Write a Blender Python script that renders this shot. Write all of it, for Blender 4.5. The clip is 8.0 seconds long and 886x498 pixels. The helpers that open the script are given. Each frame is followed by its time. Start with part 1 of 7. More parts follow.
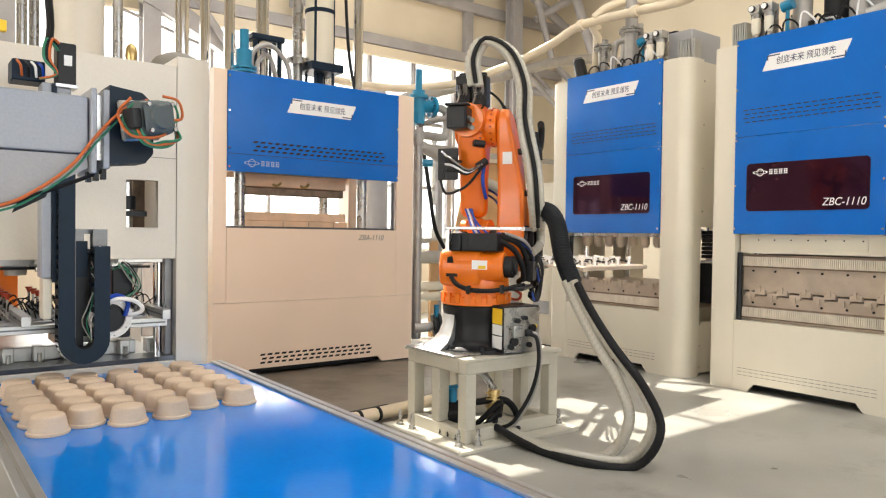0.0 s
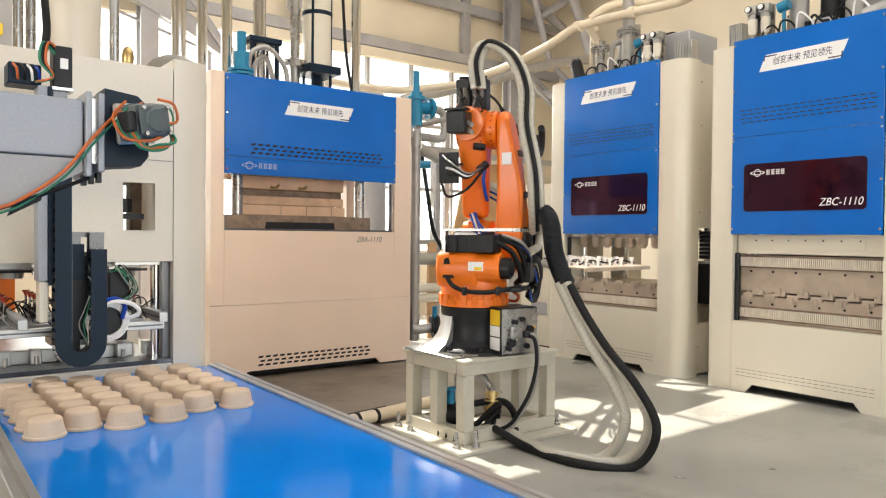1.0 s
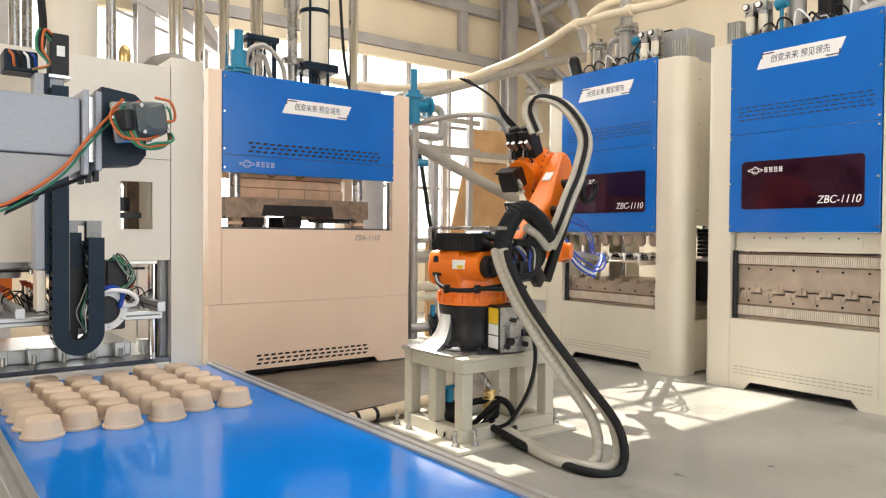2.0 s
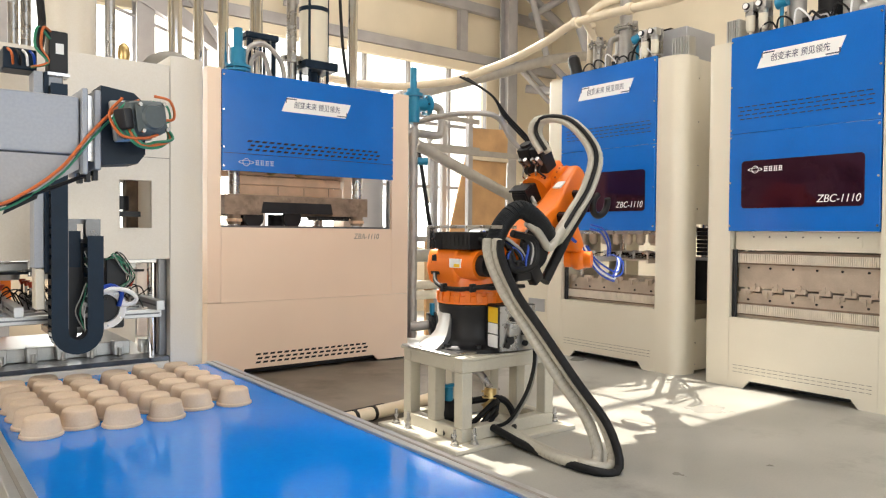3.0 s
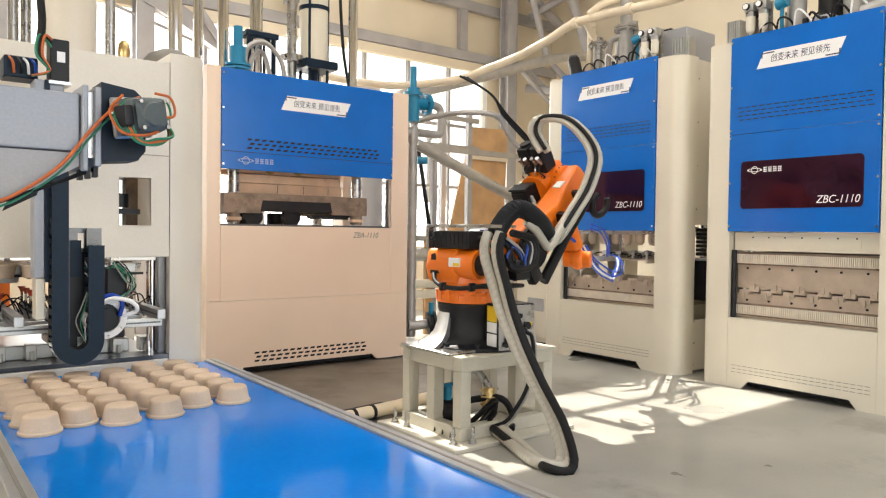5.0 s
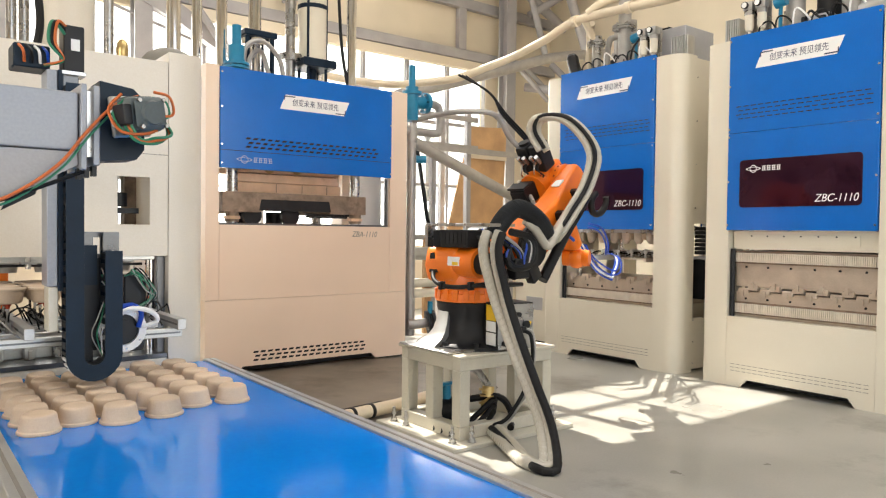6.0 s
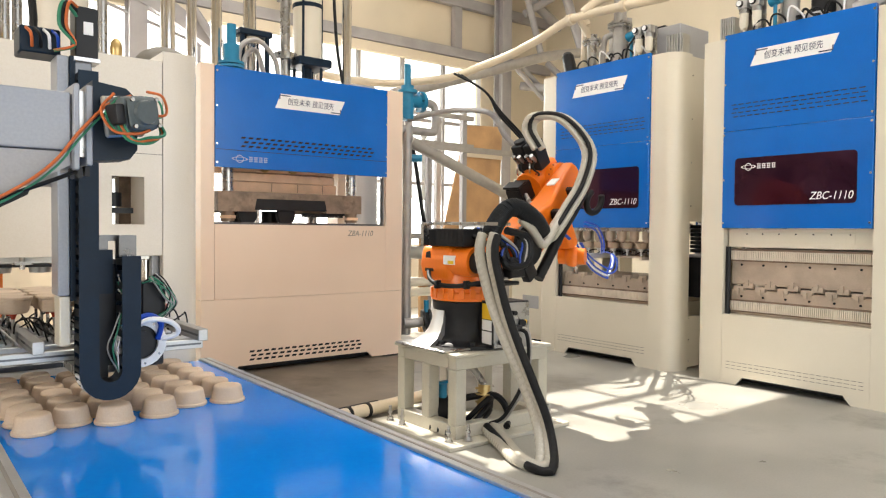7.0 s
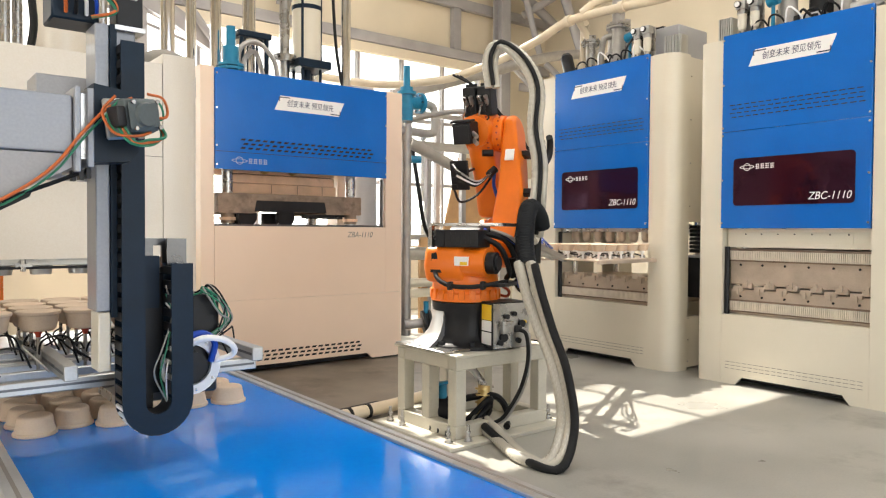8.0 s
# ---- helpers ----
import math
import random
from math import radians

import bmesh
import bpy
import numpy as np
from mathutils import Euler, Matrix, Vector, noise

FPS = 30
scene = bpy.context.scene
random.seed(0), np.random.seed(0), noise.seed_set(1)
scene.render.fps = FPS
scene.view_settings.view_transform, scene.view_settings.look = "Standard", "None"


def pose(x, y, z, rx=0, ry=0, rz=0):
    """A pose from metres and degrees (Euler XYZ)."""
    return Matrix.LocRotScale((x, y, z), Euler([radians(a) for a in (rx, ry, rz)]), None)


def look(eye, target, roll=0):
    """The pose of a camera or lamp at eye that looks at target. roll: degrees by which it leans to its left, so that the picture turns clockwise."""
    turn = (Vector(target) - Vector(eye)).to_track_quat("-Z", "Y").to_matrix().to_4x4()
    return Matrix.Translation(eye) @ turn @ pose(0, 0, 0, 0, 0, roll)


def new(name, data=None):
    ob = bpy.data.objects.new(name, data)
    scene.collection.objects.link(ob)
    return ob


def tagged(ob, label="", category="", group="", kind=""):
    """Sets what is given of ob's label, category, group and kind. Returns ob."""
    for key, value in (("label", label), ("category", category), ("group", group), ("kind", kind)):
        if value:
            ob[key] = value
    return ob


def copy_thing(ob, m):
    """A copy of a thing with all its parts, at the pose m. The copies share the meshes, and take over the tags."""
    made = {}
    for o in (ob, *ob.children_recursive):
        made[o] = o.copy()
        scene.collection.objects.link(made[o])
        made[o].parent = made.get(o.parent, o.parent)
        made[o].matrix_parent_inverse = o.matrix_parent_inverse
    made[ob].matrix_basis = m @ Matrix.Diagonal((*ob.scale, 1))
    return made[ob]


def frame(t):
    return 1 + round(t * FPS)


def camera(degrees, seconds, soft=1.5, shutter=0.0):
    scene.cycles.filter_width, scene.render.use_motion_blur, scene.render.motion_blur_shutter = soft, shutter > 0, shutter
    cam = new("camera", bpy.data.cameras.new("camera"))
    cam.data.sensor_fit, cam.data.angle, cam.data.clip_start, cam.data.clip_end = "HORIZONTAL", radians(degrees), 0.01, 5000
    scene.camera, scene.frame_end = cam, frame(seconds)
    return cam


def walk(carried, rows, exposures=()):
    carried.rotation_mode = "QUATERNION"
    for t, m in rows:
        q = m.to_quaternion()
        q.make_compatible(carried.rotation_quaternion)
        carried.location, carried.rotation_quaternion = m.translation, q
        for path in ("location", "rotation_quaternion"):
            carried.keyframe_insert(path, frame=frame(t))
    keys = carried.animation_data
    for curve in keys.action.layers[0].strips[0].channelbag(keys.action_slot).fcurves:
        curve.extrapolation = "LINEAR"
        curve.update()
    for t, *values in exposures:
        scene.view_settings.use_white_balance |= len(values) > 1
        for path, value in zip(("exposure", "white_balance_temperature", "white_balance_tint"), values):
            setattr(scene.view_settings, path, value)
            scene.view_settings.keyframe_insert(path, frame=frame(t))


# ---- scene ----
cam = camera(62.93, 8.0, soft=1.2)


def view(x, y, z, yaw, down, roll):
    """A camera pose from its place, its heading (degrees clockwise from +Y), its downward tilt and its lean."""
    a, b = radians(yaw), radians(down)
    ahead = Vector((math.sin(a) * math.cos(b), math.cos(a) * math.cos(b), -math.sin(b)))
    eye = Vector((x, y, z))
    return look(eye, eye + ahead, roll)


PATH = [
    (0.0, 0.001, 0.005, 1.595, 37.224, 1.127, 0.754),
    (0.5, 0.006, 0.002, 1.596, 37.256, 1.042, 0.619),
    (1.0, 0.008, -0.002, 1.597, 37.317, 1.018, 0.546),
    (1.5, 0.008, 0.000, 1.596, 37.425, 1.072, 0.467),
    (3.0, 0.010, 0.012, 1.601, 37.562, 1.289, 0.491),
    (3.5, 0.008, 0.011, 1.602, 37.597, 1.296, 0.575),
    (4.0, 0.009, 0.012, 1.600, 37.610, 1.292, 0.653),
    (4.5, 0.008, 0.012, 1.598, 37.619, 1.306, 0.712),
    (6.0, 0.007, 0.016, 1.597, 37.744, 1.408, 0.690),
    (6.5, 0.008, 0.013, 1.600, 37.869, 1.494, 0.579),
    (7.0, 0.013, 0.012, 1.598, 38.016, 1.504, 0.513),
    (7.5, 0.013, 0.006, 1.597, 38.067, 1.542, 0.424),
    (8.0, 0.005, 0.000, 1.596, 38.041, 1.407, 0.343),
]
walk(cam, [(row[0], view(*row[1:])) for row in PATH])

# ---- light ----
SUN_RISE, SUN_WAY = 55.0, Vector((0.06, -1.0, 0.0)).normalized()
world = bpy.data.worlds.new("sky")
scene.world = world
world.use_nodes = True
wn = world.node_tree.nodes
sky = wn.new("ShaderNodeTexSky")
sky.sky_type, sky.sun_disc = "NISHITA", False
sky.sun_elevation, sky.sun_rotation = radians(SUN_RISE), radians(-3)
wn["Background"].inputs["Strength"].default_value = 0.11
world.node_tree.links.new(sky.outputs["Color"], wn["Background"].inputs["Color"])
sun = new("sun", bpy.data.lights.new("sun", "SUN"))
sun.data.energy, sun.data.angle, sun.data.color = 5.0, radians(0.5), (1.0, 0.93, 0.82)
down = SUN_WAY * math.cos(radians(SUN_RISE)) - Vector((0, 0, math.sin(radians(SUN_RISE))))
sun.matrix_world = look((4.5, 11, 10), Vector((4.5, 11, 10)) + down)


def area_lamp(name, eye, target, w, h, watts, color):
    lamp = new(name, bpy.data.lights.new(name, "AREA"))
    lamp.data.shape, lamp.data.size, lamp.data.size_y = "RECTANGLE", w, h
    lamp.data.energy, lamp.data.color = watts, color
    lamp.matrix_world = look(eye, target)


# Unseen fill lamps; the south and west openings behind them are made up.
area_lamp("gate_daylight", (3.5, -5.9, 3.2), (3.5, 5, 1.6), 9.0, 5.0, 128, (1.0, 0.96, 0.9))
area_lamp("side_daylight", (-8.9, -0.5, 2.8), (5, 1.5, 1.2), 6.0, 3.1, 230, (1.0, 0.95, 0.88))
# Fill lamps added under the closed roof; no opening stands above them.
area_lamp("roof_daylight", (4.5, 2.6, 8.5), (4.5, 2.6, 0), 9.0, 3.0, 155, (1.0, 0.97, 0.92))
area_lamp("north_roof_daylight", (2.6, 8.4, 8.5), (2.6, 9.2, 0), 9.0, 1.6, 82, (1.0, 0.97, 0.92))
area_lamp("back_daylight", (6.2, 11.85, 3.3), (5.8, 5, 1.0), 8.0, 3.3, 190, (1.0, 0.97, 0.92))
scene.view_settings.exposure = 1.3


# ---- materials ----
def mat(name, color, rough=0.5, metal=0.0, vary=0.08, scale=6.0, bump=0.05, fine=120.0, stain=None, stain_at=0.62, coat=0.0, island=False, spec=0.5):
    """A painted, cast or woven surface: broad drift of colour, fine grain and relief, and dirt where stain is given."""
    m = bpy.data.materials.new(name)
    m.use_nodes = True
    nt = m.node_tree
    n, link = nt.nodes, nt.links.new
    p = n["Principled BSDF"]
    co = n.new("ShaderNodeTexCoord")
    big = n.new("ShaderNodeTexNoise")
    big.inputs["Scale"].default_value, big.inputs["Detail"].default_value = scale, 6
    small = n.new("ShaderNodeTexNoise")
    small.inputs["Scale"].default_value, small.inputs["Detail"].default_value = fine, 3
    for t in (big, small):
        link(co.outputs["Object"], t.inputs["Vector"])
    ramp = n.new("ShaderNodeValToRGB")
    lo, hi = [tuple(min(1, c * k) for c in color) + (1,) for k in (1 - vary, 1 + vary)]
    ramp.color_ramp.elements[0].position, ramp.color_ramp.elements[1].position = 0.3, 0.7
    ramp.color_ramp.elements[0].color, ramp.color_ramp.elements[1].color = lo, hi
    link(big.outputs["Fac"], ramp.inputs["Fac"])
    col = ramp.outputs["Color"]
    grain = n.new("ShaderNodeMix")
    grain.data_type, grain.blend_type = "RGBA", "OVERLAY"
    grain.inputs["Factor"].default_value = 0.12
    link(col, grain.inputs[6])
    link(small.outputs["Fac"], grain.inputs[7])
    col = grain.outputs[2]
    if stain:
        spots = n.new("ShaderNodeTexNoise")
        spots.inputs["Scale"].default_value, spots.inputs["Detail"].default_value = scale * 0.7, 9
        spots.inputs["Roughness"].default_value = 0.65
        link(co.outputs["Object"], spots.inputs["Vector"])
        sr = n.new("ShaderNodeValToRGB")
        sr.color_ramp.elements[0].position, sr.color_ramp.elements[1].position = stain_at - 0.08, stain_at + 0.1
        link(spots.outputs["Fac"], sr.inputs["Fac"])
        mx = n.new("ShaderNodeMix")
        mx.data_type = "RGBA"
        link(sr.outputs["Color"], mx.inputs["Factor"])
        link(col, mx.inputs[6])
        mx.inputs[7].default_value = (*stain, 1)
        col = mx.outputs[2]
    if island:
        info = n.new("ShaderNodeObjectInfo")
        hsv = n.new("ShaderNodeHueSaturation")
        mr = n.new("ShaderNodeMapRange")
        mr.inputs[3].default_value, mr.inputs[4].default_value = 0.85, 1.12
        link(info.outputs["Random"], mr.inputs[0])
        link(mr.outputs[0], hsv.inputs["Value"])
        link(col, hsv.inputs["Color"])
        col = hsv.outputs["Color"]
    link(col, p.inputs["Base Color"])
    rr = n.new("ShaderNodeMapRange")
    rr.inputs[3].default_value, rr.inputs[4].default_value = max(0.02, rough - 0.08), min(1, rough + 0.08)
    link(big.outputs["Fac"], rr.inputs[0])
    link(rr.outputs[0], p.inputs["Roughness"])
    p.inputs["Metallic"].default_value = metal
    p.inputs["Specular IOR Level"].default_value = spec
    p.inputs["Coat Weight"].default_value = coat
    p.inputs["Coat Roughness"].default_value = 0.08
    if bump:
        b = n.new("ShaderNodeBump")
        b.inputs["Strength"].default_value, b.inputs["Distance"].default_value = bump, 0.004
        link(small.outputs["Fac"], b.inputs["Height"])
        link(b.outputs["Normal"], p.inputs["Normal"])
    return m


CREAM = mat("cream_paint", (0.71, 0.655, 0.54), 0.34, vary=0.03, scale=1.6, bump=0.03, coat=0.15)
CREAM3 = mat("pale_cream_paint", (0.68, 0.62, 0.535), 0.34, vary=0.03, scale=1.6, bump=0.03, coat=0.15)
RIB = mat("machined_rib_edges", (0.80, 0.72, 0.62), 0.4, 0.2, vary=0.08, scale=9, bump=0.03)
CREAM2 = mat("warm_cream_paint", (0.82, 0.645, 0.505), 0.34, vary=0.03, scale=1.6, bump=0.03, coat=0.15)
BLUE = mat("blue_paint", (0.0, 0.130, 0.53), 0.22, vary=0.07, scale=2.0, bump=0.03, coat=0.05)
BELT = mat("blue_belt", (0.0, 0.205, 0.73), 0.10, vary=0.05, scale=3.0, bump=0.02, fine=40)
PULP = mat("moulded_pulp", (0.62, 0.48, 0.355), 0.9, vary=0.05, scale=14, bump=0.2, fine=160, island=True)
ORANGE = mat("orange_enamel", (0.86, 0.188, 0.007), 0.36, vary=0.08, scale=4, bump=0.04, coat=0.15)
BLACK = mat("black_casting", (0.012, 0.012, 0.014), 0.42, vary=0.3, scale=8, bump=0.1, spec=0.3)
RUBBER = mat("black_rubber", (0.009, 0.009, 0.010), 0.5, vary=0.2, scale=20, bump=0.15, spec=0.25)
NAVY = mat("dark_slate_steel", (0.006, 0.017, 0.034), 0.42, vary=0.25, scale=6, bump=0.05, spec=0.2)
STEEL = mat("bare_steel", (0.42, 0.41, 0.40), 0.28, 1.0, vary=0.12, scale=10, bump=0.05)
CHROME = mat("chromed_steel", (0.75, 0.75, 0.76), 0.1, 1.0, vary=0.05, scale=8, bump=0.0)
ALU = mat("extruded_aluminium", (0.50, 0.50, 0.49), 0.4, 0.9, vary=0.08, scale=8, bump=0.05)
DARKSTEEL = mat("oiled_dark_steel", (0.13, 0.13, 0.135), 0.3, 0.9, vary=0.2, scale=8, bump=0.05)
BRONZE = mat("bronze_mould_block", (0.74, 0.50, 0.33), 0.42, 0.1, vary=0.15, scale=4, bump=0.08, stain=(0.42, 0.25, 0.15), stain_at=0.68)
LILAC = mat("blue_grey_paint", (0.31, 0.33, 0.375), 0.35, vary=0.05, scale=2, bump=0.03, coat=0.2)
GREYPAINT = mat("grey_paint", (0.37, 0.37, 0.385), 0.45, vary=0.06, scale=4, bump=0.05)
STANDPAINT = mat("stand_paint", (0.52, 0.49, 0.41), 0.42, vary=0.06, scale=6, bump=0.06, stain=(0.3, 0.26, 0.2), stain_at=0.72)
BEAMPAINT = mat("grey_steelwork", (0.36, 0.345, 0.345), 0.55, vary=0.1, scale=3, bump=0.05, stain=(0.2, 0.17, 0.14), stain_at=0.7)
CLAD = mat("cream_cladding", (0.70, 0.615, 0.475), 0.6, vary=0.05, scale=1.2, bump=0.04)
CONCRETE = mat("concrete_floor", (0.335, 0.325, 0.29), 0.3, vary=0.2, scale=0.9, bump=0.1, fine=60, stain=(0.13, 0.115, 0.095), stain_at=0.62)
MOULD = mat("mould_aluminium", (0.52, 0.43, 0.345), 0.42, 0.3, vary=0.14, scale=5, bump=0.08)
MOULDDARK = mat("stained_platen_steel", (0.26, 0.19, 0.14), 0.55, 0.5, vary=0.3, scale=9, bump=0.2, stain=(0.13, 0.09, 0.065), stain_at=0.62)
# Maroon base and plum specular tint imitate a reflection in the panes.
GLOSSBLACK = mat("smoked_acrylic_with_reflection", (0.018, 0.005, 0.012), 0.06, vary=0.1, scale=3, bump=0.0)
GLOSSBLACK.node_tree.nodes["Principled BSDF"].inputs["Specular Tint"].default_value = (1.0, 0.5, 0.85, 1)
WHITE = mat("white_vinyl", (0.85, 0.85, 0.85), 0.4, vary=0.02, bump=0.0)
INK = mat("dark_blue_ink", (0.02, 0.03, 0.09), 0.5, vary=0.02, bump=0.0)
GREYINK = mat("grey_ink", (0.24, 0.22, 0.19), 0.5, vary=0.02, bump=0.0)
PALEINK = mat("pale_blue_ink", (0.30, 0.38, 0.55), 0.4, vary=0.02, bump=0.0)
# Near-black colour that paints in the shade of slots, gaps and pockets.
GAP_SHADE = mat("painted_gap_shade", (0.008, 0.008, 0.009), 0.8, vary=0.1, bump=0.0)
TEAL = mat("teal_enamel", (0.01, 0.20, 0.36), 0.35, vary=0.12, scale=9, bump=0.08)
PIPE = mat("cream_pipe", (0.68, 0.58, 0.43), 0.45, vary=0.08, scale=4, bump=0.05)
GREYPIPE = mat("galvanised_pipe", (0.40, 0.38, 0.36), 0.45, 0.5, vary=0.12, scale=7, bump=0.06)
HOSE = mat("clear_vinyl_hose", (0.47, 0.44, 0.375), 0.28, vary=0.08, scale=3, bump=0.03, fine=90, coat=0.3)
YELLOW = mat("yellow_label", (0.85, 0.55, 0.02), 0.45, vary=0.04, bump=0.0)
RED = mat("red_rubber", (0.42, 0.05, 0.02), 0.5, vary=0.15, scale=20, bump=0.05)
CABLEO = mat("orange_cable", (0.55, 0.13, 0.03), 0.45, vary=0.1, bump=0.0)
CABLEG = mat("green_cable", (0.03, 0.22, 0.12), 0.45, vary=0.1, bump=0.0)
CABLEB = mat("blue_air_tube", (0.01, 0.06, 0.42), 0.3, vary=0.1, bump=0.0)
PLY = mat("plywood_sheet", (0.55, 0.33, 0.16), 0.6, vary=0.18, scale=3, bump=0.1)
BRASS = mat("brass", (0.55, 0.40, 0.18), 0.35, 1.0, vary=0.1, bump=0.0)
# Dark tone holds both oily dirt and shade painted onto the floor.
OILY_SHADE = mat("oily_shaded_concrete", (0.17, 0.145, 0.115), 0.42, vary=0.35, scale=1.6, bump=0.15, fine=70, stain=(0.055, 0.045, 0.035), stain_at=0.56)
FIELD = mat("dry_grass_ground", (0.42, 0.36, 0.24), 0.9, vary=0.2, scale=0.2, bump=0.3)
def glow_mat(name, color, strength):
    m = bpy.data.materials.new(name)
    m.use_nodes = True
    p = m.node_tree.nodes["Principled BSDF"]
    p.inputs["Base Color"].default_value = (*color, 1)
    p.inputs["Emission Color"].default_value, p.inputs["Emission Strength"].default_value = (*color, 1), strength
    return m


HAZE = glow_mat("bright_hazy_sky", (1.0, 0.97, 0.90), 1.0)
SHED = mat("roof_sheet", (0.55, 0.53, 0.5), 0.6, vary=0.06, scale=1.0, bump=0.05)


def glass_mat():
    m = bpy.data.materials.new("window_glass")
    m.use_nodes = True
    p = m.node_tree.nodes["Principled BSDF"]
    p.inputs["Base Color"].default_value = (0.95, 0.97, 0.96, 1)
    p.inputs["Roughness"].default_value, p.inputs["Transmission Weight"].default_value, p.inputs["IOR"].default_value = 0.0, 1.0, 1.05
    return m


GLASS = glass_mat()


# ---- mesh tools ----
def B():
    return bmesh.new()


def box(bm, x0, x1, y0, y1, z0, z1, bev=0.0, seg=2):
    m = Matrix.LocRotScale(((x0 + x1) / 2, (y0 + y1) / 2, (z0 + z1) / 2), None, (abs(x1 - x0), abs(y1 - y0), abs(z1 - z0)))
    made = bmesh.ops.create_cube(bm, size=1, matrix=m)["verts"]
    if bev:
        edges = list({e for v in made for e in v.link_edges})
        bmesh.ops.bevel(bm, geom=edges, offset=bev, segments=seg, affect="EDGES", profile=0.5)
    return bm


def rod(bm, p, q, r, r2=None, n=18):
    p, q = Vector(p), Vector(q)
    d = q - p
    m = Matrix.Translation((p + q) / 2) @ d.to_track_quat("Z", "Y").to_matrix().to_4x4()
    bmesh.ops.create_cone(bm, cap_ends=True, segments=n, radius1=r, radius2=r if r2 is None else r2, depth=d.length, matrix=m)
    return bm


def ball(bm, p, r, n=12, squash=(1, 1, 1)):
    m = Matrix.LocRotScale(Vector(p), None, Vector(squash))
    bmesh.ops.create_uvsphere(bm, u_segments=n, v_segments=max(6, n // 2), radius=r, matrix=m)
    return bm


def spline(pts, steps=8):
    """A smooth line through the points."""
    pts = [Vector(p) for p in pts]
    ext = [2 * pts[0] - pts[1]] + pts + [2 * pts[-1] - pts[-2]]
    out = []
    for i in range(1, len(ext) - 2):
        a, b, c, d = ext[i - 1:i + 3]
        for k in range(steps):
            t = k / steps
            out.append(0.5 * (2 * b + (c - a) * t + (2 * a - 5 * b + 4 * c - d) * t * t + (3 * b - 3 * c + d - a) * t ** 3))
    out.append(pts[-1])
    return out


def sweep(bm, pts, r, n=10):
    """A round tube along the points."""
    pts = [Vector(p) for p in pts]
    tang = [(pts[min(i + 1, len(pts) - 1)] - pts[max(i - 1, 0)]).normalized() for i in range(len(pts))]
    side = tang[0].orthogonal().normalized()
    rings = []
    for i, p in enumerate(pts):
        side = (side - tang[i] * side.dot(tang[i])).normalized()
        up = tang[i].cross(side)
        rr = r[i] if isinstance(r, (list, tuple)) else r
        rings.append([bm.verts.new(p + side * rr * math.cos(a) + up * rr * math.sin(a)) for a in (2 * math.pi * k / n for k in range(n))])
    for a, b in zip(rings, rings[1:]):
        for k in range(n):
            bm.faces.new((a[k], a[(k + 1) % n], b[(k + 1) % n], b[k]))
    bm.faces.new(rings[0][::-1])
    bm.faces.new(rings[-1])
    return bm


def prism(bm, outline, axis, a, b):
    """A flat outline pushed from a to b along an axis. x: outline is (y, z); y: (x, z); z: (x, y)."""
    place = {"x": lambda u, v, w: (w, u, v), "y": lambda u, v, w: (u, w, v), "z": lambda u, v, w: (u, v, w)}[axis]
    lo = [bm.verts.new(place(u, v, a)) for u, v in outline]
    hi = [bm.verts.new(place(u, v, b)) for u, v in outline]
    n = len(outline)
    bm.faces.new(lo[::-1])
    bm.faces.new(hi)
    for i in range(n):
        bm.faces.new((lo[i], lo[(i + 1) % n], hi[(i + 1) % n], hi[i]))
    bmesh.ops.recalc_face_normals(bm, faces=bm.faces)
    return bm


def lathe(bm, profile, n=32, at=(0, 0, 0)):
    """Rings of (radius, height) turned about the z axis."""
    at = Vector(at)
    rings = [[bm.verts.new(at + Vector((r * math.cos(2 * math.pi * k / n), r * math.sin(2 * math.pi * k / n), z))) for k in range(n)] for r, z in profile]
    for a, b in zip(rings, rings[1:]):
        for k in range(n):
            bm.faces.new((a[k], a[(k + 1) % n], b[(k + 1) % n], b[k]))
    bm.faces.new(rings[0][::-1])
    bm.faces.new(rings[-1])
    return bm


def rounded(w, h, r, n=5):
    """The outline of a rectangle w by h with round corners, about its centre."""
    pts = []
    for cx, cy, s in ((w / 2 - r, h / 2 - r, 0), (-w / 2 + r, h / 2 - r, 90), (-w / 2 + r, -h / 2 + r, 180), (w / 2 - r, -h / 2 + r, 270)):
        pts += [(cx + r * math.cos(radians(s + 90 * k / n)), cy + r * math.sin(radians(s + 90 * k / n))) for k in range(n + 1)]
    return pts


def mesh_of(name, bm, material, smooth=40):
    me = bpy.data.meshes.new(name)
    bmesh.ops.recalc_face_normals(bm, faces=bm.faces)
    for f in bm.faces:
        f.smooth = True
    for e in bm.edges:
        if len(e.link_faces) == 2 and e.calc_face_angle(0) > radians(smooth):
            e.smooth = False
    bm.to_mesh(me)
    bm.free()
    me.materials.append(material)
    return me


def part(name, bm, material, parent=None, label="", m=None):
    ob = new(name, mesh_of(name, bm, material))
    areas = sorted(p.area for p in ob.data.polygons)
    if 20 < len(areas) < 4000 and areas[-1] > 25 * areas[len(areas) // 2]:
        ob.modifiers.new("even_shading", "WEIGHTED_NORMAL").keep_sharp = True
    if parent is not None:
        ob.parent = parent
    if m is not None:
        ob.matrix_basis = m
    return tagged(ob, label)


def thing(name, label, category, m=None, group="", kind=""):
    ob = new(name)
    ob.empty_display_size = 0.1
    if m is not None:
        ob.matrix_basis = m
    return tagged(ob, label, category, group, kind)


def grain_of(ob):
    """Marks a part made of many pieces too small to pick apart."""
    return tagged(ob, kind="stuff")


def setting(name, bm, material, label, category):
    return tagged(part(name, bm, material), label, category, "", "structure")


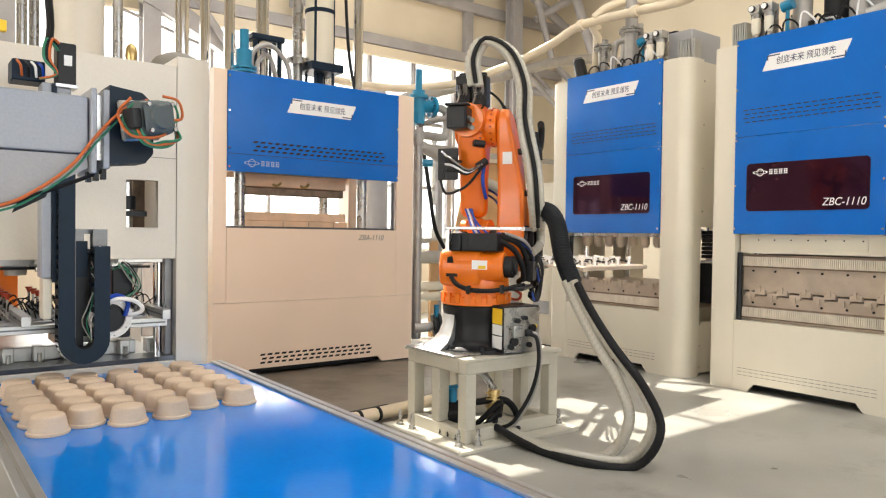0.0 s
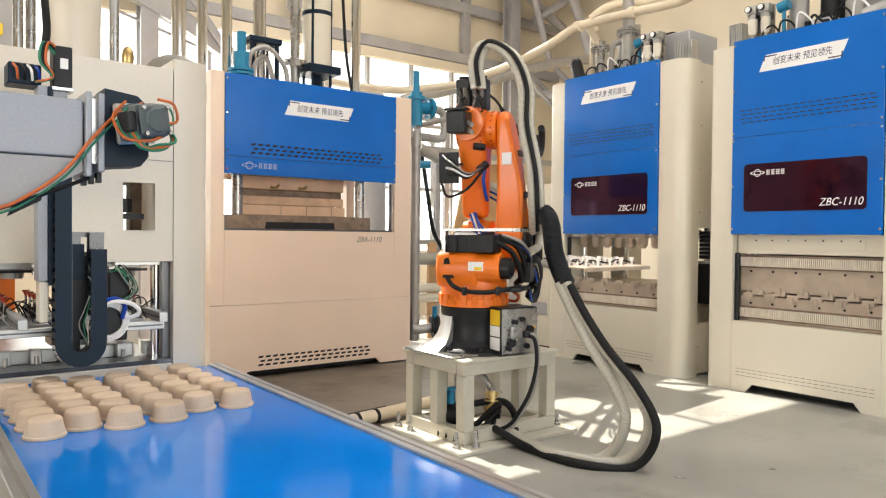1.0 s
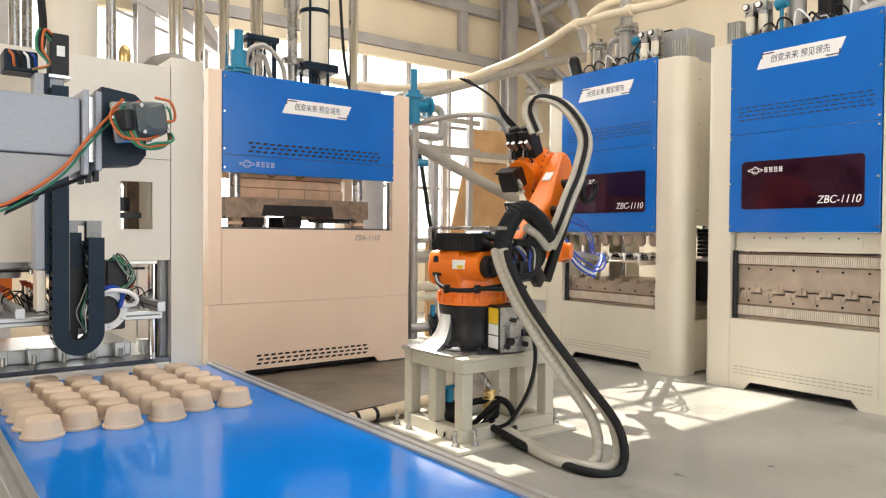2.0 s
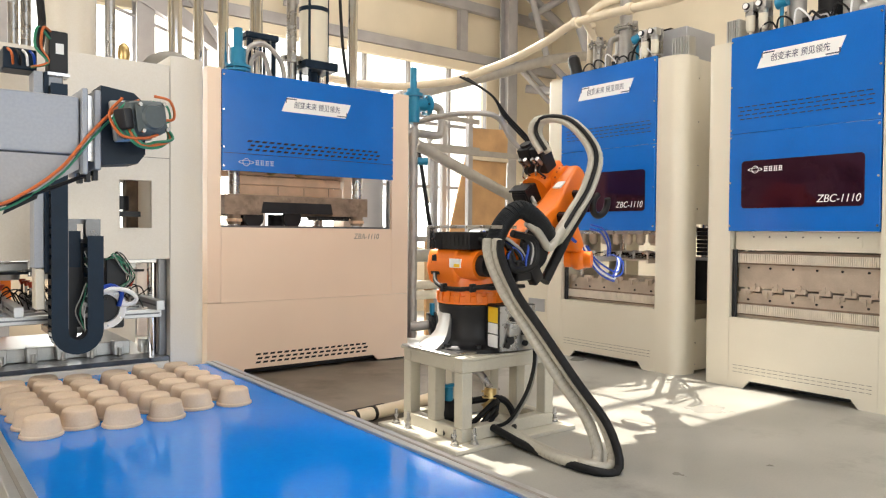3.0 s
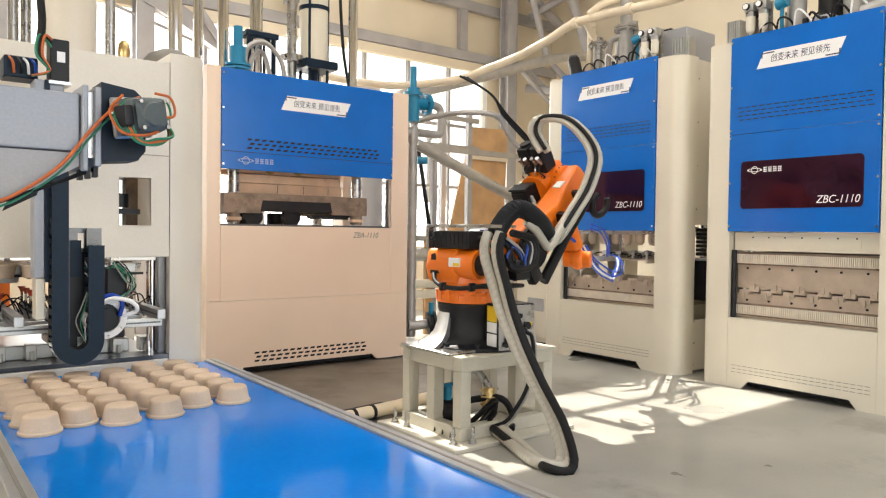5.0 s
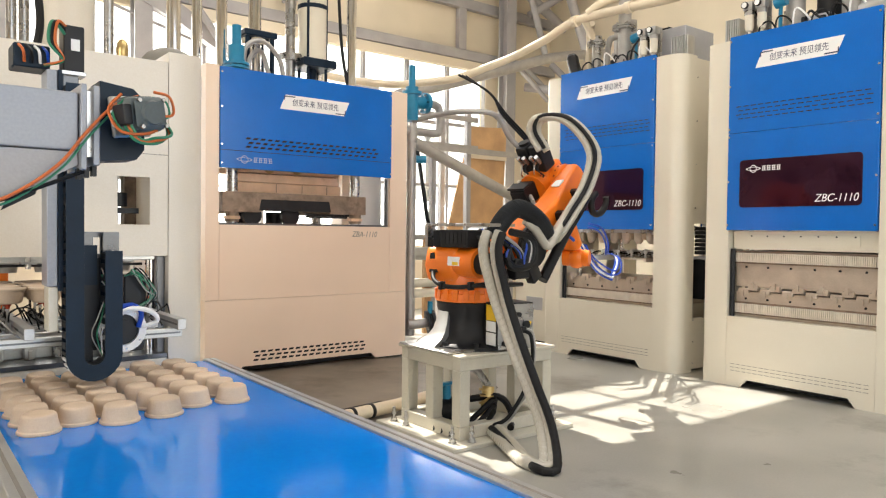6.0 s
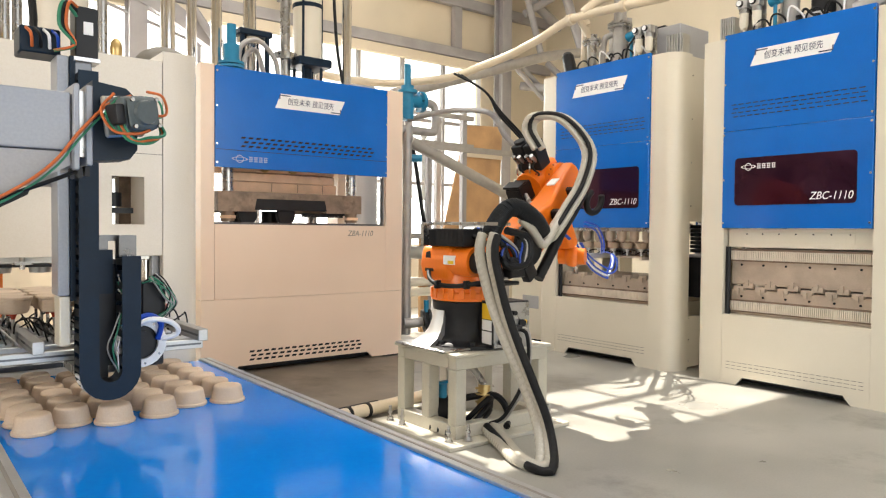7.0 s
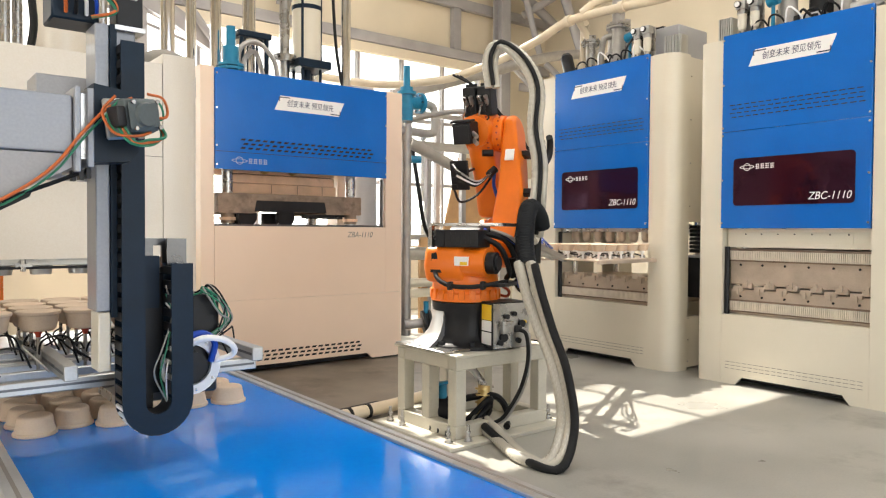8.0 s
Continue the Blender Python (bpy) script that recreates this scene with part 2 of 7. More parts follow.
def lettering(name, text, size, material, parent, m, shear=0.0, width=None, thick=0.0015):
    """Raised letters in the built-in font, centred on m, facing local -Y."""
    cu = bpy.data.curves.new(name, "FONT")
    cu.body, cu.size, cu.shear, cu.extrude, cu.align_x, cu.align_y = text, size, shear, thick, "CENTER", "CENTER"
    tmp = new("tmp_letters", cu)
    dg = bpy.context.evaluated_depsgraph_get()
    me = bpy.data.meshes.new_from_object(tmp.evaluated_get(dg))
    bpy.data.objects.remove(tmp)
    me.materials.clear()
    me.materials.append(material)
    if width:
        xs = [v.co.x for v in me.vertices]
        k = width / max(1e-6, max(xs) - min(xs))
        for v in me.vertices:
            v.co.x *= k
    ob = new(name, me)
    ob.parent = parent
    ob.matrix_basis = m @ pose(0, 0, 0, 90)
    return ob


# ---- hall ----
def make_hall():
    bm = B()
    box(bm, -9.2, 12.6, -6.2, 12.2, -0.3, 0)
    setting("floor", bm, CONCRETE, "smooth grey concrete factory floor with stains and sunlit patches", "floor")
    bm = B()
    box(bm, -400, 400, -400, 400, -0.5, -0.32)
    setting("ground", bm, FIELD, "pale dry ground outside the hall", "ground")
    # back wall: sill, glazed band from 1.3 to 5.1 m, cladding above
    bm = B()
    box(bm, -9.2, 12.6, 12.0, 12.2, 0, 1.3)
    box(bm, -9.2, 12.6, 12.0, 12.2, 5.1, 8.6)
    box(bm, -9.2, -4.0, 12.0, 12.2, 1.3, 5.1)
    box(bm, 10.4, 12.6, 12.0, 12.2, 1.3, 5.1)
    setting("wall_north", bm, CLAD, "cream metal-clad back wall with a glazed band", "wall")
    bm = B()
    box(bm, 12.4, 12.6, -6.2, 12.0, 0, 8.6)
    setting("wall_east", bm, CLAD, "plain cream metal-clad side wall", "wall")
    # Unseen west and south walls, added with made-up openings for fill light.
    bm = B()
    box(bm, -9.2, -9.0, -6.2, 12.0, 4.4, 8.6)
    box(bm, -9.2, -9.0, 2.6, 12.0, 0, 4.4)
    box(bm, -9.2, -9.0, -6.2, 2.6, 0, 1.2)
    box(bm, -9.2, -9.0, -6.2, -3.6, 1.2, 4.4)
    setting("wall_west", bm, CLAD, "unseen cream side wall, added with an opening for fill light", "wall")
    bm = B()
    box(bm, -9.2, -1.2, -6.2, -6.0, 0, 8.6)
    box(bm, 8.2, 12.6, -6.2, -6.0, 0, 8.6)
    box(bm, -1.2, 8.2, -6.2, -6.0, 5.9, 8.6)
    setting("wall_south", bm, CLAD, "unseen cream end wall, added with a wide opening for fill light", "wall")
    # unseen roof; opening and bars near the back wall added to shape sun patches
    x0, x1, y0, y1 = 2.4, 6.72, 9.52, 11.05
    bm = B()
    box(bm, -9.4, x0, -6.4, 12.4, 8.6, 8.75)
    box(bm, x1, 12.8, -6.4, 12.4, 8.6, 8.75)
    box(bm, x0, x1, -6.4, y0, 8.6, 8.75)
    box(bm, x0, x1, y1, 12.4, 8.6, 8.75)
    for k in range(1, 3):
        x = x0 + (x1 - x0) * k / 3
        box(bm, x - 0.03, x + 0.03, y0, y1, 8.62, 8.7)
    box(bm, x0, x1, 10.36, 10.44, 8.62, 8.7)
    setting("ceiling", bm, SHED, "unseen sheet roof, added with an opening that shapes the sun patches", "ceiling")
    bm = B()
    box(bm, -160, 160, 70, 70.4, -0.3, 60)
    setting("backdrop", bm, HAZE, "blown-out bright hazy sky beyond the windows", "sky")
    # Patch by the press: real brown dirt plus shade put into its colour.
    n = 48
    rim = [(3.7 + 1.75 * math.cos(2 * math.pi * k / n) * (1 + 0.10 * noise.noise((k * 0.7, 0, 0))), 6.6 + 1.5 * math.sin(2 * math.pi * k / n) * (1 + 0.16 * noise.noise((0, k * 0.6, 3)))) for k in range(n)]
    setting("floor_stain", prism(B(), rim, "z", 0.0005, 0.003), OILY_SHADE, "dark brown patch by the press, oily dirt with shade painted in", "floor stain")
    # glazing
    win = thing("window_1", "bright glazed window band with thin grey mullions", "window", kind="structure")
    xs = [-4.0 + 1.03 * i for i in range(15)]
    for x in xs:
        part("mullion", box(B(), x - 0.03, x + 0.03, 12.02, 12.12, 1.3, 5.1), BEAMPAINT, win)
    for z in (2.55, 3.85):
        part("transom", box(B(), -4.0, 10.4, 12.03, 12.11, z - 0.03, z + 0.03), BEAMPAINT, win)
    for a, b in zip(xs, xs[1:]):
        if a > 2.0:
            pane = part("pane", box(B(), a + 0.03, min(b, 10.4) - 0.03, 12.06, 12.07, 1.3, 5.1), GLASS, win)
            pane.visible_shadow = False
    # steelwork along the back wall
    for name, z, h, d in (("eaves_beam", 5.21, 0.20, 0.14), ("purlin", 6.27, 0.21, 0.14), ("purlin", 7.27, 0.21, 0.14)):
        b = part(name, box(B(), -4.0, 12.4, 11.98 - d, 11.98, z, z + h, 0.01, 1), BEAMPAINT)
        tagged(b, "long grey steel beam along the cream wall", "steel beam", "", "structure")
    for x in (1.2, 3.12, 5.6, 10.62):
        bm = B()
        w = 0.13
        top = 8.6
        low = 5.5 if x == 5.6 else 0
        box(bm, x - w, x + w, 11.42, 11.46, low, top)
        box(bm, x - w, x + w, 11.66, 11.70, low, top)
        box(bm, x - 0.02, x + 0.02, 11.46, 11.66, low, top)
        tagged(part("steel_column", bm, BEAMPAINT), "grey steel H-section column against the wall", "column", "", "structure")
    post = box(B(), 9.53, 9.73, 11.85, 11.978, 5.415, 6.265, 0.005, 1)
    box(post, 9.53, 9.73, 11.85, 11.978, 6.485, 7.265, 0.005, 1)
    tagged(part("steel_column", post, BEAMPAINT), "short grey steel post against the cream wall", "column", "", "structure")
    # roof braces near the far corner
    for i, (p, q, r) in enumerate((((8.2, 11.2, 7.9), (12.0, 11.2, 6.1), 0.1), ((10.9, 11.3, 4.7), (12.2, 9.6, 4.4), 0.09), ((10.2, 11.0, 8.0), (11.2, 11.0, 5.4), 0.07),
                                   ((11.4, 11.0, 5.2), (12.3, 9.0, 3.0), 0.07), ((2.4, 11.3, 6.9), (4.6, 11.3, 4.1), 0.06), ((1.4, 11.2, 6.3), (8.6, 11.2, 7.9), 0.07), ((10.22, 11.0, 5.14), (11.3, 11.0, 4.42), 0.05), ((10.54, 11.05, 5.14), (11.6, 11.05, 4.46), 0.05),
                                   ((2.6, 11.62, 4.95), (4.45, 11.62, 4.44), 0.025), ((8.6, 11.25, 7.4), (12.2, 11.25, 7.0), 0.12), ((11.0, 10.6, 7.6), (12.2, 10.2, 4.2), 0.10), ((10.9, 11.2, 6.2), (12.3, 10.4, 7.2), 0.08))):
        tagged(part("roof_brace", rod(B(), p, q, r, n=10), BEAMPAINT), "slanting grey steel brace", "brace", "", "structure")
    # haunched rafter over the forming press
    raft = prism(B(), [(2.5, 5.62), (3.02, 5.36), (3.65, 5.06), (4.28, 4.70), (4.42, 4.60), (4.42, 4.42), (4.28, 4.42), (3.65, 4.76), (3.02, 5.02), (2.5, 5.24)], "y", 11.40, 11.56)
    tagged(part("rafter", raft, BEAMPAINT), "slanting grey steel rafter before the windows", "steel beam", "", "structure")
    head = box(B(), -4.0, 10.4, 11.86, 11.998, 5.02, 5.195)
    tagged(part("window_head", head, CLAD), "cream sheet-metal trim over the windows", "trim", "", "structure")


make_hall()


# ---- beyond the windows ----
def make_outside():
    p = thing("yard_post", "slim grey post standing in the yard", "post", pose(9.1, 19.0, -0.32), "posts in the yard")
    bm = rod(B(), (0, 0, 0), (0, 0, 5.2), 0.09, 0.07)
    part("shaft", bm, GREYPIPE, p)
    part("cap", rod(B(), (0, 0, 5.2), (0, 0, 5.3), 0.11), GREYPIPE, p)
    for x, y in ((10.4, 18.5), (12.6, 20.5), (15.5, 21)):
        copy_thing(p, pose(x, y, -0.32))


make_outside()


# ---- presses ----
def slot_row(bm, x0, x1, n, z, w, h, y, slant=0.3):
    """A row of slanted prisms on a panel that faces -Y, coloured to imitate shaded vent slots."""
    for i in range(n):
        cx = x0 + (x1 - x0) * (i + 0.5) / n
        o = [(cx - w / 2, z - h / 2), (cx + w / 2 - slant * h, z - h / 2), (cx + w / 2, z + h / 2), (cx - w / 2 + slant * h, z + h / 2)]
        prism(bm, o, "y", y - 0.0022, y + 0.006)


def logo(parent, m, material, s):
    """A ringed oval emblem and four solid marks beside it, as plain shapes."""
    bm = B()
    for (w, h) in ((2.6, 0.62), (1.25, 1.25)):
        ring = [(w * 0.5 * s * math.cos(2 * math.pi * k / 28), h * 0.5 * s * math.sin(2 * math.pi * k / 28)) for k in range(28)]
        inner = [(x * 0.8, y * 0.8 if h > 1 else y * 0.72) for x, y in ring]
        lo = [bm.verts.new((x, -0.002, z)) for x, z in ring]
        hi = [bm.verts.new((x, -0.002, z)) for x, z in inner]
        for k in range(28):
            bm.faces.new((lo[k], lo[(k + 1) % 28], hi[(k + 1) % 28], hi[k]))
    part("emblem", bm, material, parent, m=m)
    bm = B()
    for i in range(4):
        x = s * (1.5 + 0.82 * i)
        for k in range(3):
            box(bm, x, x + 0.62 * s, -0.002, 0, (0.36 - 0.33 * k) * s - 0.06 * s, (0.36 - 0.33 * k) * s + 0.06 * s)
        box(bm, x + 0.1 * s, x + 0.22 * s, -0.0021, 0, -0.38 * s, 0.4 * s)
        box(bm, x + 0.42 * s, x + 0.5 * s, -0.0021, 0, -0.38 * s, 0.4 * s)
    part("name_mark", bm, material, parent, m=m)


def slogan(parent, cx, cz, w, h, y):
    bm = B()
    k = h * 0.42
    prism(bm, [(cx - w / 2 - k / 2, cz - h / 2), (cx + w / 2 - k / 2, cz - h / 2), (cx + w / 2 + k / 2, cz + h / 2), (cx - w / 2 + k / 2, cz + h / 2)], "y", y - 0.003, y)
    sign = part("slogan_sign", bm, WHITE, parent, "white slanted sticker with dark slogan")
    for s in (-1, 1):
        bm = B()
        x, z = cx + s * (w / 2 - 0.02), cz - s * (h / 2 - 0.018)
        box(bm, x - s * 0.13, x, y - 0.0045, y - 0.003, z - 0.006, z + 0.006)
        box(bm, x - 0.006, x + 0.006, y - 0.0046, y - 0.003, z, z + s * 0.045)
        part("corner_mark", bm, INK, sign)
    lettering("slogan", "创变未来 预见领先", h * 0.52, INK, sign, pose(cx, y - 0.0035, cz), 0.12, w * 0.72)


def screws(parent, xs, zs, y):
    for x in xs:
        for z in zs:
            part("screw", rod(B(), (x, y - 0.006, z), (x, y + 0.002, z), 0.011, n=10), CHROME, parent)


def make_zbc(name, m, inner):
    t = thing(name, "tall cream hot press with a glossy blue front panel", "hydraulic press", m, "hot presses in a row")
    W, D, H = 1.94, 1.55, 3.64
    # corner columns with rounded outer edge
    for s in (0, 1):
        out, r = (0.10, 0.17) if s else (0.06, 0.075)
        o = [(0.235, 0.0), (0.235, 0.30), (-out, 0.30)]
        o += [(r - out - r * math.cos(radians(11.25 * k)), r - r * math.sin(radians(11.25 * k))) for k in range(9)]
        if s:
            o = [(W - x, y) for x, y in o][::-1]
        bm = prism(B(), o, "z", 0.0, H)
        part("corner_column", bm, CREAM, t)
        part("rear_column", box(B(), 0.02 if not s else W - 0.3, 0.3 if not s else W - 0.02, D - 0.35, D, 0, H - 0.02, 0.02), CREAM, t)
        x = -0.04 if not s else W + 0.08
        part("upper_side_panel", box(B(), x - 0.008, x + 0.008, 0.302, D - 0.352, 1.72, H - 0.02), CREAM, t)
        part("lower_side_panel", box(B(), x - 0.008, x + 0.008, 0.302, D - 0.352, 0.03, 0.62), CREAM, t)
        part("foot", box(B(), 0.08 if not s else W - 0.2, 0.2 if not s else W - 0.08, 0.05, 0.2, -0.0, 0.03), BLACK, t)
        for z in (0.1, 0.35, 0.6, 1.9, 2.4, 2.9, 3.4):
            part("panel_screw", rod(B(), (x - 0.014, 0.33, z), (x + 0.014, 0.33, z), 0.008, n=8), STEEL, t)
    # lower front apron with a cut-out between the feet
    o = [(0.237, 0.735), (0.237, 0.0), (0.40, 0.0), (0.47, 0.085), (W - 0.47, 0.085), (W - 0.40, 0.0), (W - 0.237, 0.0), (W - 0.237, 0.735)]
    apron = part("apron", prism(B(), o, "y", 0.002, 0.03), CREAM, t)
    bm = B()
    for k in range(3):
        slot_row(bm, 0.28, W - 0.28, 22, 0.235 - 0.035 * k, 0.048, 0.0055, 0.002)
    grain_of(part("vent_grille", bm, GREYINK, apron))
    part("apron_top", box(B(), 0.237, W - 0.237, 0.03, 0.5, 0.70, 0.735), CREAM, t)
    # blue front
    low = part("lower_blue_panel", box(B(), 0.225, W - 0.245, -0.022, 0.02, 1.645, 2.655, 0.004, 1), BLUE, t)
    top = part("upper_blue_panel", box(B(), 0.225, W - 0.245, -0.022, 0.02, 2.659, 3.67, 0.004, 1), BLUE, t)
    bm = B()
    for k in range(4):
        slot_row(bm, 0.30 + 0.02 * (k % 2), W - 0.31 + 0.02 * (k % 2), 17, 2.93 - 0.042 * k, 0.058, 0.0105, -0.022)
    grain_of(part("vent_grille", bm, GAP_SHADE, top))
    screws(low, (0.24, W - 0.26), (1.70, 2.15, 2.62), -0.022)
    screws(top, (0.24, W - 0.26), (2.70, 3.15, 3.62), -0.022)
    w = prism(B(), [(x + 0.965, z + 2.125) for x, z in rounded(1.2, 0.49, 0.04)], "y", -0.027, -0.02)
    pane = part("viewing_pane", w, GLOSSBLACK, low, "smoked black viewing pane with a plum reflection put into its colour")
    logo(pane, pose(0.515, -0.0275, 2.275), WHITE, 0.062)
    lettering("model_mark", "ZBC-1110", 0.105, WHITE, pane, pose(1.335, -0.028, 1.955), 0.25, 0.40)
    slogan(top, 0.945, 3.385, 0.80, 0.165, -0.022)
    part("top_plate", box(B(), 0.02, W - 0.02, 0.31, D - 0.01, 3.56, 3.62), CREAM, t)
    # Black box added to imitate the shadow beneath the press.
    part("underframe", box(B(), 0.25, W - 0.25, 0.16, D - 0.05, 0.02, 0.5), BLACK, t)
    part("bed_plate", box(B(), 0.24, W - 0.24, 0.5, D - 0.1, 0.55, 0.735), CREAM, t)
    # guide rods
    for x in (0.33, W - 0.33):
        for y in (0.28, D - 0.4):
            part("guide_rod", rod(B(), (x, y, 0.735), (x, y, 3.56), 0.04), CHROME, t)
    # moulds
    lo, hi = inner
    ribs(t, "lower_mould", 0.26, W - 0.26, 0.10, 1.2, 0.735, 0.735 + lo, True, W)
    if hi:
        ribs(t, "upper_mould", 0.26, W - 0.26, 0.10, 1.2, 1.05, 1.43, False, W)
        pl = part("platen", box(B(), 0.25, W - 0.25, 0.08, 1.2, 1.445, 1.64, 0.006, 1), CREAM, t)
        part("cover_plate", box(B(), 0.42, W - 0.42, 0.072, 0.08, 1.49, 1.60, 0.002, 1), CREAM, pl)
        for k in range(7):
            part("cover_screw", rod(B(), (0.46 + 0.17 * k, 0.066, 1.585), (0.46 + 0.17 * k, 0.074, 1.585), 0.008, n=8), BLACK, pl)
        part("guide_post", rod(B(), (0.262, 0.06, 0.735), (0.262, 0.06, 1.45), 0.026), BLACK, t)
    else:
        part("platen_rail", box(B(), 0.25, 0.33, 0.08, 1.2, 1.585, 1.66, 0.006, 1), STEEL, t)
        part("platen_rail", box(B(), W - 0.33, W - 0.25, 0.08, 1.2, 1.585, 1.66, 0.006, 1), STEEL, t)
        part("guide_post", rod(B(), (0.272, 0.06, 0.735), (0.272, 0.06, 1.60), 0.026), BLACK, t)
        for k in range(7):
            x = 0.42 + 0.185 * k
            bm = rod(B(), (x, 0.2, 1.50), (x, 0.2, 1.60), 0.055, 0.06, n=18)
            rod(bm, (x, 0.2, 1.47), (x, 0.2, 1.50), 0.03, 0.05, n=18)
            part("mould_head", bm, MOULD, t)
        part("platen", box(B(), 0.34, W - 0.34, 0.12, 1.2, 1.60, 1.64), BRONZE, t)
        part("platen_lip", box(B(), 0.33, W - 0.33, 0.06, 0.10, 1.60, 1.66, 0.004, 1), STEEL, t)
    top_gear(t, W, not inner[1])
    return t


def ribs(t, name, x0, x1, y0, y1, z0, z1, low, W):
    """A mould block with a comb of cooling ribs along its front."""
    body = part(name, box(B(), x0, x1, y0 + 0.03, y1, z0, z1, 0.005, 1), MOULD, t, "grey-beige metal mould with a ribbed edge")
    zc = z0 + 0.09 if low else z1 - 0.07
    # Plate darker than the ribs, standing for the shade in their gaps.
    part("back_plate", box(B(), x0 - 0.005, x1 + 0.005, y0 + 0.01, y0 + 0.03, zc - 0.065, zc + 0.065), MOULDDARK, body)
    bm = B()
    n = 74
    for i in range(n):
        x = x0 + (x1 - x0) * (i + 0.5) / n
        box(bm, x - 0.0055, x + 0.0055, y0 - 0.02, y0 + 0.01, zc - 0.048, zc + 0.048)
    grain_of(part("cooling_ribs", bm, RIB, body))
    for i in range(6):
        x = x0 + (x1 - x0) * (i + 0.5) / 6
        part("socket_screw", rod(B(), (x, y0 + 0.02, zc + (0.1 if low else -0.1)), (x, y0 + 0.04, zc + (0.1 if low else -0.1)), 0.012, n=8), BLACK, body)
    zt = z1 if low else z0
    s = 1 if low else -1
    for i in range(6):
        x = x0 + (x1 - x0) * (i + (0.18 if low else 0.62)) / 6
        bm = box(B(), x, x + 0.11, y0 + 0.0, y0 + 0.06, zt - s * 0.02, zt + s * 0.035, 0.004, 1)
        box(bm, x + 0.04, x + 0.07, y0 - 0.02, y0, zt - s * 0.05, zt + s * 0.01)
        part("clamp", bm, MOULD, body)


def flanged_pipe(t, x, y, h, r, zf, material):
    """An upright pipe on a press roof with a bolted double flange at height zf above it."""
    z0 = 3.62
    pipe = part("roof_pipe", rod(B(), (x, y, z0 - 0.01), (x, y, z0 + h), r), material, t)
    bm = rod(B(), (x, y, z0 + zf), (x, y, z0 + zf + 0.022), r * 1.9, n=24)
    rod(bm, (x, y, z0 + zf + 0.03), (x, y, z0 + zf + 0.052), r * 1.9, n=24)
    for k in range(6):
        a = radians(60 * k + 20)
        rod(bm, (x + r * 1.55 * math.cos(a), y + r * 1.55 * math.sin(a), z0 + zf - 0.02), (x + r * 1.55 * math.cos(a), y + r * 1.55 * math.sin(a), z0 + zf + 0.075), 0.011, n=6)
    part("flange", bm, STEEL, pipe)
    part("gasket", rod(B(), (x, y, z0 + zf + 0.022), (x, y, z0 + zf + 0.03), r * 1.8, n=24), BLACK, pipe)
    part("base_flange", rod(B(), (x, y, z0), (x, y, z0 + 0.03), r * 1.8, n=24), STEEL, pipe)


def filter_jar(t, x, y, z):
    """A hanging air filter: metal head with gauge, pale bowl and a drain."""
    jar = part("air_filter", box(B(), x - 0.055, x + 0.055, y - 0.05, y + 0.05, z + 0.22, z + 0.31, 0.012, 2), ALU, t)
    part("bowl", lathe(B(), [(0.012, -0.03), (0.016, 0.0), (0.036, 0.01), (0.047, 0.05), (0.047, 0.22)], 20, (x, y, z)), CREAM, jar, "pale translucent filter bowl")
    part("bowl_guard", lathe(B(), [(0.049, 0.17), (0.052, 0.175), (0.052, 0.215), (0.049, 0.22)], 20, (x, y, z)), STEEL, jar)
    part("drain", rod(B(), (x, y, z - 0.06), (x, y, z - 0.02), 0.014, n=8), BLACK, jar)
    part("gauge", rod(B(), (x - 0.02, y - 0.075, z + 0.27), (x - 0.02, y - 0.05, z + 0.27), 0.036, n=18), BLACK, jar)
    part("gauge_face", rod(B(), (x - 0.02, y - 0.078, z + 0.27), (x - 0.02, y - 0.0755, z + 0.27), 0.029, n=18), WHITE, jar)


def finned_block(t, x0, x1, y, h):
    block = part("finned_block", box(B(), x0, x1, y + 0.02, y + 0.16, 3.62, 3.62 + h, 0.004, 1), ALU, t)
    for k in range(6):
        x = x0 + (x1 - x0) * (k + 0.5) / 6
        part("fin", box(B(), x - 0.008, x + 0.008, y, y + 0.02, 3.62, 3.62 + h), ALU, block)


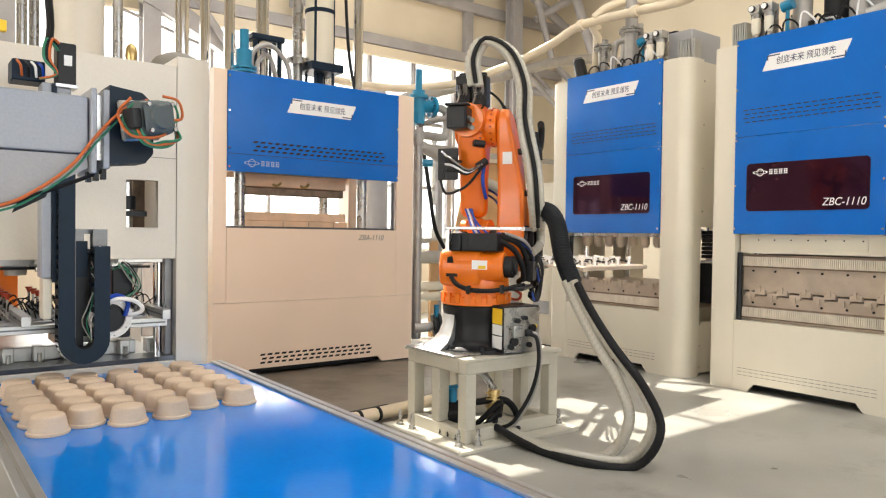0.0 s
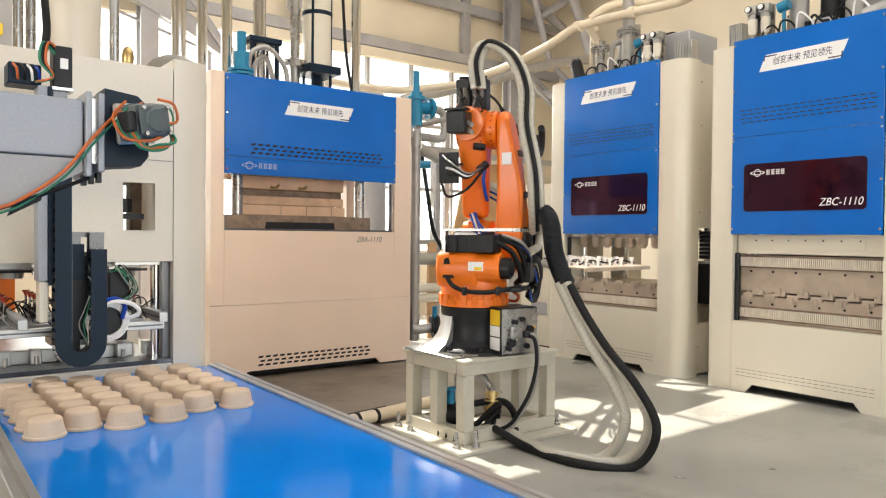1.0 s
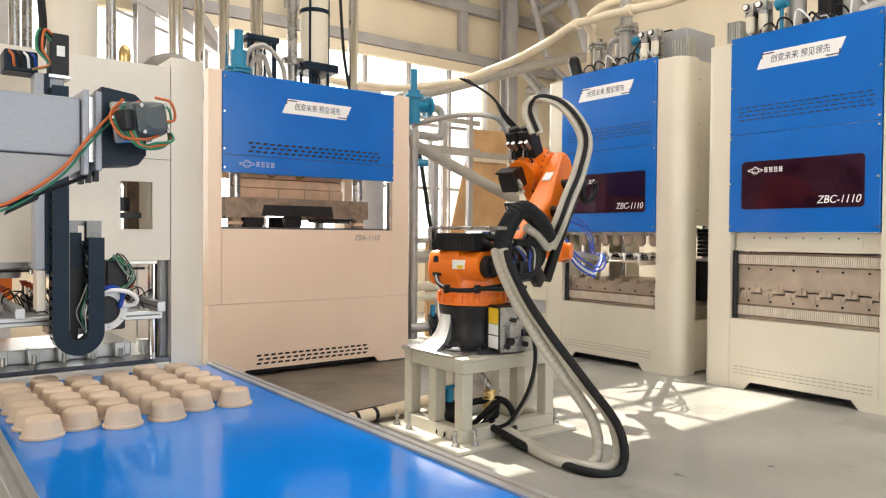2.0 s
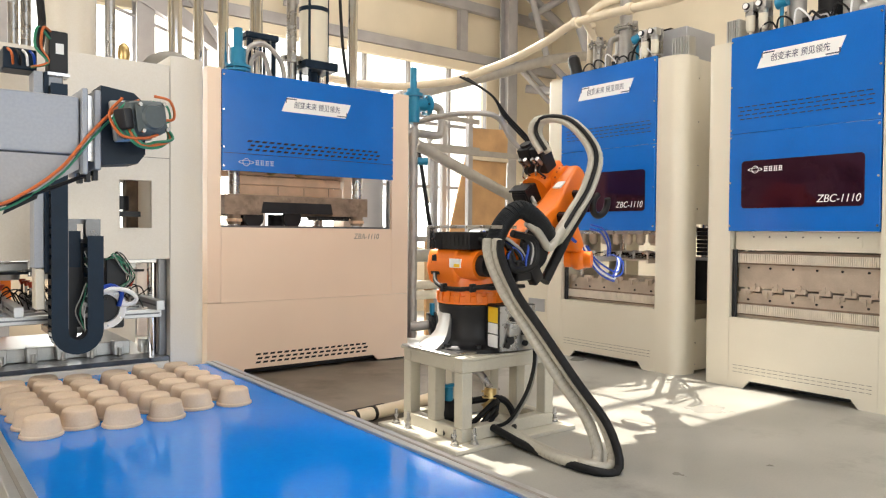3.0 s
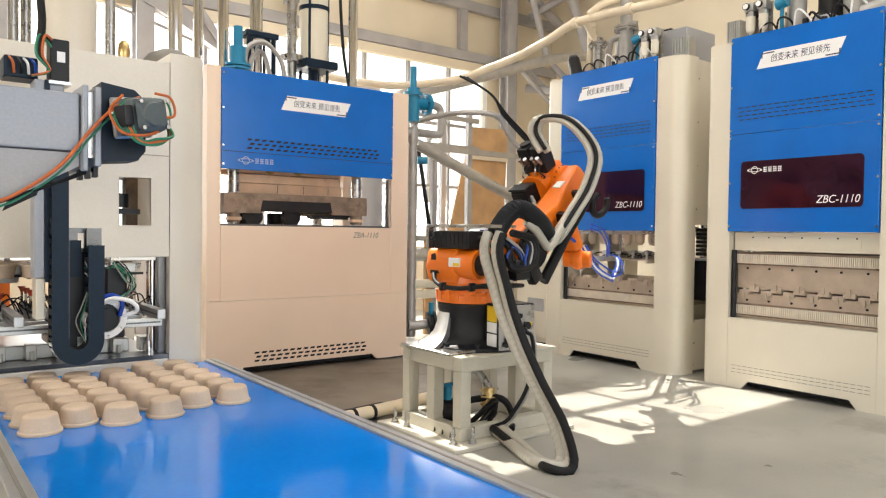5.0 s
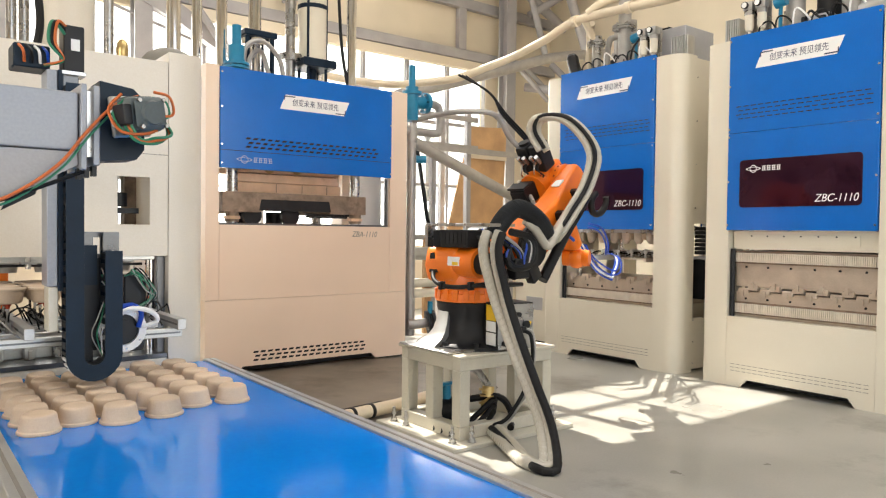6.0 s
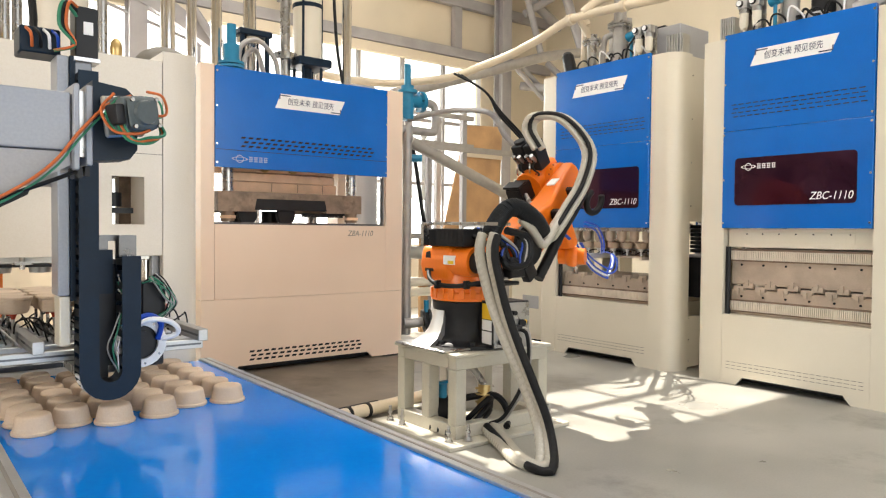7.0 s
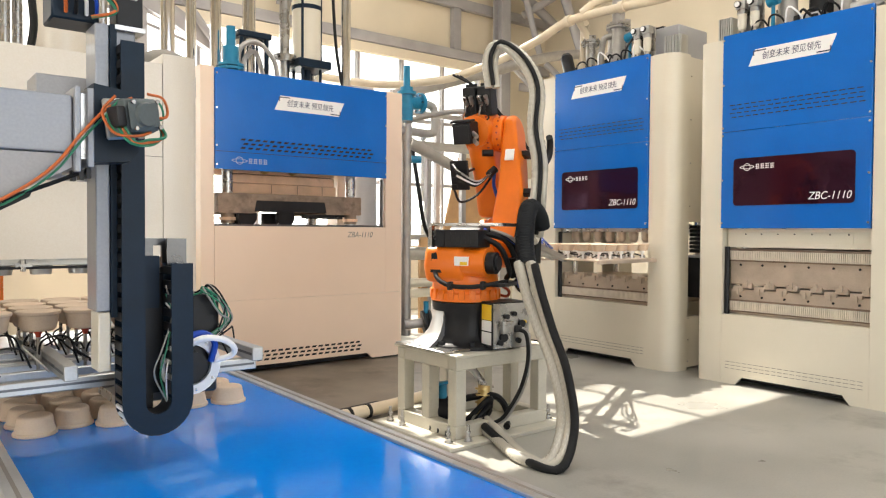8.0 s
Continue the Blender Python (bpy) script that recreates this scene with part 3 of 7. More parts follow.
def top_gear(t, W, far):
    """Pipes, filters and valves on the roof of a press."""
    part("top_lip", box(B(), 0.24, W - 0.26, 0.03, 0.3, 3.60, 3.64), STEEL, t)
    part("control_box", box(B(), W - 0.66, W - 0.2, 0.5, 1.1, 3.62, 4.10, 0.01, 1), GREYPAINT, t)
    if far:
        flanged_pipe(t, 0.60, 0.24, 0.52, 0.065, 0.40, STEEL)
        flanged_pipe(t, 1.03, 0.26, 1.05, 0.08, 0.52, GREYPIPE)
        flanged_pipe(t, 0.84, 0.65, 0.75, 0.06, 0.40, GREYPIPE)
        jars, teal = (1.40, 1.54), (1.20, 0.2)
        finned_block(t, W - 0.20, W + 0.02, 0.20, 0.27)
        part("motor", rod(B(), (0.34, 0.16, 3.64), (0.22, 0.2, 3.92), 0.08), BLACK, t)
        part("motor_cap", rod(B(), (0.22, 0.2, 3.92), (0.205, 0.205, 3.955), 0.065), DARKSTEEL, t)
        part("feed_pipe", sweep(B(), spline(((0.42, 0.3, 3.62), (0.41, 0.3, 3.78), (0.45, 0.28, 4.0), (0.52, 0.2, 4.2), (0.62, 0.1, 4.28)), 8), 0.05, 12), PIPE, t)
        part("box_latch", box(B(), W - 0.60, W - 0.46, 0.55, 0.65, 4.101, 4.14, 0.01, 2), BLACK, t)
    else:
        flanged_pipe(t, 0.74, 0.34, 1.0, 0.085, 0.62, GREYPIPE)
        flanged_pipe(t, 1.27, 0.34, 0.9, 0.08, 0.50, GREYPIPE)
        flanged_pipe(t, 1.55, 0.5, 0.7, 0.07, 0.45, STEEL)
        jars, teal = (0.33, 0.47), (0.59, 0.2)
        finned_block(t, 0.04, 0.20, 0.18, 0.30)
        part("motor", rod(B(), (1.0, 0.5, 3.66), (1.0, 0.5, 4.1), 0.12), BLACK, t)
        part("valve_body", box(B(), 0.86, 1.12, 0.25, 0.42, 3.66, 3.80, 0.02, 2), GREYPAINT, t)
        part("roof_valve", rod(B(), (1.42, 0.2, 3.72), (1.70, 0.2, 3.76), 0.06), ALU, t)
    for x in jars:
        filter_jar(t, x, 0.16, 3.74)
    part("jar_bracket", box(B(), jars[0] - 0.07, jars[1] + 0.07, 0.21, 0.225, 3.62, 4.04), STEEL, t)
    bm = rod(B(), (teal[0], teal[1], 3.98), (teal[0] + 0.11, teal[1], 4.0), 0.055)
    rod(bm, (teal[0] + 0.055, teal[1], 3.62), (teal[0] + 0.055, teal[1], 3.98), 0.02, n=10)
    part("valve_block", bm, TEAL, t)
    for x, y, h, r, mt in ((0.56, 0.5, 0.35, 0.035, STEEL), (0.88, 0.22, 0.16, 0.03, BLACK), (1.06, 0.22, 0.14, 0.03, BLACK), (1.26, 0.7, 0.55, 0.06, STEEL), (0.5, 0.8, 0.7, 0.06, GREYPIPE), (1.5, 0.8, 0.5, 0.05, GREYPIPE)):
        bm = rod(B(), (x, y, 3.61), (x, y, 3.62 + h), r)
        rod(bm, (x, y, 3.62 + h * 0.55), (x, y, 3.64 + h * 0.55), r * 1.5)
        rod(bm, (x, y, 3.61), (x, y, 3.65), r * 1.7, n=6)
        part("fitting", bm, mt, t)
    part("elbow_pipe", sweep(B(), spline(((0.62, 0.4, 3.62), (0.62, 0.45, 4.06), (0.66, 0.5, 4.16), (0.80, 0.65, 4.18)), 6), 0.04, 10), GREYPIPE, t)
    for k in range(6):
        x = 0.42 + 0.18 * k
        part("air_tube", sweep(B(), spline(((x, 0.18, 3.64), (x + 0.05, 0.13, 3.76 + 0.05 * (k % 3)), (x + 0.14, 0.16, 3.80), (x + 0.2, 0.24, 3.66)), 6), 0.010, 6), (RUBBER, RUBBER, WHITE)[k % 3], t)
    for p in (((0.28, 0.2, 3.86), (0.32, 0.3, 3.75), (0.5, 0.3, 3.72), (0.75, 0.25, 3.66)), ((1.12, 0.25, 3.68), (1.2, 0.2, 3.85), (1.32, 0.14, 3.92), (1.42, 0.12, 3.98)),
              ((0.85, 0.25, 3.66), (0.95, 0.18, 3.82), (1.05, 0.2, 3.74), (1.3, 0.18, 3.66))):
        part("air_tube", sweep(B(), spline(p, 6), 0.013, 6), RUBBER, t)


FRONT_X = 7.1
zbc_near = make_zbc("hot_press", pose(FRONT_X, 4.475, 0, 0, 0, -90), (0.265, True))
zbc_far = make_zbc("hot_press", pose(FRONT_X, 6.885, 0, 0, 0, -90), (0.30, False))


def make_zba():
    t = thing("forming_press", "wide pale cream press with blue top panel and open window", "hydraulic press", pose(2.70, 7.6, 0))
    W, D = 2.58, 1.5
    for s in (0, 1):
        a, b = (0, 0.15) if not s else (W - 0.25, W)
        part("corner_column", box(B(), a, b, 0, 0.05 if s else 0.28, 0.826, 3.34, 0.008, 2), CREAM2, t)
        part("rear_column", box(B(), a, b, D - 0.3, D, 0, 3.3, 0.012, 2), CREAM2, t)
        part("foot", box(B(), a + 0.02, b + 0.05 * s, 0.05, 0.3, 0, 0.07), BLACK, t)
    part("lower_side_panel", box(B(), 0.002, 0.03, 0.031, D - 0.31, 0.02, 0.822), CREAM2, t)
    part("upper_side_panel", box(B(), 0.002, 0.03, 0.281, D - 0.31, 0.826, 1.6), CREAM2, t)
    low = part("lower_front_panel", prism(B(), [(0, 0.822), (0, 0.0), (0.35, 0.0), (0.42, 0.085), (W - 0.5, 0.085), (W - 0.44, 0.02), (W, 0.02), (W, 0.822)], "y", 0.0, 0.03), CREAM2, t)
    up = part("upper_front_panel", box(B(), 0.151, W - 0.251, 0.0, 0.03, 0.826, 1.64), CREAM2, t)
    part("window_sill", box(B(), 0.15, W - 0.25, 0.03, 0.105, 1.60, 1.636), STEEL, t)
    trim = box(B(), 0.16, W - 0.26, 0.034, 0.06, 1.638, 1.662)
    box(trim, W - 0.285, W - 0.26, 0.054, 0.075, 1.662, 2.24)
    part("window_edge", trim, DARKSTEEL, t)
    bm = B()
    for k in range(3):
        slot_row(bm, 0.53 + 0.02 * (k % 2), 1.98 + 0.02 * (k % 2), 17, 0.235 - 0.045 * k, 0.066, 0.022, 0.0, 0.5)
    grain_of(part("vent_grille", bm, GAP_SHADE, low))
    lettering("model_mark", "ZBA-1110", 0.095, GREYINK, up, pose(1.96, -0.001, 1.545), 0.25, 0.36)
    blue = part("blue_panel", box(B(), 0.152, W - 0.247, -0.02, 0.02, 2.25, 3.325, 0.004, 1), BLUE, t)
    part("panel_seam", box(B(), 0.154, W - 0.249, -0.021, -0.019, 2.438, 2.444), GAP_SHADE, blue)
    bm = B()
    for k in range(3):
        slot_row(bm, 0.42 + 0.03 * (k % 2), 2.12 + 0.03 * (k % 2), 20, 2.582 - 0.046 * k, 0.07, 0.022, -0.02, 0.9)
    grain_of(part("vent_grille", bm, GAP_SHADE, blue))
    logo(blue, pose(0.42, -0.0205, 2.35), PALEINK, 0.07)
    slogan(blue, 1.275, 3.03, 0.82, 0.165, -0.02)
    screws(blue, (0.168, W - 0.262), (2.3, 2.5, 2.9, 3.27), -0.02)
    # guide rods and roof gear
    for x in (0.28, 1.93):
        for y in (0.3, 1.1):
            part("guide_rod", rod(B(), (x, y, 2.95), (x, y, 6.0), 0.06), CHROME, t)
    for x in (0.365, 1.935):
        for y in (0.19, 1.2):
            part("guide_rod", rod(B(), (x, y, 0.5), (x, y, 2.95), 0.062, n=24), STEEL, t)
    part("crown", box(B(), 0.15, W - 0.25, 0.1, 1.4, 2.9, 3.2), CREAM2, t)
    part("back_panel", box(B(), 0.15, W - 0.25, D - 0.04, D, 2.3, 3.2), CREAM2, t)
    # Added black box; it stands for the shadow under this press.
    part("underframe", box(B(), 0.05, W - 0.05, 0.14, D - 0.12, 0.015, 0.5), BLACK, t)
    part("rear_sill", box(B(), 0.15, W - 0.25, D - 0.1, D, 0.0, 1.6), CREAM2, t)
    bm = rod(B(), (0.75, 0.5, 3.2), (0.75, 0.5, 5.4), 0.075)
    rod(bm, (0.75, 0.5, 3.72), (0.75, 0.5, 3.82), 0.17)
    part("ram", bm, CHROME, t)
    part("ram_plate", box(B(), 0.55, 0.95, 0.30, 0.70, 3.80, 3.87, 0.012, 1), NAVY, t)
    for dx in (-0.15, 0.15):
        for dy in (-0.15, 0.15):
            part("tie_rod", rod(B(), (0.75 + dx, 0.5 + dy, 3.2), (0.75 + dx, 0.5 + dy, 3.80), 0.028, n=10), NAVY, t)
    bm = rod(B(), (1.5, 0.5, 3.66), (1.5, 0.5, 5.0), 0.18)
    part("air_cylinder", bm, CREAM, t)
    for z, r in ((3.56, 0.22), (4.95, 0.2)):
        part("cylinder_flange", box(B(), 1.5 - r, 1.5 + r, 0.5 - r, 0.5 + r, z, z + 0.1, 0.01, 1), NAVY, t)
    part("cylinder_band", rod(B(), (1.5, 0.5, 4.28), (1.5, 0.5, 4.33), 0.186), NAVY, t)
    for dx in (-0.12, 0.12):
        for dy in (-0.12, 0.12):
            part("tie_rod", rod(B(), (1.5 + dx, 0.5 + dy, 3.2), (1.5 + dx, 0.5 + dy, 5.0), 0.02, n=8), NAVY, t)
    part("piston_rod", rod(B(), (1.5, 0.5, 3.2), (1.5, 0.5, 3.7), 0.05), NAVY, t)
    bm = rod(B(), (1.2, 0.5, 3.2), (1.2, 0.5, 5.2), 0.06)
    rod(bm, (1.2, 0.5, 3.62), (1.2, 0.5, 3.70), 0.14)
    part("side_cylinder", bm, STEEL, t)
    bm = rod(B(), (0.38, 0.12, 3.30), (0.38, 0.12, 3.60), 0.085)
    rod(bm, (0.38, 0.12, 3.345), (0.38, 0.12, 3.37), 0.14)
    rod(bm, (0.38, 0.12, 3.385), (0.38, 0.12, 3.41), 0.14)
    rod(bm, (0.38, 0.12, 3.60), (0.38, 0.12, 3.82), 0.05)
    for k in range(6):
        rod(bm, (0.38 + 0.12 * math.cos(k), 0.12 + 0.12 * math.sin(k), 3.33), (0.38 + 0.12 * math.cos(k), 0.12 + 0.12 * math.sin(k), 3.43), 0.012, n=6)
    part("teal_valve", bm, TEAL, t)
    bm = B()
    sweep(bm, spline(((0.5, 0.2, 3.3), (0.52, 0.2, 3.62), (0.72, 0.2, 3.72), (0.92, 0.2, 3.55), (0.98, 0.2, 3.3)), 6), 0.028, 8)
    sweep(bm, spline(((0.58, 0.3, 3.3), (0.62, 0.3, 3.55), (0.75, 0.3, 3.62), (0.86, 0.3, 3.3)), 6), 0.028, 8)
    part("flexible_hose", bm, GREYPIPE, t)
    part("cable", sweep(B(), spline(((1.76, 0.4, 5.2), (1.78, 0.35, 4.4), (1.8, 0.3, 3.8), (1.9, 0.3, 3.3)), 6), 0.02, 8), RUBBER, t)
    return t


zba = make_zba()


def make_left_press():
    t = thing("transfer_press", "cream forming press with an open work bay and small window", "forming machine", pose(0, 4.35, 0))
    o = [(1.33, 0.0), (1.47, 0.0), (1.525, 0.03), (1.55, 0.09), (1.55, 0.4), (1.33, 0.4)]
    part("corner_column", prism(B(), o, "z", 0.0, 2.62), CREAM3, t)
    part("corner_column", prism(B(), [(-1.87, 0), (-1.65, 0), (-1.65, 0.4), (-1.87, 0.4)], "z", 0.0, 2.62), CREAM3, t)
    bm = B()
    box(bm, -1.648, 1.05, 0.004, 0.05, 1.435, 2.56)
    box(bm, 1.05, 1.225, 0.004, 0.05, 1.435, 1.61)
    box(bm, 1.05, 1.225, 0.004, 0.05, 1.89, 2.56)
    box(bm, 1.225, 1.326, 0.004, 0.05, 1.435, 2.56)
    part("front_panel", bm, CREAM3, t)
    part("panel_seam", box(B(), 1.0, 1.326, 0.002, 0.005, 2.018, 2.022), GREYINK, t)
    for z0, z1 in ((1.61, 1.614), (1.886, 1.89)):
        part("window_lip", box(B(), 1.05, 1.225, -0.002, 0.06, z0, z1), CREAM3, t)
    part("top_plate", box(B(), -1.64, 1.33, 0.05, 1.6, 2.50, 2.55), CREAM3, t)
    part("side_panel", box(B(), 1.50, 1.548, 0.4, 1.6, 1.5, 2.6), CREAM3, t)
    part("dome_bracket", box(B(), 1.45, 1.72, 0.75, 1.15, 2.50, 2.548), BEAMPAINT, t)
    part("rear_column", box(B(), 1.3, 1.548, 1.6, 1.8, 0, 2.6), CREAM3, t)
    part("base", box(B(), -1.648, 1.326, 0.0, 1.6, 0.0, 0.835, 0.006, 1), CREAM3, t)
    part("bed_edge", box(B(), -1.646, 1.324, 0.004, 0.20, 0.837, 0.862), DARKSTEEL, t)
    part("bed", box(B(), -1.64, 1.32, 0.201, 1.5, 0.837, 0.85), ALU, t)
    part("bed_rail", box(B(), -1.6, 1.18, 0.30, 0.36, 0.852, 0.93, 0.004, 1), ALU, t)
    part("ceiling_bracket", box(B(), 1.02, 1.27, 0.06, 0.14, 1.41, 1.434, 0.003, 1), STEEL, t)
    part("door_track", box(B(), 1.285, 1.326, 0.06, 0.10, 0.862, 1.43, 0.002, 1), DARKSTEEL, t)
    for x in (0.62, 0.74):
        n = 24
        bm = B()
        rings = [[bm.verts.new((x + r * math.cos(2 * math.pi * k / n), 0.07 + 0.5 * r * math.sin(2 * math.pi * k / n), 0.8635)) for k in range(n)] for r in (0.052, 0.058)]
        for k in range(n):
            bm.faces.new((rings[0][k], rings[0][(k + 1) % n], rings[1][(k + 1) % n], rings[1][k]))
        part("port_ring", bm, ALU, t)
    for x in (1.27,):
        part("guide_rod", rod(B(), (x, 0.15, 0.85), (x, 0.15, 1.5), 0.03), CHROME, t)
    part("window_shaft", rod(B(), (1.10, 0.2, 1.45), (1.10, 0.2, 2.4), 0.035), CHROME, t)
    bm = rod(B(), (1.10, 0.2, 1.72), (1.10, 0.2, 1.80), 0.05)
    box(bm, 1.06, 1.2, 0.14, 0.2, 1.68, 1.71)
    part("shaft_collar", bm, BLACK, t)
    part("window_back", box(B(), 0.98, 1.26, 0.42, 0.44, 1.5, 2.0), MOULDDARK, t)
    # clamps along the bed
    for i in range(9):
        x = 1.22 - 0.15 * i
        bm = box(B(), x, x + 0.055, 0.21, 0.29, 0.862, 0.945, 0.004, 1)
        rod(bm, (x + 0.027, 0.19, 0.863), (x + 0.027, 0.19, 0.91), 0.012, n=8)
        part("bed_clamp", bm, ALU, t)
    # roof: rail, rams and dome
    # Stands in for a yellow beam; placed to fit the camera's view.
    rail = part("guard_rail", box(B(), -1.6, 0.52, 0.49, 0.53, 2.725, 2.79, 0.004, 1), YELLOW, t, "yellow bar standing in for a yellow beam")
    for x in (-1.5, -0.6, 0.3):
        part("rail_post", box(B(), x - 0.02, x + 0.02, 0.495, 0.525, 2.551, 2.724), YELLOW, rail)
    part("ram_cylinder", rod(B(), (0.92, 0.7, 2.55), (0.92, 0.7, 4.6), 0.16, n=28), CREAM3, t)
    part("ram_cylinder", rod(B(), (0.34, 0.7, 2.55), (0.34, 0.7, 4.6), 0.16, n=28), CREAM3, t)
    part("hanging_hose", sweep(B(), spline(((0.70, 0.45, 2.56), (0.73, 0.42, 2.75), (0.72, 0.42, 2.95), (0.70, 0.5, 3.4)), 6), 0.022, 8), RUBBER, t)
    for x, y, r in ((0.62, 0.7, 0.03), (0.70, 0.8, 0.03), (1.14, 0.6, 0.03), (1.06, 0.75, 0.03)):
        part("ram", rod(B(), (x, y, 2.55), (x, y, 4.6), r), STEEL, t)
    part("roof_block", box(B(), 0.5, 1.2, 0.4, 1.0, 2.55, 2.6), GREYPAINT, t)
    bm = lathe(B(), [(0.22, 2.55), (0.22, 2.68), (0.20, 2.76), (0.15, 2.82), (0.08, 2.855), (0.02, 2.86)], 28, (1.62, 0.95, 0))
    part("dome", bm, GREYINK, t)
    part("dome_rod", rod(B(), (1.66, 0.98, 2.7), (1.66, 0.98, 4.6), 0.05), CHROME, t)
    part("fitting", lathe(B(), [(0.022, 2.55), (0.022, 2.60), (0.032, 2.63), (0.036, 2.67), (0.03, 2.71), (0.015, 2.73), (0.003, 2.735)], 18, (1.16, 0.35, 0)), BRASS, t)
    return t


left_press = make_left_press()


# ---- conveyor with pots ----
BELT_Z = 0.8


def make_conveyor():
    t = thing("belt_conveyor", "belt conveyor with a glossy blue belt and aluminium rails", "conveyor")
    part("belt", box(B(), 0.36, 1.53, -2.0, 4.33, BELT_Z - 0.02, BELT_Z), BELT, t, "glossy bright blue belt")
    for a, b in ((0.29, 0.36), (1.53, 1.60)):
        bm = B()
        box(bm, a, b, -2.0, 4.33, BELT_Z - 0.12, BELT_Z + 0.012, 0.003, 1)
        part("side_rail", bm, ALU, t)
        part("rail_groove", box(B(), (a + b) / 2 - 0.006, (a + b) / 2 + 0.006, -1.99, 4.32, BELT_Z + 0.0115, BELT_Z + 0.0135), GREYINK, t)
        for k in range(5):
            y = -1.6 + 1.4 * k
            part("leg", box(B(), a + 0.005, b - 0.005, y, y + 0.06, 0.0, BELT_Z - 0.121), ALU, t)
    part("bed", box(B(), 0.37, 1.52, -1.98, 4.32, BELT_Z - 0.06, BELT_Z - 0.022), STEEL, t)


make_conveyor()


def make_pot():
    t = thing("pulp_pot", "upturned tan moulded pulp pot with a flat rim", "pot", group="pots on the belt")
    bm = lathe(B(), [(0.077, 0.0), (0.079, 0.002), (0.079, 0.010), (0.077, 0.013), (0.0725, 0.015), (0.068, 0.038), (0.0625, 0.064), (0.0595, 0.071), (0.054, 0.075), (0.03, 0.0765), (0.005, 0.077)], 36)
    part("bowl", bm, PULP, t)
    return t


pot = make_pot()
POT_COLUMNS = ((0.478, 3.17), (0.629, 3.235), (0.775, 3.165), (0.953, 3.175), (1.12, 3.275), (1.281, 3.25))
for i, (px, py) in enumerate(POT_COLUMNS):
    for j in range(6):
        wob = pose(0, 0, 0, 0, 0, 47 * (i + 3 * j))
        place = pose(px - 0.003 * j + random.uniform(-0.006, 0.006), py + (0.159 - 0.003 * (i > 3)) * j + random.uniform(-0.004, 0.004), BELT_Z) @ wob
        if i == 0 and j == 0:
            pot.matrix_basis = place
        else:
            copy_thing(pot, place)


# ---- robot stand ----
STAND_Z = 0.67


def make_stand():
    t = thing("robot_stand", "pale welded steel stand with square legs bolted to the floor", "robot stand")
    x0, x1, y0, y1 = 3.40, 4.37, 4.17, 4.94
    part("tabletop", box(B(), x0 - 0.02, x1 + 0.02, y0 - 0.02, y1 + 0.02, STAND_Z - 0.025, STAND_Z, 0.004, 1), STANDPAINT, t)
    L = 0.1
    for x in (x0, (x0 + x1 - L) / 2, x1 - L):
        for y in (y0, (y0 + y1 - L) / 2, y1 - L):
            if x in (x0, x1 - L) or (y == y1 - L and x > x0):
                part("leg", box(B(), x, x + L, y, y + L, 0.13, STAND_Z - 0.12, 0.006, 1), STANDPAINT, t)
    for z0, z1, nm in ((STAND_Z - 0.12, STAND_Z - 0.026, "top_rail"), (0.03, 0.13, "bottom_rail")):
        for y in (y0, y1 - L):
            part(nm, box(B(), x0, x1, y, y + L, z0, z1, 0.006, 1), STANDPAINT, t)
        for x in (x0, x1 - L):
            part(nm, box(B(), x, x + L, y0 + L, y1 - L, z0, z1, 0.006, 1), STANDPAINT, t)
    part("base_plate", box(B(), x0 - 0.17, x1 + 0.12, y0 - 0.14, y1 + 0.12, 0.0, 0.03, 0.004, 1), STANDPAINT, t)
    for x, y in ((x0 - 0.07, y0 + 0.0), (x0 + 0.07, y0 - 0.06), (x0 - 0.07, y0 + 0.6), (x1 + 0.07, y0 + 0.05), (x0 - 0.07, y1), (x1 + 0.07, y1)):
        bm = rod(B(), (x, y, 0.03), (x, y, 0.15), 0.013, n=10)
        rod(bm, (x, y, 0.03), (x, y, 0.037), 0.034, n=16)
        rod(bm, (x, y, 0.037), (x, y, 0.062), 0.025, n=6)
        rod(bm, (x, y, 0.09), (x, y, 0.105), 0.021, n=6)
        part("anchor_bolt", bm, STEEL, t)


make_stand()

# ---- robot ----
ROBOT_AT = Vector((3.80, 4.55, STAND_Z))
LINK, FORE = 1.03, 0.86
A2S, A2Z = 0.35, 0.81
robot = thing("industrial_robot", "orange six-axis industrial robot on black casting base", "industrial robot", Matrix.Translation(ROBOT_AT))


def slab(outline, y0, y1, bev=0.02):
    bm = prism(B(), outline, "y", y0, y1)
    flat = [e for e in bm.edges if len(e.link_faces) == 2 and e.calc_face_angle(0) > radians(60)]
    bmesh.ops.bevel(bm, geom=flat, offset=bev, segments=3, affect="EDGES", profile=0.5)
    return bm


def round_bar(length, r0, r1, n=10):
    """Outline (x, z) of a bar from the origin up to length, with round ends of radius r0 and r1."""
    o = [(r0 * math.cos(radians(180 + 180 * k / n)), r0 * math.sin(radians(180 + 180 * k / n))) for k in range(n + 1)]
    return o + [(r1 * math.cos(radians(180 * k / n)), length + r1 * math.sin(radians(180 * k / n))) for k in range(n + 1)]


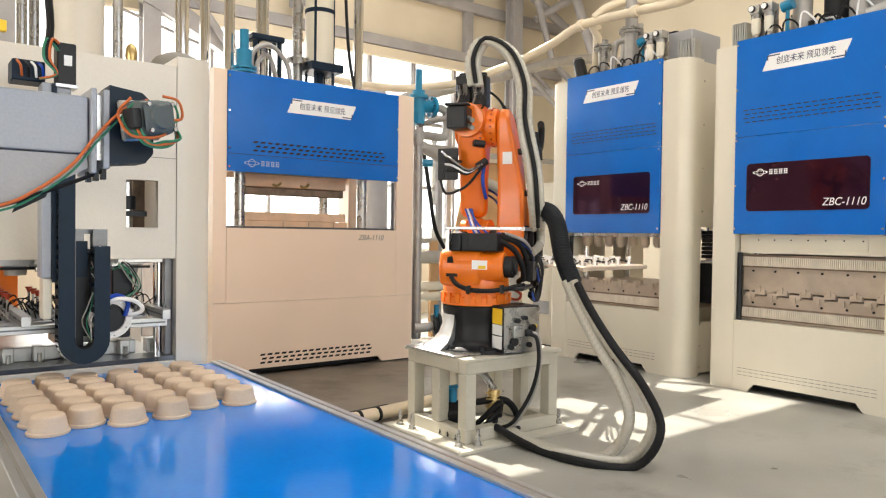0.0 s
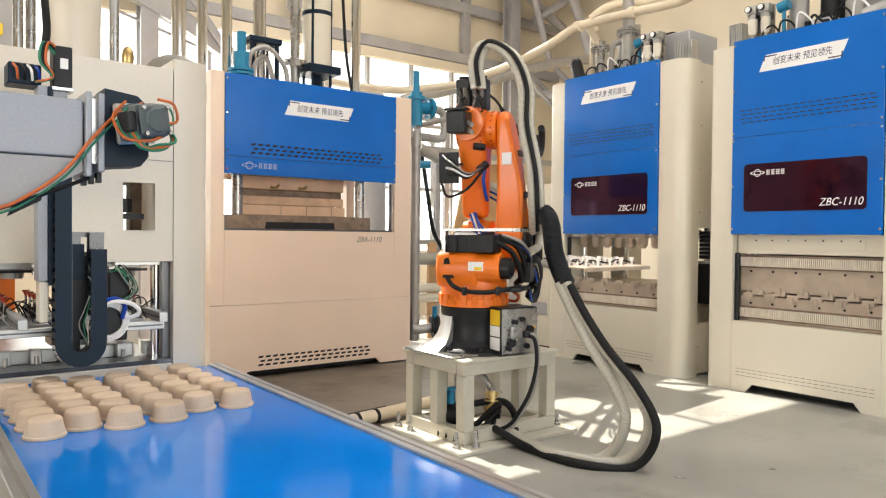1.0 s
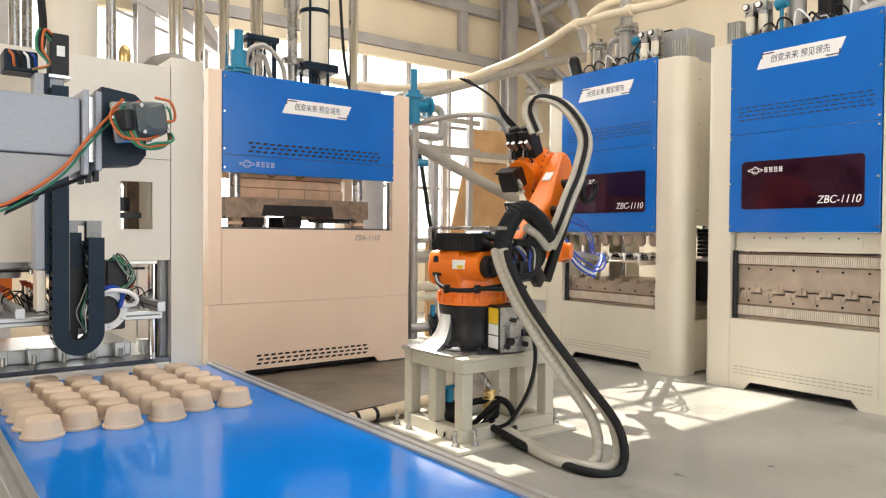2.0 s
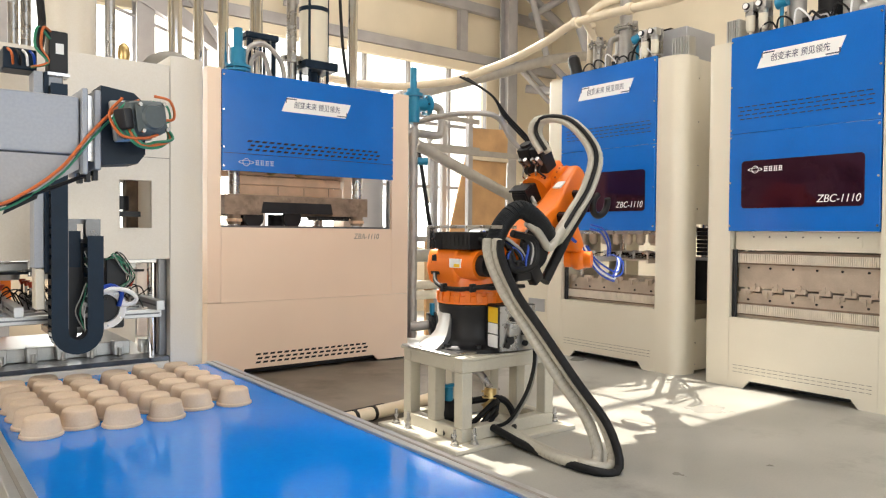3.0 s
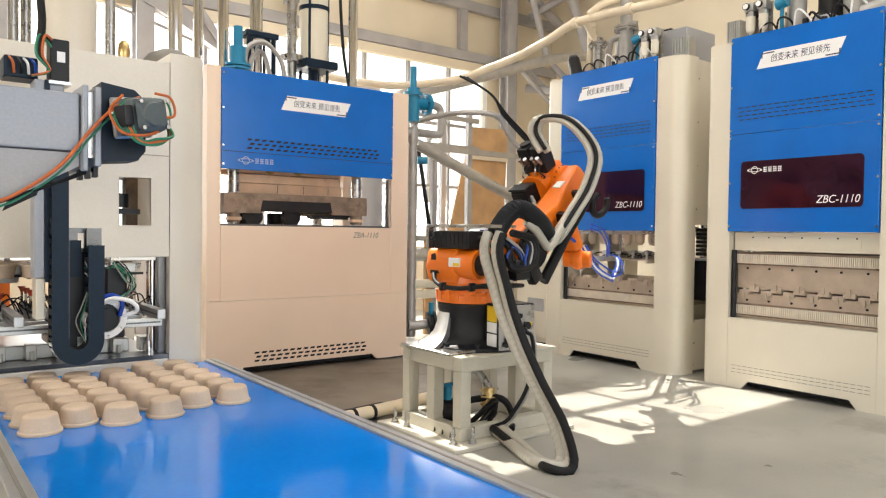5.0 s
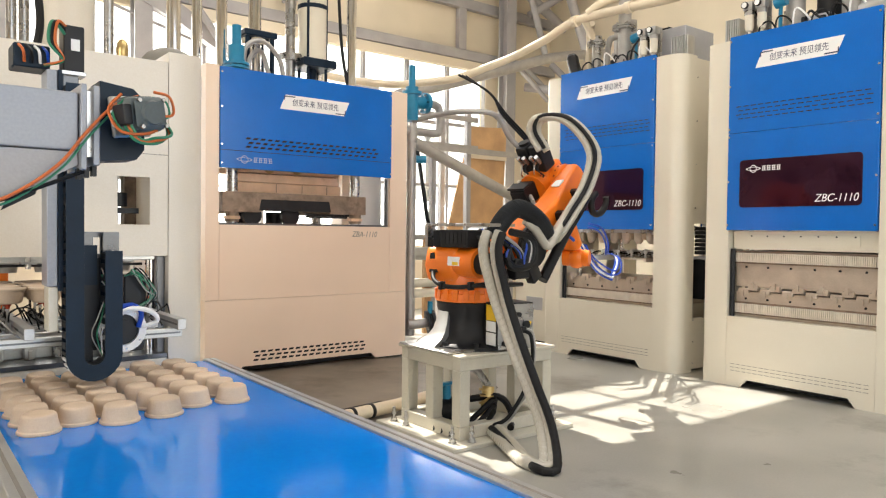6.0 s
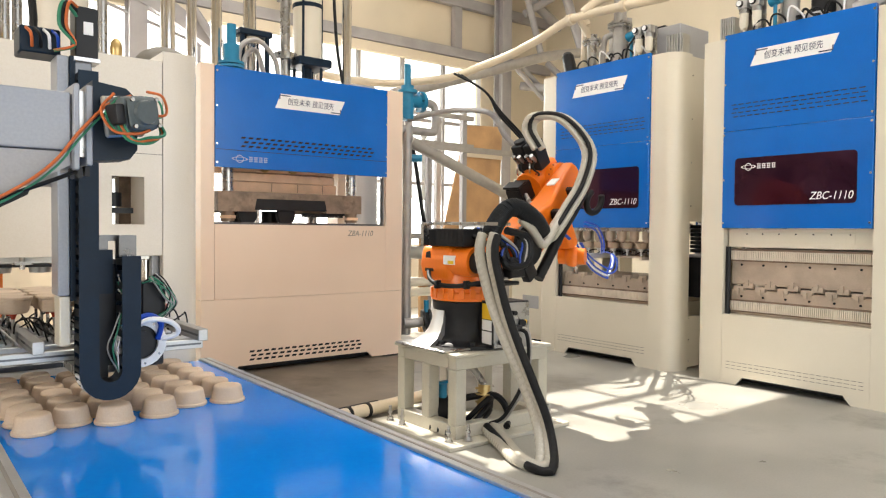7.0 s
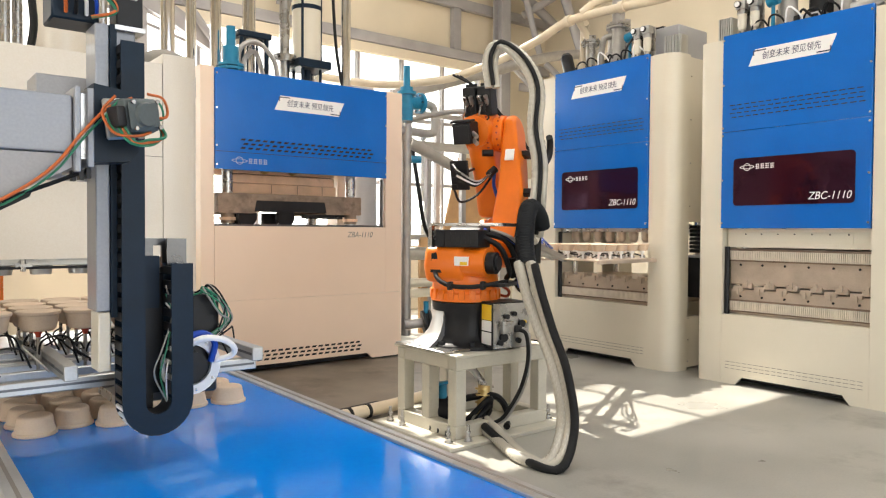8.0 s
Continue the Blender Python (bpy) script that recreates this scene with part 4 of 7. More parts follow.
def make_robot():
    base = part("base", lathe(B(), [(0.36, 0.0), (0.36, 0.03), (0.30, 0.05), (0.255, 0.10), (0.245, 0.24), (0.27, 0.32), (0.27, 0.36)], 40), BLACK, robot, "black cast base")
    # skirt feet and base flange bolts
    for k in range(8):
        a = radians(45 * k + 15)
        bm = rod(B(), (0.325 * math.cos(a), 0.325 * math.sin(a), 0.03), (0.325 * math.cos(a), 0.325 * math.sin(a), 0.06), 0.026, n=6)
        part("base_bolt", bm, BLACK, base)
    part("base_skirt", box(B(), -0.46, 0.40, -0.30, 0.34, 0.002, 0.022, 0.006, 1), STEEL, base)
    # flared web on the side facing the camera; bright metal stands for sunlit sheen
    web = B()
    rim = ((0.20, 0.025), (0.43, 0.025), (0.40, 0.045), (0.345, 0.075), (0.30, 0.13), (0.272, 0.21), (0.262, 0.29), (0.20, 0.29))
    rings = [[web.verts.new((r * math.cos(radians(a)), r * math.sin(radians(a)), z)) for r, z in rim] for a in range(100, 191, 9)]
    for p, q in zip(rings, rings[1:]):
        for k in range(len(rim)):
            web.faces.new((p[k], p[(k + 1) % len(rim)], q[(k + 1) % len(rim)], q[k]))
    web.faces.new(rings[0])
    web.faces.new(rings[-1])
    part("cast_web", web, ALU, base)
    # connection box
    cb = part("connection_box", box(B(), -0.17, 0.17, -0.13, 0.13, 0.0, 0.36, 0.008, 1), BLACK, robot, "black connection box with steel socket panel", pose(0.10, -0.33, 0.02, 0, 0, -8))
    part("socket_panel", box(B(), -0.165, 0.165, -0.136, -0.128, 0.005, 0.35), STEEL, cb)
    for x, z, r in ((-0.08, 0.09, 0.034), (-0.11, 0.05, 0.022), (0.06, 0.06, 0.022), (0.09, 0.19, 0.03), (-0.05, 0.25, 0.02), (0.02, 0.27, 0.018)):
        part("socket", rod(B(), (x, -0.16, z), (x, -0.134, z), r, n=16), BLACK, cb)
    part("plug", box(B(), -0.11, 0.0, -0.18, -0.135, 0.12, 0.22, 0.01, 2), STEEL, cb)
    part("plug", box(B(), 0.0, 0.06, -0.20, -0.135, 0.13, 0.18, 0.01, 2), BLACK, cb)
    part("indicator", rod(B(), (0.12, -0.15, 0.2), (0.12, -0.134, 0.2), 0.016, n=12), YELLOW, cb)
    part("warning_label", box(B(), -0.174, -0.170, -0.11, 0.02, 0.22, 0.34), YELLOW, cb)
    part("notice_label", box(B(), -0.174, -0.170, -0.11, 0.02, 0.135, 0.215), WHITE, cb)
    part("notice_label", box(B(), -0.174, -0.170, -0.11, 0.02, 0.03, 0.125), WHITE, cb)
    # carousel, turning about the upright axis; forward is +x
    car = part("carousel", lathe(B(), [(0.26, 0.365), (0.28, 0.37), (0.28, 0.43), (0.27, 0.44), (0.268, 0.56), (0.255, 0.60), (0.25, 0.74), (0.22, 0.80), (0.12, 0.82)], 40), ORANGE, robot, "orange turning column")
    for k in range(20):
        lug = box(B(), 0.262, 0.288, -0.024, 0.024, 0.385, 0.465, 0.004, 1)
        part("ring_lug", lug, ORANGE, car, m=Matrix.Rotation(radians(18 * k), 4, "Z"))
    body = slab([(-0.27, 0.52), (0.22, 0.52), (0.46, 0.66), (0.48, 0.90), (0.30, 0.98), (0.16, 0.86), (-0.1, 0.84), (-0.28, 0.80), (-0.31, 0.65)], -0.10, 0.24, 0.045)
    part("shoulder", body, ORANGE, car)
    bm = rod(B(), (-0.19, -0.28, 0.68), (-0.19, 0.16, 0.68), 0.115, n=28)
    rod(bm, (-0.19, 0.16, 0.68), (-0.19, 0.20, 0.68), 0.09, n=28)
    part("motor_housing", bm, ORANGE, car)
    bm = rod(B(), (-0.19, -0.35, 0.68), (-0.19, -0.28, 0.68), 0.085, n=24)
    rod(bm, (-0.19, -0.37, 0.68), (-0.19, -0.35, 0.68), 0.06, n=20)
    part("housing_cap", bm, BLACK, car)
    part("rating_plate", box(B(), -0.310, -0.296, -0.16, -0.04, 0.66, 0.73), WHITE, car)
    part("plate_text", box(B(), -0.312, -0.309, -0.15, -0.09, 0.665, 0.69), YELLOW, car)
    # Dark patch painted for the shade inside an orange casting pocket.
    part("casting_pocket", prism(B(), [(0.075, 0.60), (0.17, 0.60), (0.16, 0.75), (0.125, 0.76)], "x", -0.302, -0.29), GAP_SHADE, car)
    bm = box(B(), -0.30, -0.05, -0.24, 0.05, 0.80, 0.94, 0.012, 2)
    for k in range(6):
        box(bm, -0.304, -0.30, -0.22 + 0.043 * k, -0.20 + 0.043 * k, 0.83, 0.92)
    part("shoulder_motor", bm, BLACK, car)
    part("motor_flange", box(B(), -0.30, -0.08, 0.05, 0.14, 0.80, 0.94, 0.01, 1), BLACK, car)
    bm = box(B(), -0.36, -0.33, -0.46, 0.16, 0.965, 0.99, 0.004, 1)
    box(bm, -0.36, -0.30, 0.13, 0.16, 0.80, 0.965)
    box(bm, -0.36, 0.0, -0.46, -0.43, 0.965, 0.99)
    part("hose_bracket", bm, STEEL, car)
    part("junction_box", box(B(), 0.02, 0.2, -0.46, -0.36, 0.56, 0.72, 0.01, 1), BLACK, car)
    for k in range(4):
        part("motor_cable", sweep(B(), spline(((-0.08, -0.16 - 0.03 * k, 0.94), (-0.02, -0.34 - 0.02 * k, 0.88), (0.06 + 0.02 * k, -0.44, 0.76), (0.10, -0.42, 0.66)), 7), 0.014, 8), (RUBBER, CABLEB, RUBBER, GREYPIPE)[k], car)
    part("harness_hose", sweep(B(), spline(((-0.26, 0.16, 0.64), (-0.34, 0.08, 0.55), (-0.36, -0.04, 0.505), (-0.34, -0.2, 0.50), (-0.27, -0.33, 0.52), (-0.15, -0.42, 0.54)), 8), 0.018, 10), RUBBER, car)
    bm = B()
    for p in ((-0.36, -0.03, 0.505), (-0.30, -0.28, 0.512)):
        box(bm, p[0] - 0.03, p[0] + 0.03, p[1] - 0.015, p[1] + 0.015, p[2] - 0.032, p[2] + 0.032, 0.006, 1)
    part("harness_clip", bm, BLACK, car)
    part("shoulder_hub", rod(B(), (A2S, -0.10, A2Z), (A2S, 0.26, A2Z), 0.17, n=32), BLACK, car)
    for pts in (((-0.2, -0.2, 0.9), (-0.1, -0.34, 0.8), (-0.05, -0.4, 0.62), (0.05, -0.34, 0.55)),
                ((-0.15, -0.2, 0.92), (-0.02, -0.36, 0.85), (0.05, -0.42, 0.66), (0.12, -0.36, 0.56))):
        part("motor_cable", sweep(B(), spline(pts, 7), 0.022, 8), RUBBER, car)
    part("cable_tray", box(B(), -0.25, 0.15, -0.44, -0.30, 0.50, 0.53, 0.008, 1), BLACK, car)
    bm = sweep(B(), spline(((0.0, -0.3, 0.5), (0.05, -0.36, 0.45), (0.1, -0.32, 0.40), (0.16, -0.2, 0.42)), 6), 0.012, 6)
    part("red_cable", bm, RED, car)
    # link arm, turning at the shoulder; local origin there, arm up +z
    o = [(0.19 * math.cos(radians(180 + 180 * k / 12)), 0.19 * math.sin(radians(180 + 180 * k / 12))) for k in range(13)]
    o += [(0.185, 0.22), (0.135, 0.72)] + [(0.155 * math.cos(radians(150 * k / 10 + 10)), LINK + 0.155 * math.sin(radians(150 * k / 10 + 10))) for k in range(11)]
    o += [(-0.135, 0.85), (-0.105, 0.5), (-0.15, 0.2)]
    bm = slab(o, -0.35, -0.115, 0.035)
    for v in bm.verts:
        if v.co.z > 0.45 and v.co.y < -0.23:
            v.co.y += 0.19 * (v.co.z - 0.45)
    arm = part("link_arm", bm, ORANGE, robot, "long orange link arm")
    part("elbow_drum", lathe(B(), [(0.02, 0.0), (0.15, 0.0), (0.158, 0.006), (0.158, 0.084), (0.15, 0.09), (0.02, 0.09)], 36), ORANGE, arm, m=Matrix.Translation((0, -0.112, LINK)) @ pose(0, 0, 0, -90))
    for k in range(18):
        a = radians(20 * k)
        part("drum_bolt", rod(B(), (0.156 * math.cos(a), -0.07, LINK + 0.156 * math.sin(a)), (0.166 * math.cos(a), -0.07, LINK + 0.166 * math.sin(a)), 0.009, n=6), RED, arm)
    part("rating_plate", box(B(), -0.140, -0.128, -0.25, -0.17, 0.72, 0.82), WHITE, arm)
    part("hub_cap", rod(B(), (0, -0.38, 0), (0, -0.35, 0), 0.175, n=28), BLACK, arm)
    part("hub_ring", rod(B(), (0, -0.395, 0), (0, -0.38, 0), 0.10, n=28), BLACK, arm)
    for k in range(3):
        part("arm_cable", sweep(B(), spline(((0.12, -0.38, -0.12), (-0.05 - 0.03 * k, -0.44, -0.14 - 0.03 * k), (-0.16, -0.42, 0.0), (-0.06, -0.40, 0.16 + 0.03 * k), (0.05, -0.38, 0.3)), 7), 0.02, 8), RUBBER, arm)
    for z in (0.15, 0.45, 0.8):
        bm = box(B(), -0.03, 0.06, -0.42, -0.26, z, z + 0.05, 0.006, 1)
        part("hose_clip", bm, BLACK, arm)
    loop = [(0.20 + 0.085 * math.cos(radians(18 * k - 200)), -0.40 - 0.002 * k, 0.95 + 0.115 * math.sin(radians(18 * k - 200))) for k in range(17)]
    part("service_loop", sweep(B(), loop, 0.030, 10), RUBBER, arm)
    part("service_loop", sweep(B(), spline(((0.05, -0.40, 0.86), (0.09, -0.41, 0.65), (0.13, -0.41, 0.43), (0.195, -0.41, 0.19), (0.28, -0.40, -0.08)), 8), 0.044, 12), RUBBER, arm)
    part("elbow_hose", sweep(B(), spline(((-0.27, -0.42, -0.02), (-0.17, -0.45, 0.01), (-0.08, -0.46, 0.025), (0.02, -0.46, 0.05), (0.045, -0.46, 0.11), (0.025, -0.46, 0.20), (0.005, -0.45, 0.43), (-0.02, -0.44, 0.73)), 8), 0.036, 12), HOSE, arm, "grey flexible hose with a tight bend")
    for k, (mt, r) in enumerate(((RUBBER, 0.03), (RUBBER, 0.024), (GREYPIPE, 0.016), (RUBBER, 0.02), (CABLEB, 0.010))):
        q = 0.022 * k
        part("arm_cable", sweep(B(), spline(((-0.30 + q, -0.42, -0.22 + q), (-0.12, -0.45, -0.06 - q), (0.02 - q, -0.46, -0.14 - q), (0.0, -0.46, -0.28 - 0.4 * q), (-0.10 - q, -0.45, -0.40), (-0.20, -0.42, -0.36 + q)), 8), r, 8), mt, arm)
    bm = box(B(), 0.05, 0.19, -0.47, -0.39, -0.25, -0.13, 0.012, 2)
    for k in range(3):
        rod(bm, (-0.08, -0.45 + 0.025 * k, -0.30 - 0.01 * k), (0.07, -0.45 + 0.025 * k, -0.20 - 0.01 * k), 0.016, n=8)
    part("cable_block", bm, BLACK, arm)
    # forearm: local origin at the elbow, wrist down along -z, motors up
    o = [(-0.16, -0.14), (-0.085, -0.42), (-0.065, -FORE + 0.1), (0.065, -FORE + 0.1), (0.085, -0.42), (0.16, -0.14), (0.19, 0.0), (0.16, 0.16), (0.05, 0.2), (-0.12, 0.2), (-0.18, 0.12)]
    fore = part("forearm", slab(o, -0.015, 0.225, 0.06), ORANGE, robot, "orange forearm with black wrist motors")
    for k in range(10):
        a = radians(36 * k)
        part("elbow_bolt", rod(B(), (0.11 * math.cos(a), 0.236, 0.11 * math.sin(a)), (0.11 * math.cos(a), 0.226, 0.11 * math.sin(a)), 0.009, n=6), BLACK, fore)
    part("seam_cover", box(B(), -0.185, -0.165, 0.0, 0.07, -0.06, 0.12, 0.006, 1), ORANGE, fore)
    for k in range(7):
        part("cover_bolt", rod(B(), (-0.19, 0.008, -0.1 + 0.045 * k), (-0.165, 0.008, -0.1 + 0.045 * k), 0.008, n=6), RED, fore)
    part("elbow_hub", rod(B(), (0, -0.028, 0), (0, 0.24, 0), 0.15, n=30), ORANGE, fore)
    for y in (0.035, 0.175):
        bm = box(B(), -0.13, 0.03, y - 0.063, y + 0.063, 0.17, 0.43, 0.014, 2)
        rod(bm, (-0.05, y, 0.43), (-0.05, y, 0.455), 0.052, n=18)
        mot = part("wrist_motor", bm, BLACK, fore)
        part("connector", rod(B(), (-0.125, y - 0.026, 0.27), (-0.165, y - 0.03, 0.35), 0.02, n=10), STEEL, mot)
        part("connector", rod(B(), (-0.125, y + 0.026, 0.27), (-0.165, y + 0.03, 0.35), 0.02, n=10), STEEL, mot)
        for k in (-1, 1):
            part("motor_lead", sweep(B(), spline(((-0.14, y + 0.026 * k, 0.28), (-0.19, y + 0.02 * k, 0.23), (-0.17, y + 0.05 * k, 0.16), (-0.15, 0.09 + 0.3 * (y - 0.1), 0.12)), 5), 0.008, 6), (RUBBER, STEEL)[k > 0], mot)
    part("motor_shroud", rod(B(), (-0.05, 0.115, 0.05), (-0.225, 0.115, 0.05), 0.15, 0.14, n=28), ORANGE, fore)
    bm = box(B(), -0.40, -0.15, 0.07, 0.24, -0.04, 0.14, 0.014, 2)
    box(bm, -0.41, -0.30, 0.06, 0.25, 0.145, 0.165, 0.004, 1)
    mot = part("elbow_motor", bm, BLACK, fore)
    part("motor_end", box(B(), -0.41, -0.40, 0.085, 0.23, -0.02, 0.12), BLACK, mot)
    for k in range(2):
        part("connector", rod(B(), (-0.34, 0.075, -0.01 + 0.06 * k), (-0.39, 0.02, -0.04 + 0.06 * k), 0.02, n=10), ALU, mot)
    bm = box(B(), -0.30, -0.27, 0.17, 0.34, -0.45, -0.19, 0.006, 1)
    for k in range(4):
        box(bm, -0.312, -0.30, 0.28, 0.32, -0.43 + 0.06 * k, -0.395 + 0.06 * k)
    box(bm, -0.27, -0.10, 0.18, 0.22, -0.30, -0.28)
    pan = part("junction_plate", bm, BLACK, fore)
    for k in range(4):
        part("cable", sweep(B(), spline(((-0.31, 0.30 - 0.015 * k, -0.22 - 0.05 * k), (-0.38, 0.22 - 0.02 * k, -0.27 - 0.035 * k), (-0.34, 0.08, -0.37 - 0.012 * k), (-0.22, 0.0, -0.33), (-0.15, -0.02, -0.30)), 6), 0.011, 6), (STEEL, RUBBER, WHITE, RUBBER)[k], pan)
    part("cable_boot", rod(B(), (-0.2, 0.06, -0.14), (-0.15, -0.02, -0.15), 0.03, n=12), BLACK, fore)
    part("cable_boot", rod(B(), (-0.2, 0.02, -0.34), (-0.14, -0.03, -0.29), 0.034, n=12), BLACK, fore)
    part("blue_lead", sweep(B(), spline(((-0.14, -0.02, -0.31), (-0.16, -0.01, -0.42), (-0.12, -0.01, -0.52), (-0.08, -0.02, -0.6)), 6), 0.016, 8), CABLEB, fore)
    part("cable_loop", sweep(B(), spline(((-0.29, 0.32, -0.45), (-0.28, 0.27, -0.56), (-0.22, 0.12, -0.50), (-0.18, -0.02, -0.33)), 6), 0.011, 6), RUBBER, fore)
    # wrist
    bm = ball(B(), (0, 0.04, 0), 0.105, 20, (1, 0.9, 1))
    rod(bm, (0, -0.09, 0), (0, 0.17, 0), 0.08, n=24)
    rod(bm, (0, 0.04, 0), (0.2, 0.04, -0.03), 0.07, 0.055, n=24)
    wr = part("wrist", bm, ORANGE, robot, "small orange wrist joint")
    part("flange", rod(B(), (0.2, 0.04, -0.03), (0.24, 0.04, -0.036), 0.075, n=24), STEEL, wr)
    # tool arm: from the wrist forward along +x
    bm = box(B(), 0.0, 1.55, -0.03, 0.03, -0.03, 0.03, 0.006, 1)
    box(bm, 0.0, 1.55, 0.12, 0.16, -0.02, 0.02, 0.005, 1)
    for x in (0.2, 0.8, 1.4):
        box(bm, x, x + 0.05, 0.03, 0.12, -0.02, 0.02)
    ta = part("tool_arm", bm, ALU, robot, "aluminium tool arm")
    for k, (mt, dz) in enumerate(((CABLEB, 0.0), (CABLEB, 0.05), (WHITE, -0.03), (CABLEB, -0.06))):
        pts = ((-0.16, 0.04 + 0.02 * k, 0.14), (-0.18, -0.06, -0.06 + dz), (-0.08 + 0.03 * k, -0.20, -0.17 + dz), (0.08, -0.28 + 0.03 * k, -0.15 + 0.6 * dz), (0.28, -0.26 + 0.02 * k, -0.03 + 0.5 * dz), (0.6, -0.14, 0.03), (1.1, -0.03 + 0.02 * k, 0.04))
        part("air_tube", sweep(B(), spline(pts, 8), 0.009, 8), mt, ta)
    part("air_tube", sweep(B(), spline(((0.8, -0.04, 0.04), (0.42, -0.10, 0.06), (0.26, -0.12, 0.18), (0.06, -0.08, 0.32), (-0.12, 0.02, 0.36)), 8), 0.010, 8), CABLEB, ta)
    part("air_tube", sweep(B(), spline(((0.78, -0.02, 0.03), (0.38, -0.08, 0.04), (0.24, -0.10, 0.15), (0.06, -0.06, 0.28), (-0.12, 0.03, 0.32)), 8), 0.010, 8), CABLEB, ta)
    # tool plate with suction seats
    bm = box(B(), -0.55, 0.55, -0.52, 0.52, -0.02, 0.0, 0.003, 1)
    tp = part("tool_plate", bm, MOULD, robot, "flat gripper plate with white suction seats")
    for y in (-0.53, 0.53):
        part("plate_rail", box(B(), -0.58, 0.58, y - 0.02, y + 0.02, -0.045, -0.005, 0.003, 1), MOULD, tp)
    for i in range(5):
        for j in range(5):
            x, y = -0.42 + 0.21 * i, -0.42 + 0.21 * j
            bm = rod(B(), (x, y, 0), (x, y, 0.05), 0.012, n=8)
            rod(bm, (x, y, 0.05), (x, y, 0.085), 0.022, 0.03, n=12)
            part("suction_seat", bm, WHITE, tp)
            part("suction_seat", rod(B(), (x + 0.1, y + 0.06, 0), (x + 0.1, y + 0.06, 0.03), 0.03, n=10), GREYPIPE, tp)
    for k in range(5):
        y = -0.4 + 0.2 * k
        part("air_tube", sweep(B(), spline(((-0.5, y, 0.02), (-0.25, y + 0.05, 0.06), (0.0, y, 0.03), (0.25, y + 0.05, 0.06), (0.48, y, 0.02)), 5), 0.008, 6), RUBBER, tp)
    return car, arm, fore, wr, ta, tp


carousel, link_arm, forearm, wrist, tool_arm, tool_plate = make_robot()

# how far the arm has swung from beside the stand (0) into the press (1)
SWING = [(0.0, 0.0), (0.7, 0.02), (1.0, 0.07), (1.2, 0.2), (1.35, 0.34), (1.5, 0.47), (1.7, 0.62), (1.95, 0.80), (2.2, 0.93), (2.5, 0.99), (2.8, 1.0), (7.05, 1.0),
         (7.2, 0.97), (7.35, 0.88), (7.5, 0.75), (7.6, 0.66), (7.8, 0.50), (8.0, 0.35)]


def follow(rows, t):
    """The value at t of rows of (time, value)."""
    for (a, u), (b, v) in zip(rows, rows[1:]):
        if t <= b:
            k = (t - a) / (b - a)
            return u + (v - u) * k
    return rows[-1][1]


def joints(w):
    return 36 - 28 * w, -4 + 59 * w, 2 + 31 * w


def plate_place(w):
    return Vector((5.88, 5.40, 1.30)).lerp(Vector((7.78, 5.90, 1.30)), w)


def robot_poses(w):
    """Poses of the moving parts in the robot's space."""
    head, lean, hang = joints(w)
    turn = pose(0, 0, 0, 0, 0, head)
    shoulder = turn @ pose(A2S, 0, A2Z, 0, lean, 0)
    elbow_at = shoulder @ Vector((0, 0, LINK))
    elbow = Matrix.Translation(elbow_at) @ turn @ pose(0, 0, 0, 0, -hang, 0)
    wrist_at = elbow @ Vector((0, 0.04, -FORE))
    plate = Matrix.Translation(plate_place(w) - ROBOT_AT) @ pose(0, 0, 0, 0, 0, 6 - 6 * w)
    goal = plate @ Vector((-0.5, 0, 0))
    d = goal - wrist_at
    aim = pose(0, 0, 0, 0, math.degrees(math.atan2(-d.z, d.to_2d().length)), math.degrees(math.atan2(d.y, d.x)))
    return turn, shoulder, elbow, Matrix.Translation(wrist_at) @ aim, Matrix.Translation(goal) @ aim @ Matrix.Translation((-1.5, 0, 0)), plate


# ---- hoses of the robot, in short stiff pieces ----
HOSE_LINES = {}
HOSE_LINES[0.0] = [(4.21, 4.28, 1.66), (4.17, 4.19, 1.80), (4.17, 4.06, 1.70), (4.14, 3.95, 1.43), (4.13, 3.77, 1.14), (4.16, 3.55, 0.82), (4.18, 3.33, 0.56), (4.17, 3.21, 0.30), (4.08, 3.34, 0.04), (3.85, 3.59, 0.04), (3.83, 3.98, 0.04), (3.80, 4.30, 0.12)]
HOSE_LINES[1.5] = [(4.29, 4.21, 1.54), (4.19, 4.17, 1.73), (4.02, 4.17, 1.79), (3.88, 4.09, 1.52), (3.86, 3.91, 1.25), (3.92, 3.73, 0.92), (4.04, 3.50, 0.65), (4.10, 3.26, 0.36), (4.14, 3.37, 0.04), (3.78, 3.50, 0.04), (3.83, 3.95, 0.04), (3.81, 4.30, 0.13)]
HOSE_LINES[1.7] = [(4.30, 4.21, 1.51), (4.13, 4.15, 1.71), (3.92, 4.13, 1.80), (3.78, 4.10, 1.50), (3.80, 3.96, 1.20), (3.86, 3.78, 0.88), (3.94, 3.52, 0.59), (4.02, 3.30, 0.28), (3.93, 3.32, 0.04), (3.67, 3.47, 0.04), (3.79, 3.93, 0.04), (3.80, 4.30, 0.12)]
HOSE_LINES[4.0] = [(4.44, 4.30, 1.49), (4.13, 4.17, 1.70), (3.85, 4.13, 1.78), (3.65, 4.15, 1.53), (3.62, 4.04, 1.21), (3.65, 3.88, 0.91), (3.71, 3.70, 0.58), (3.77, 3.50, 0.29), (3.75, 3.37, 0.04), (3.59, 3.49, 0.04), (3.75, 3.95, 0.04), (3.80, 4.31, 0.11)]
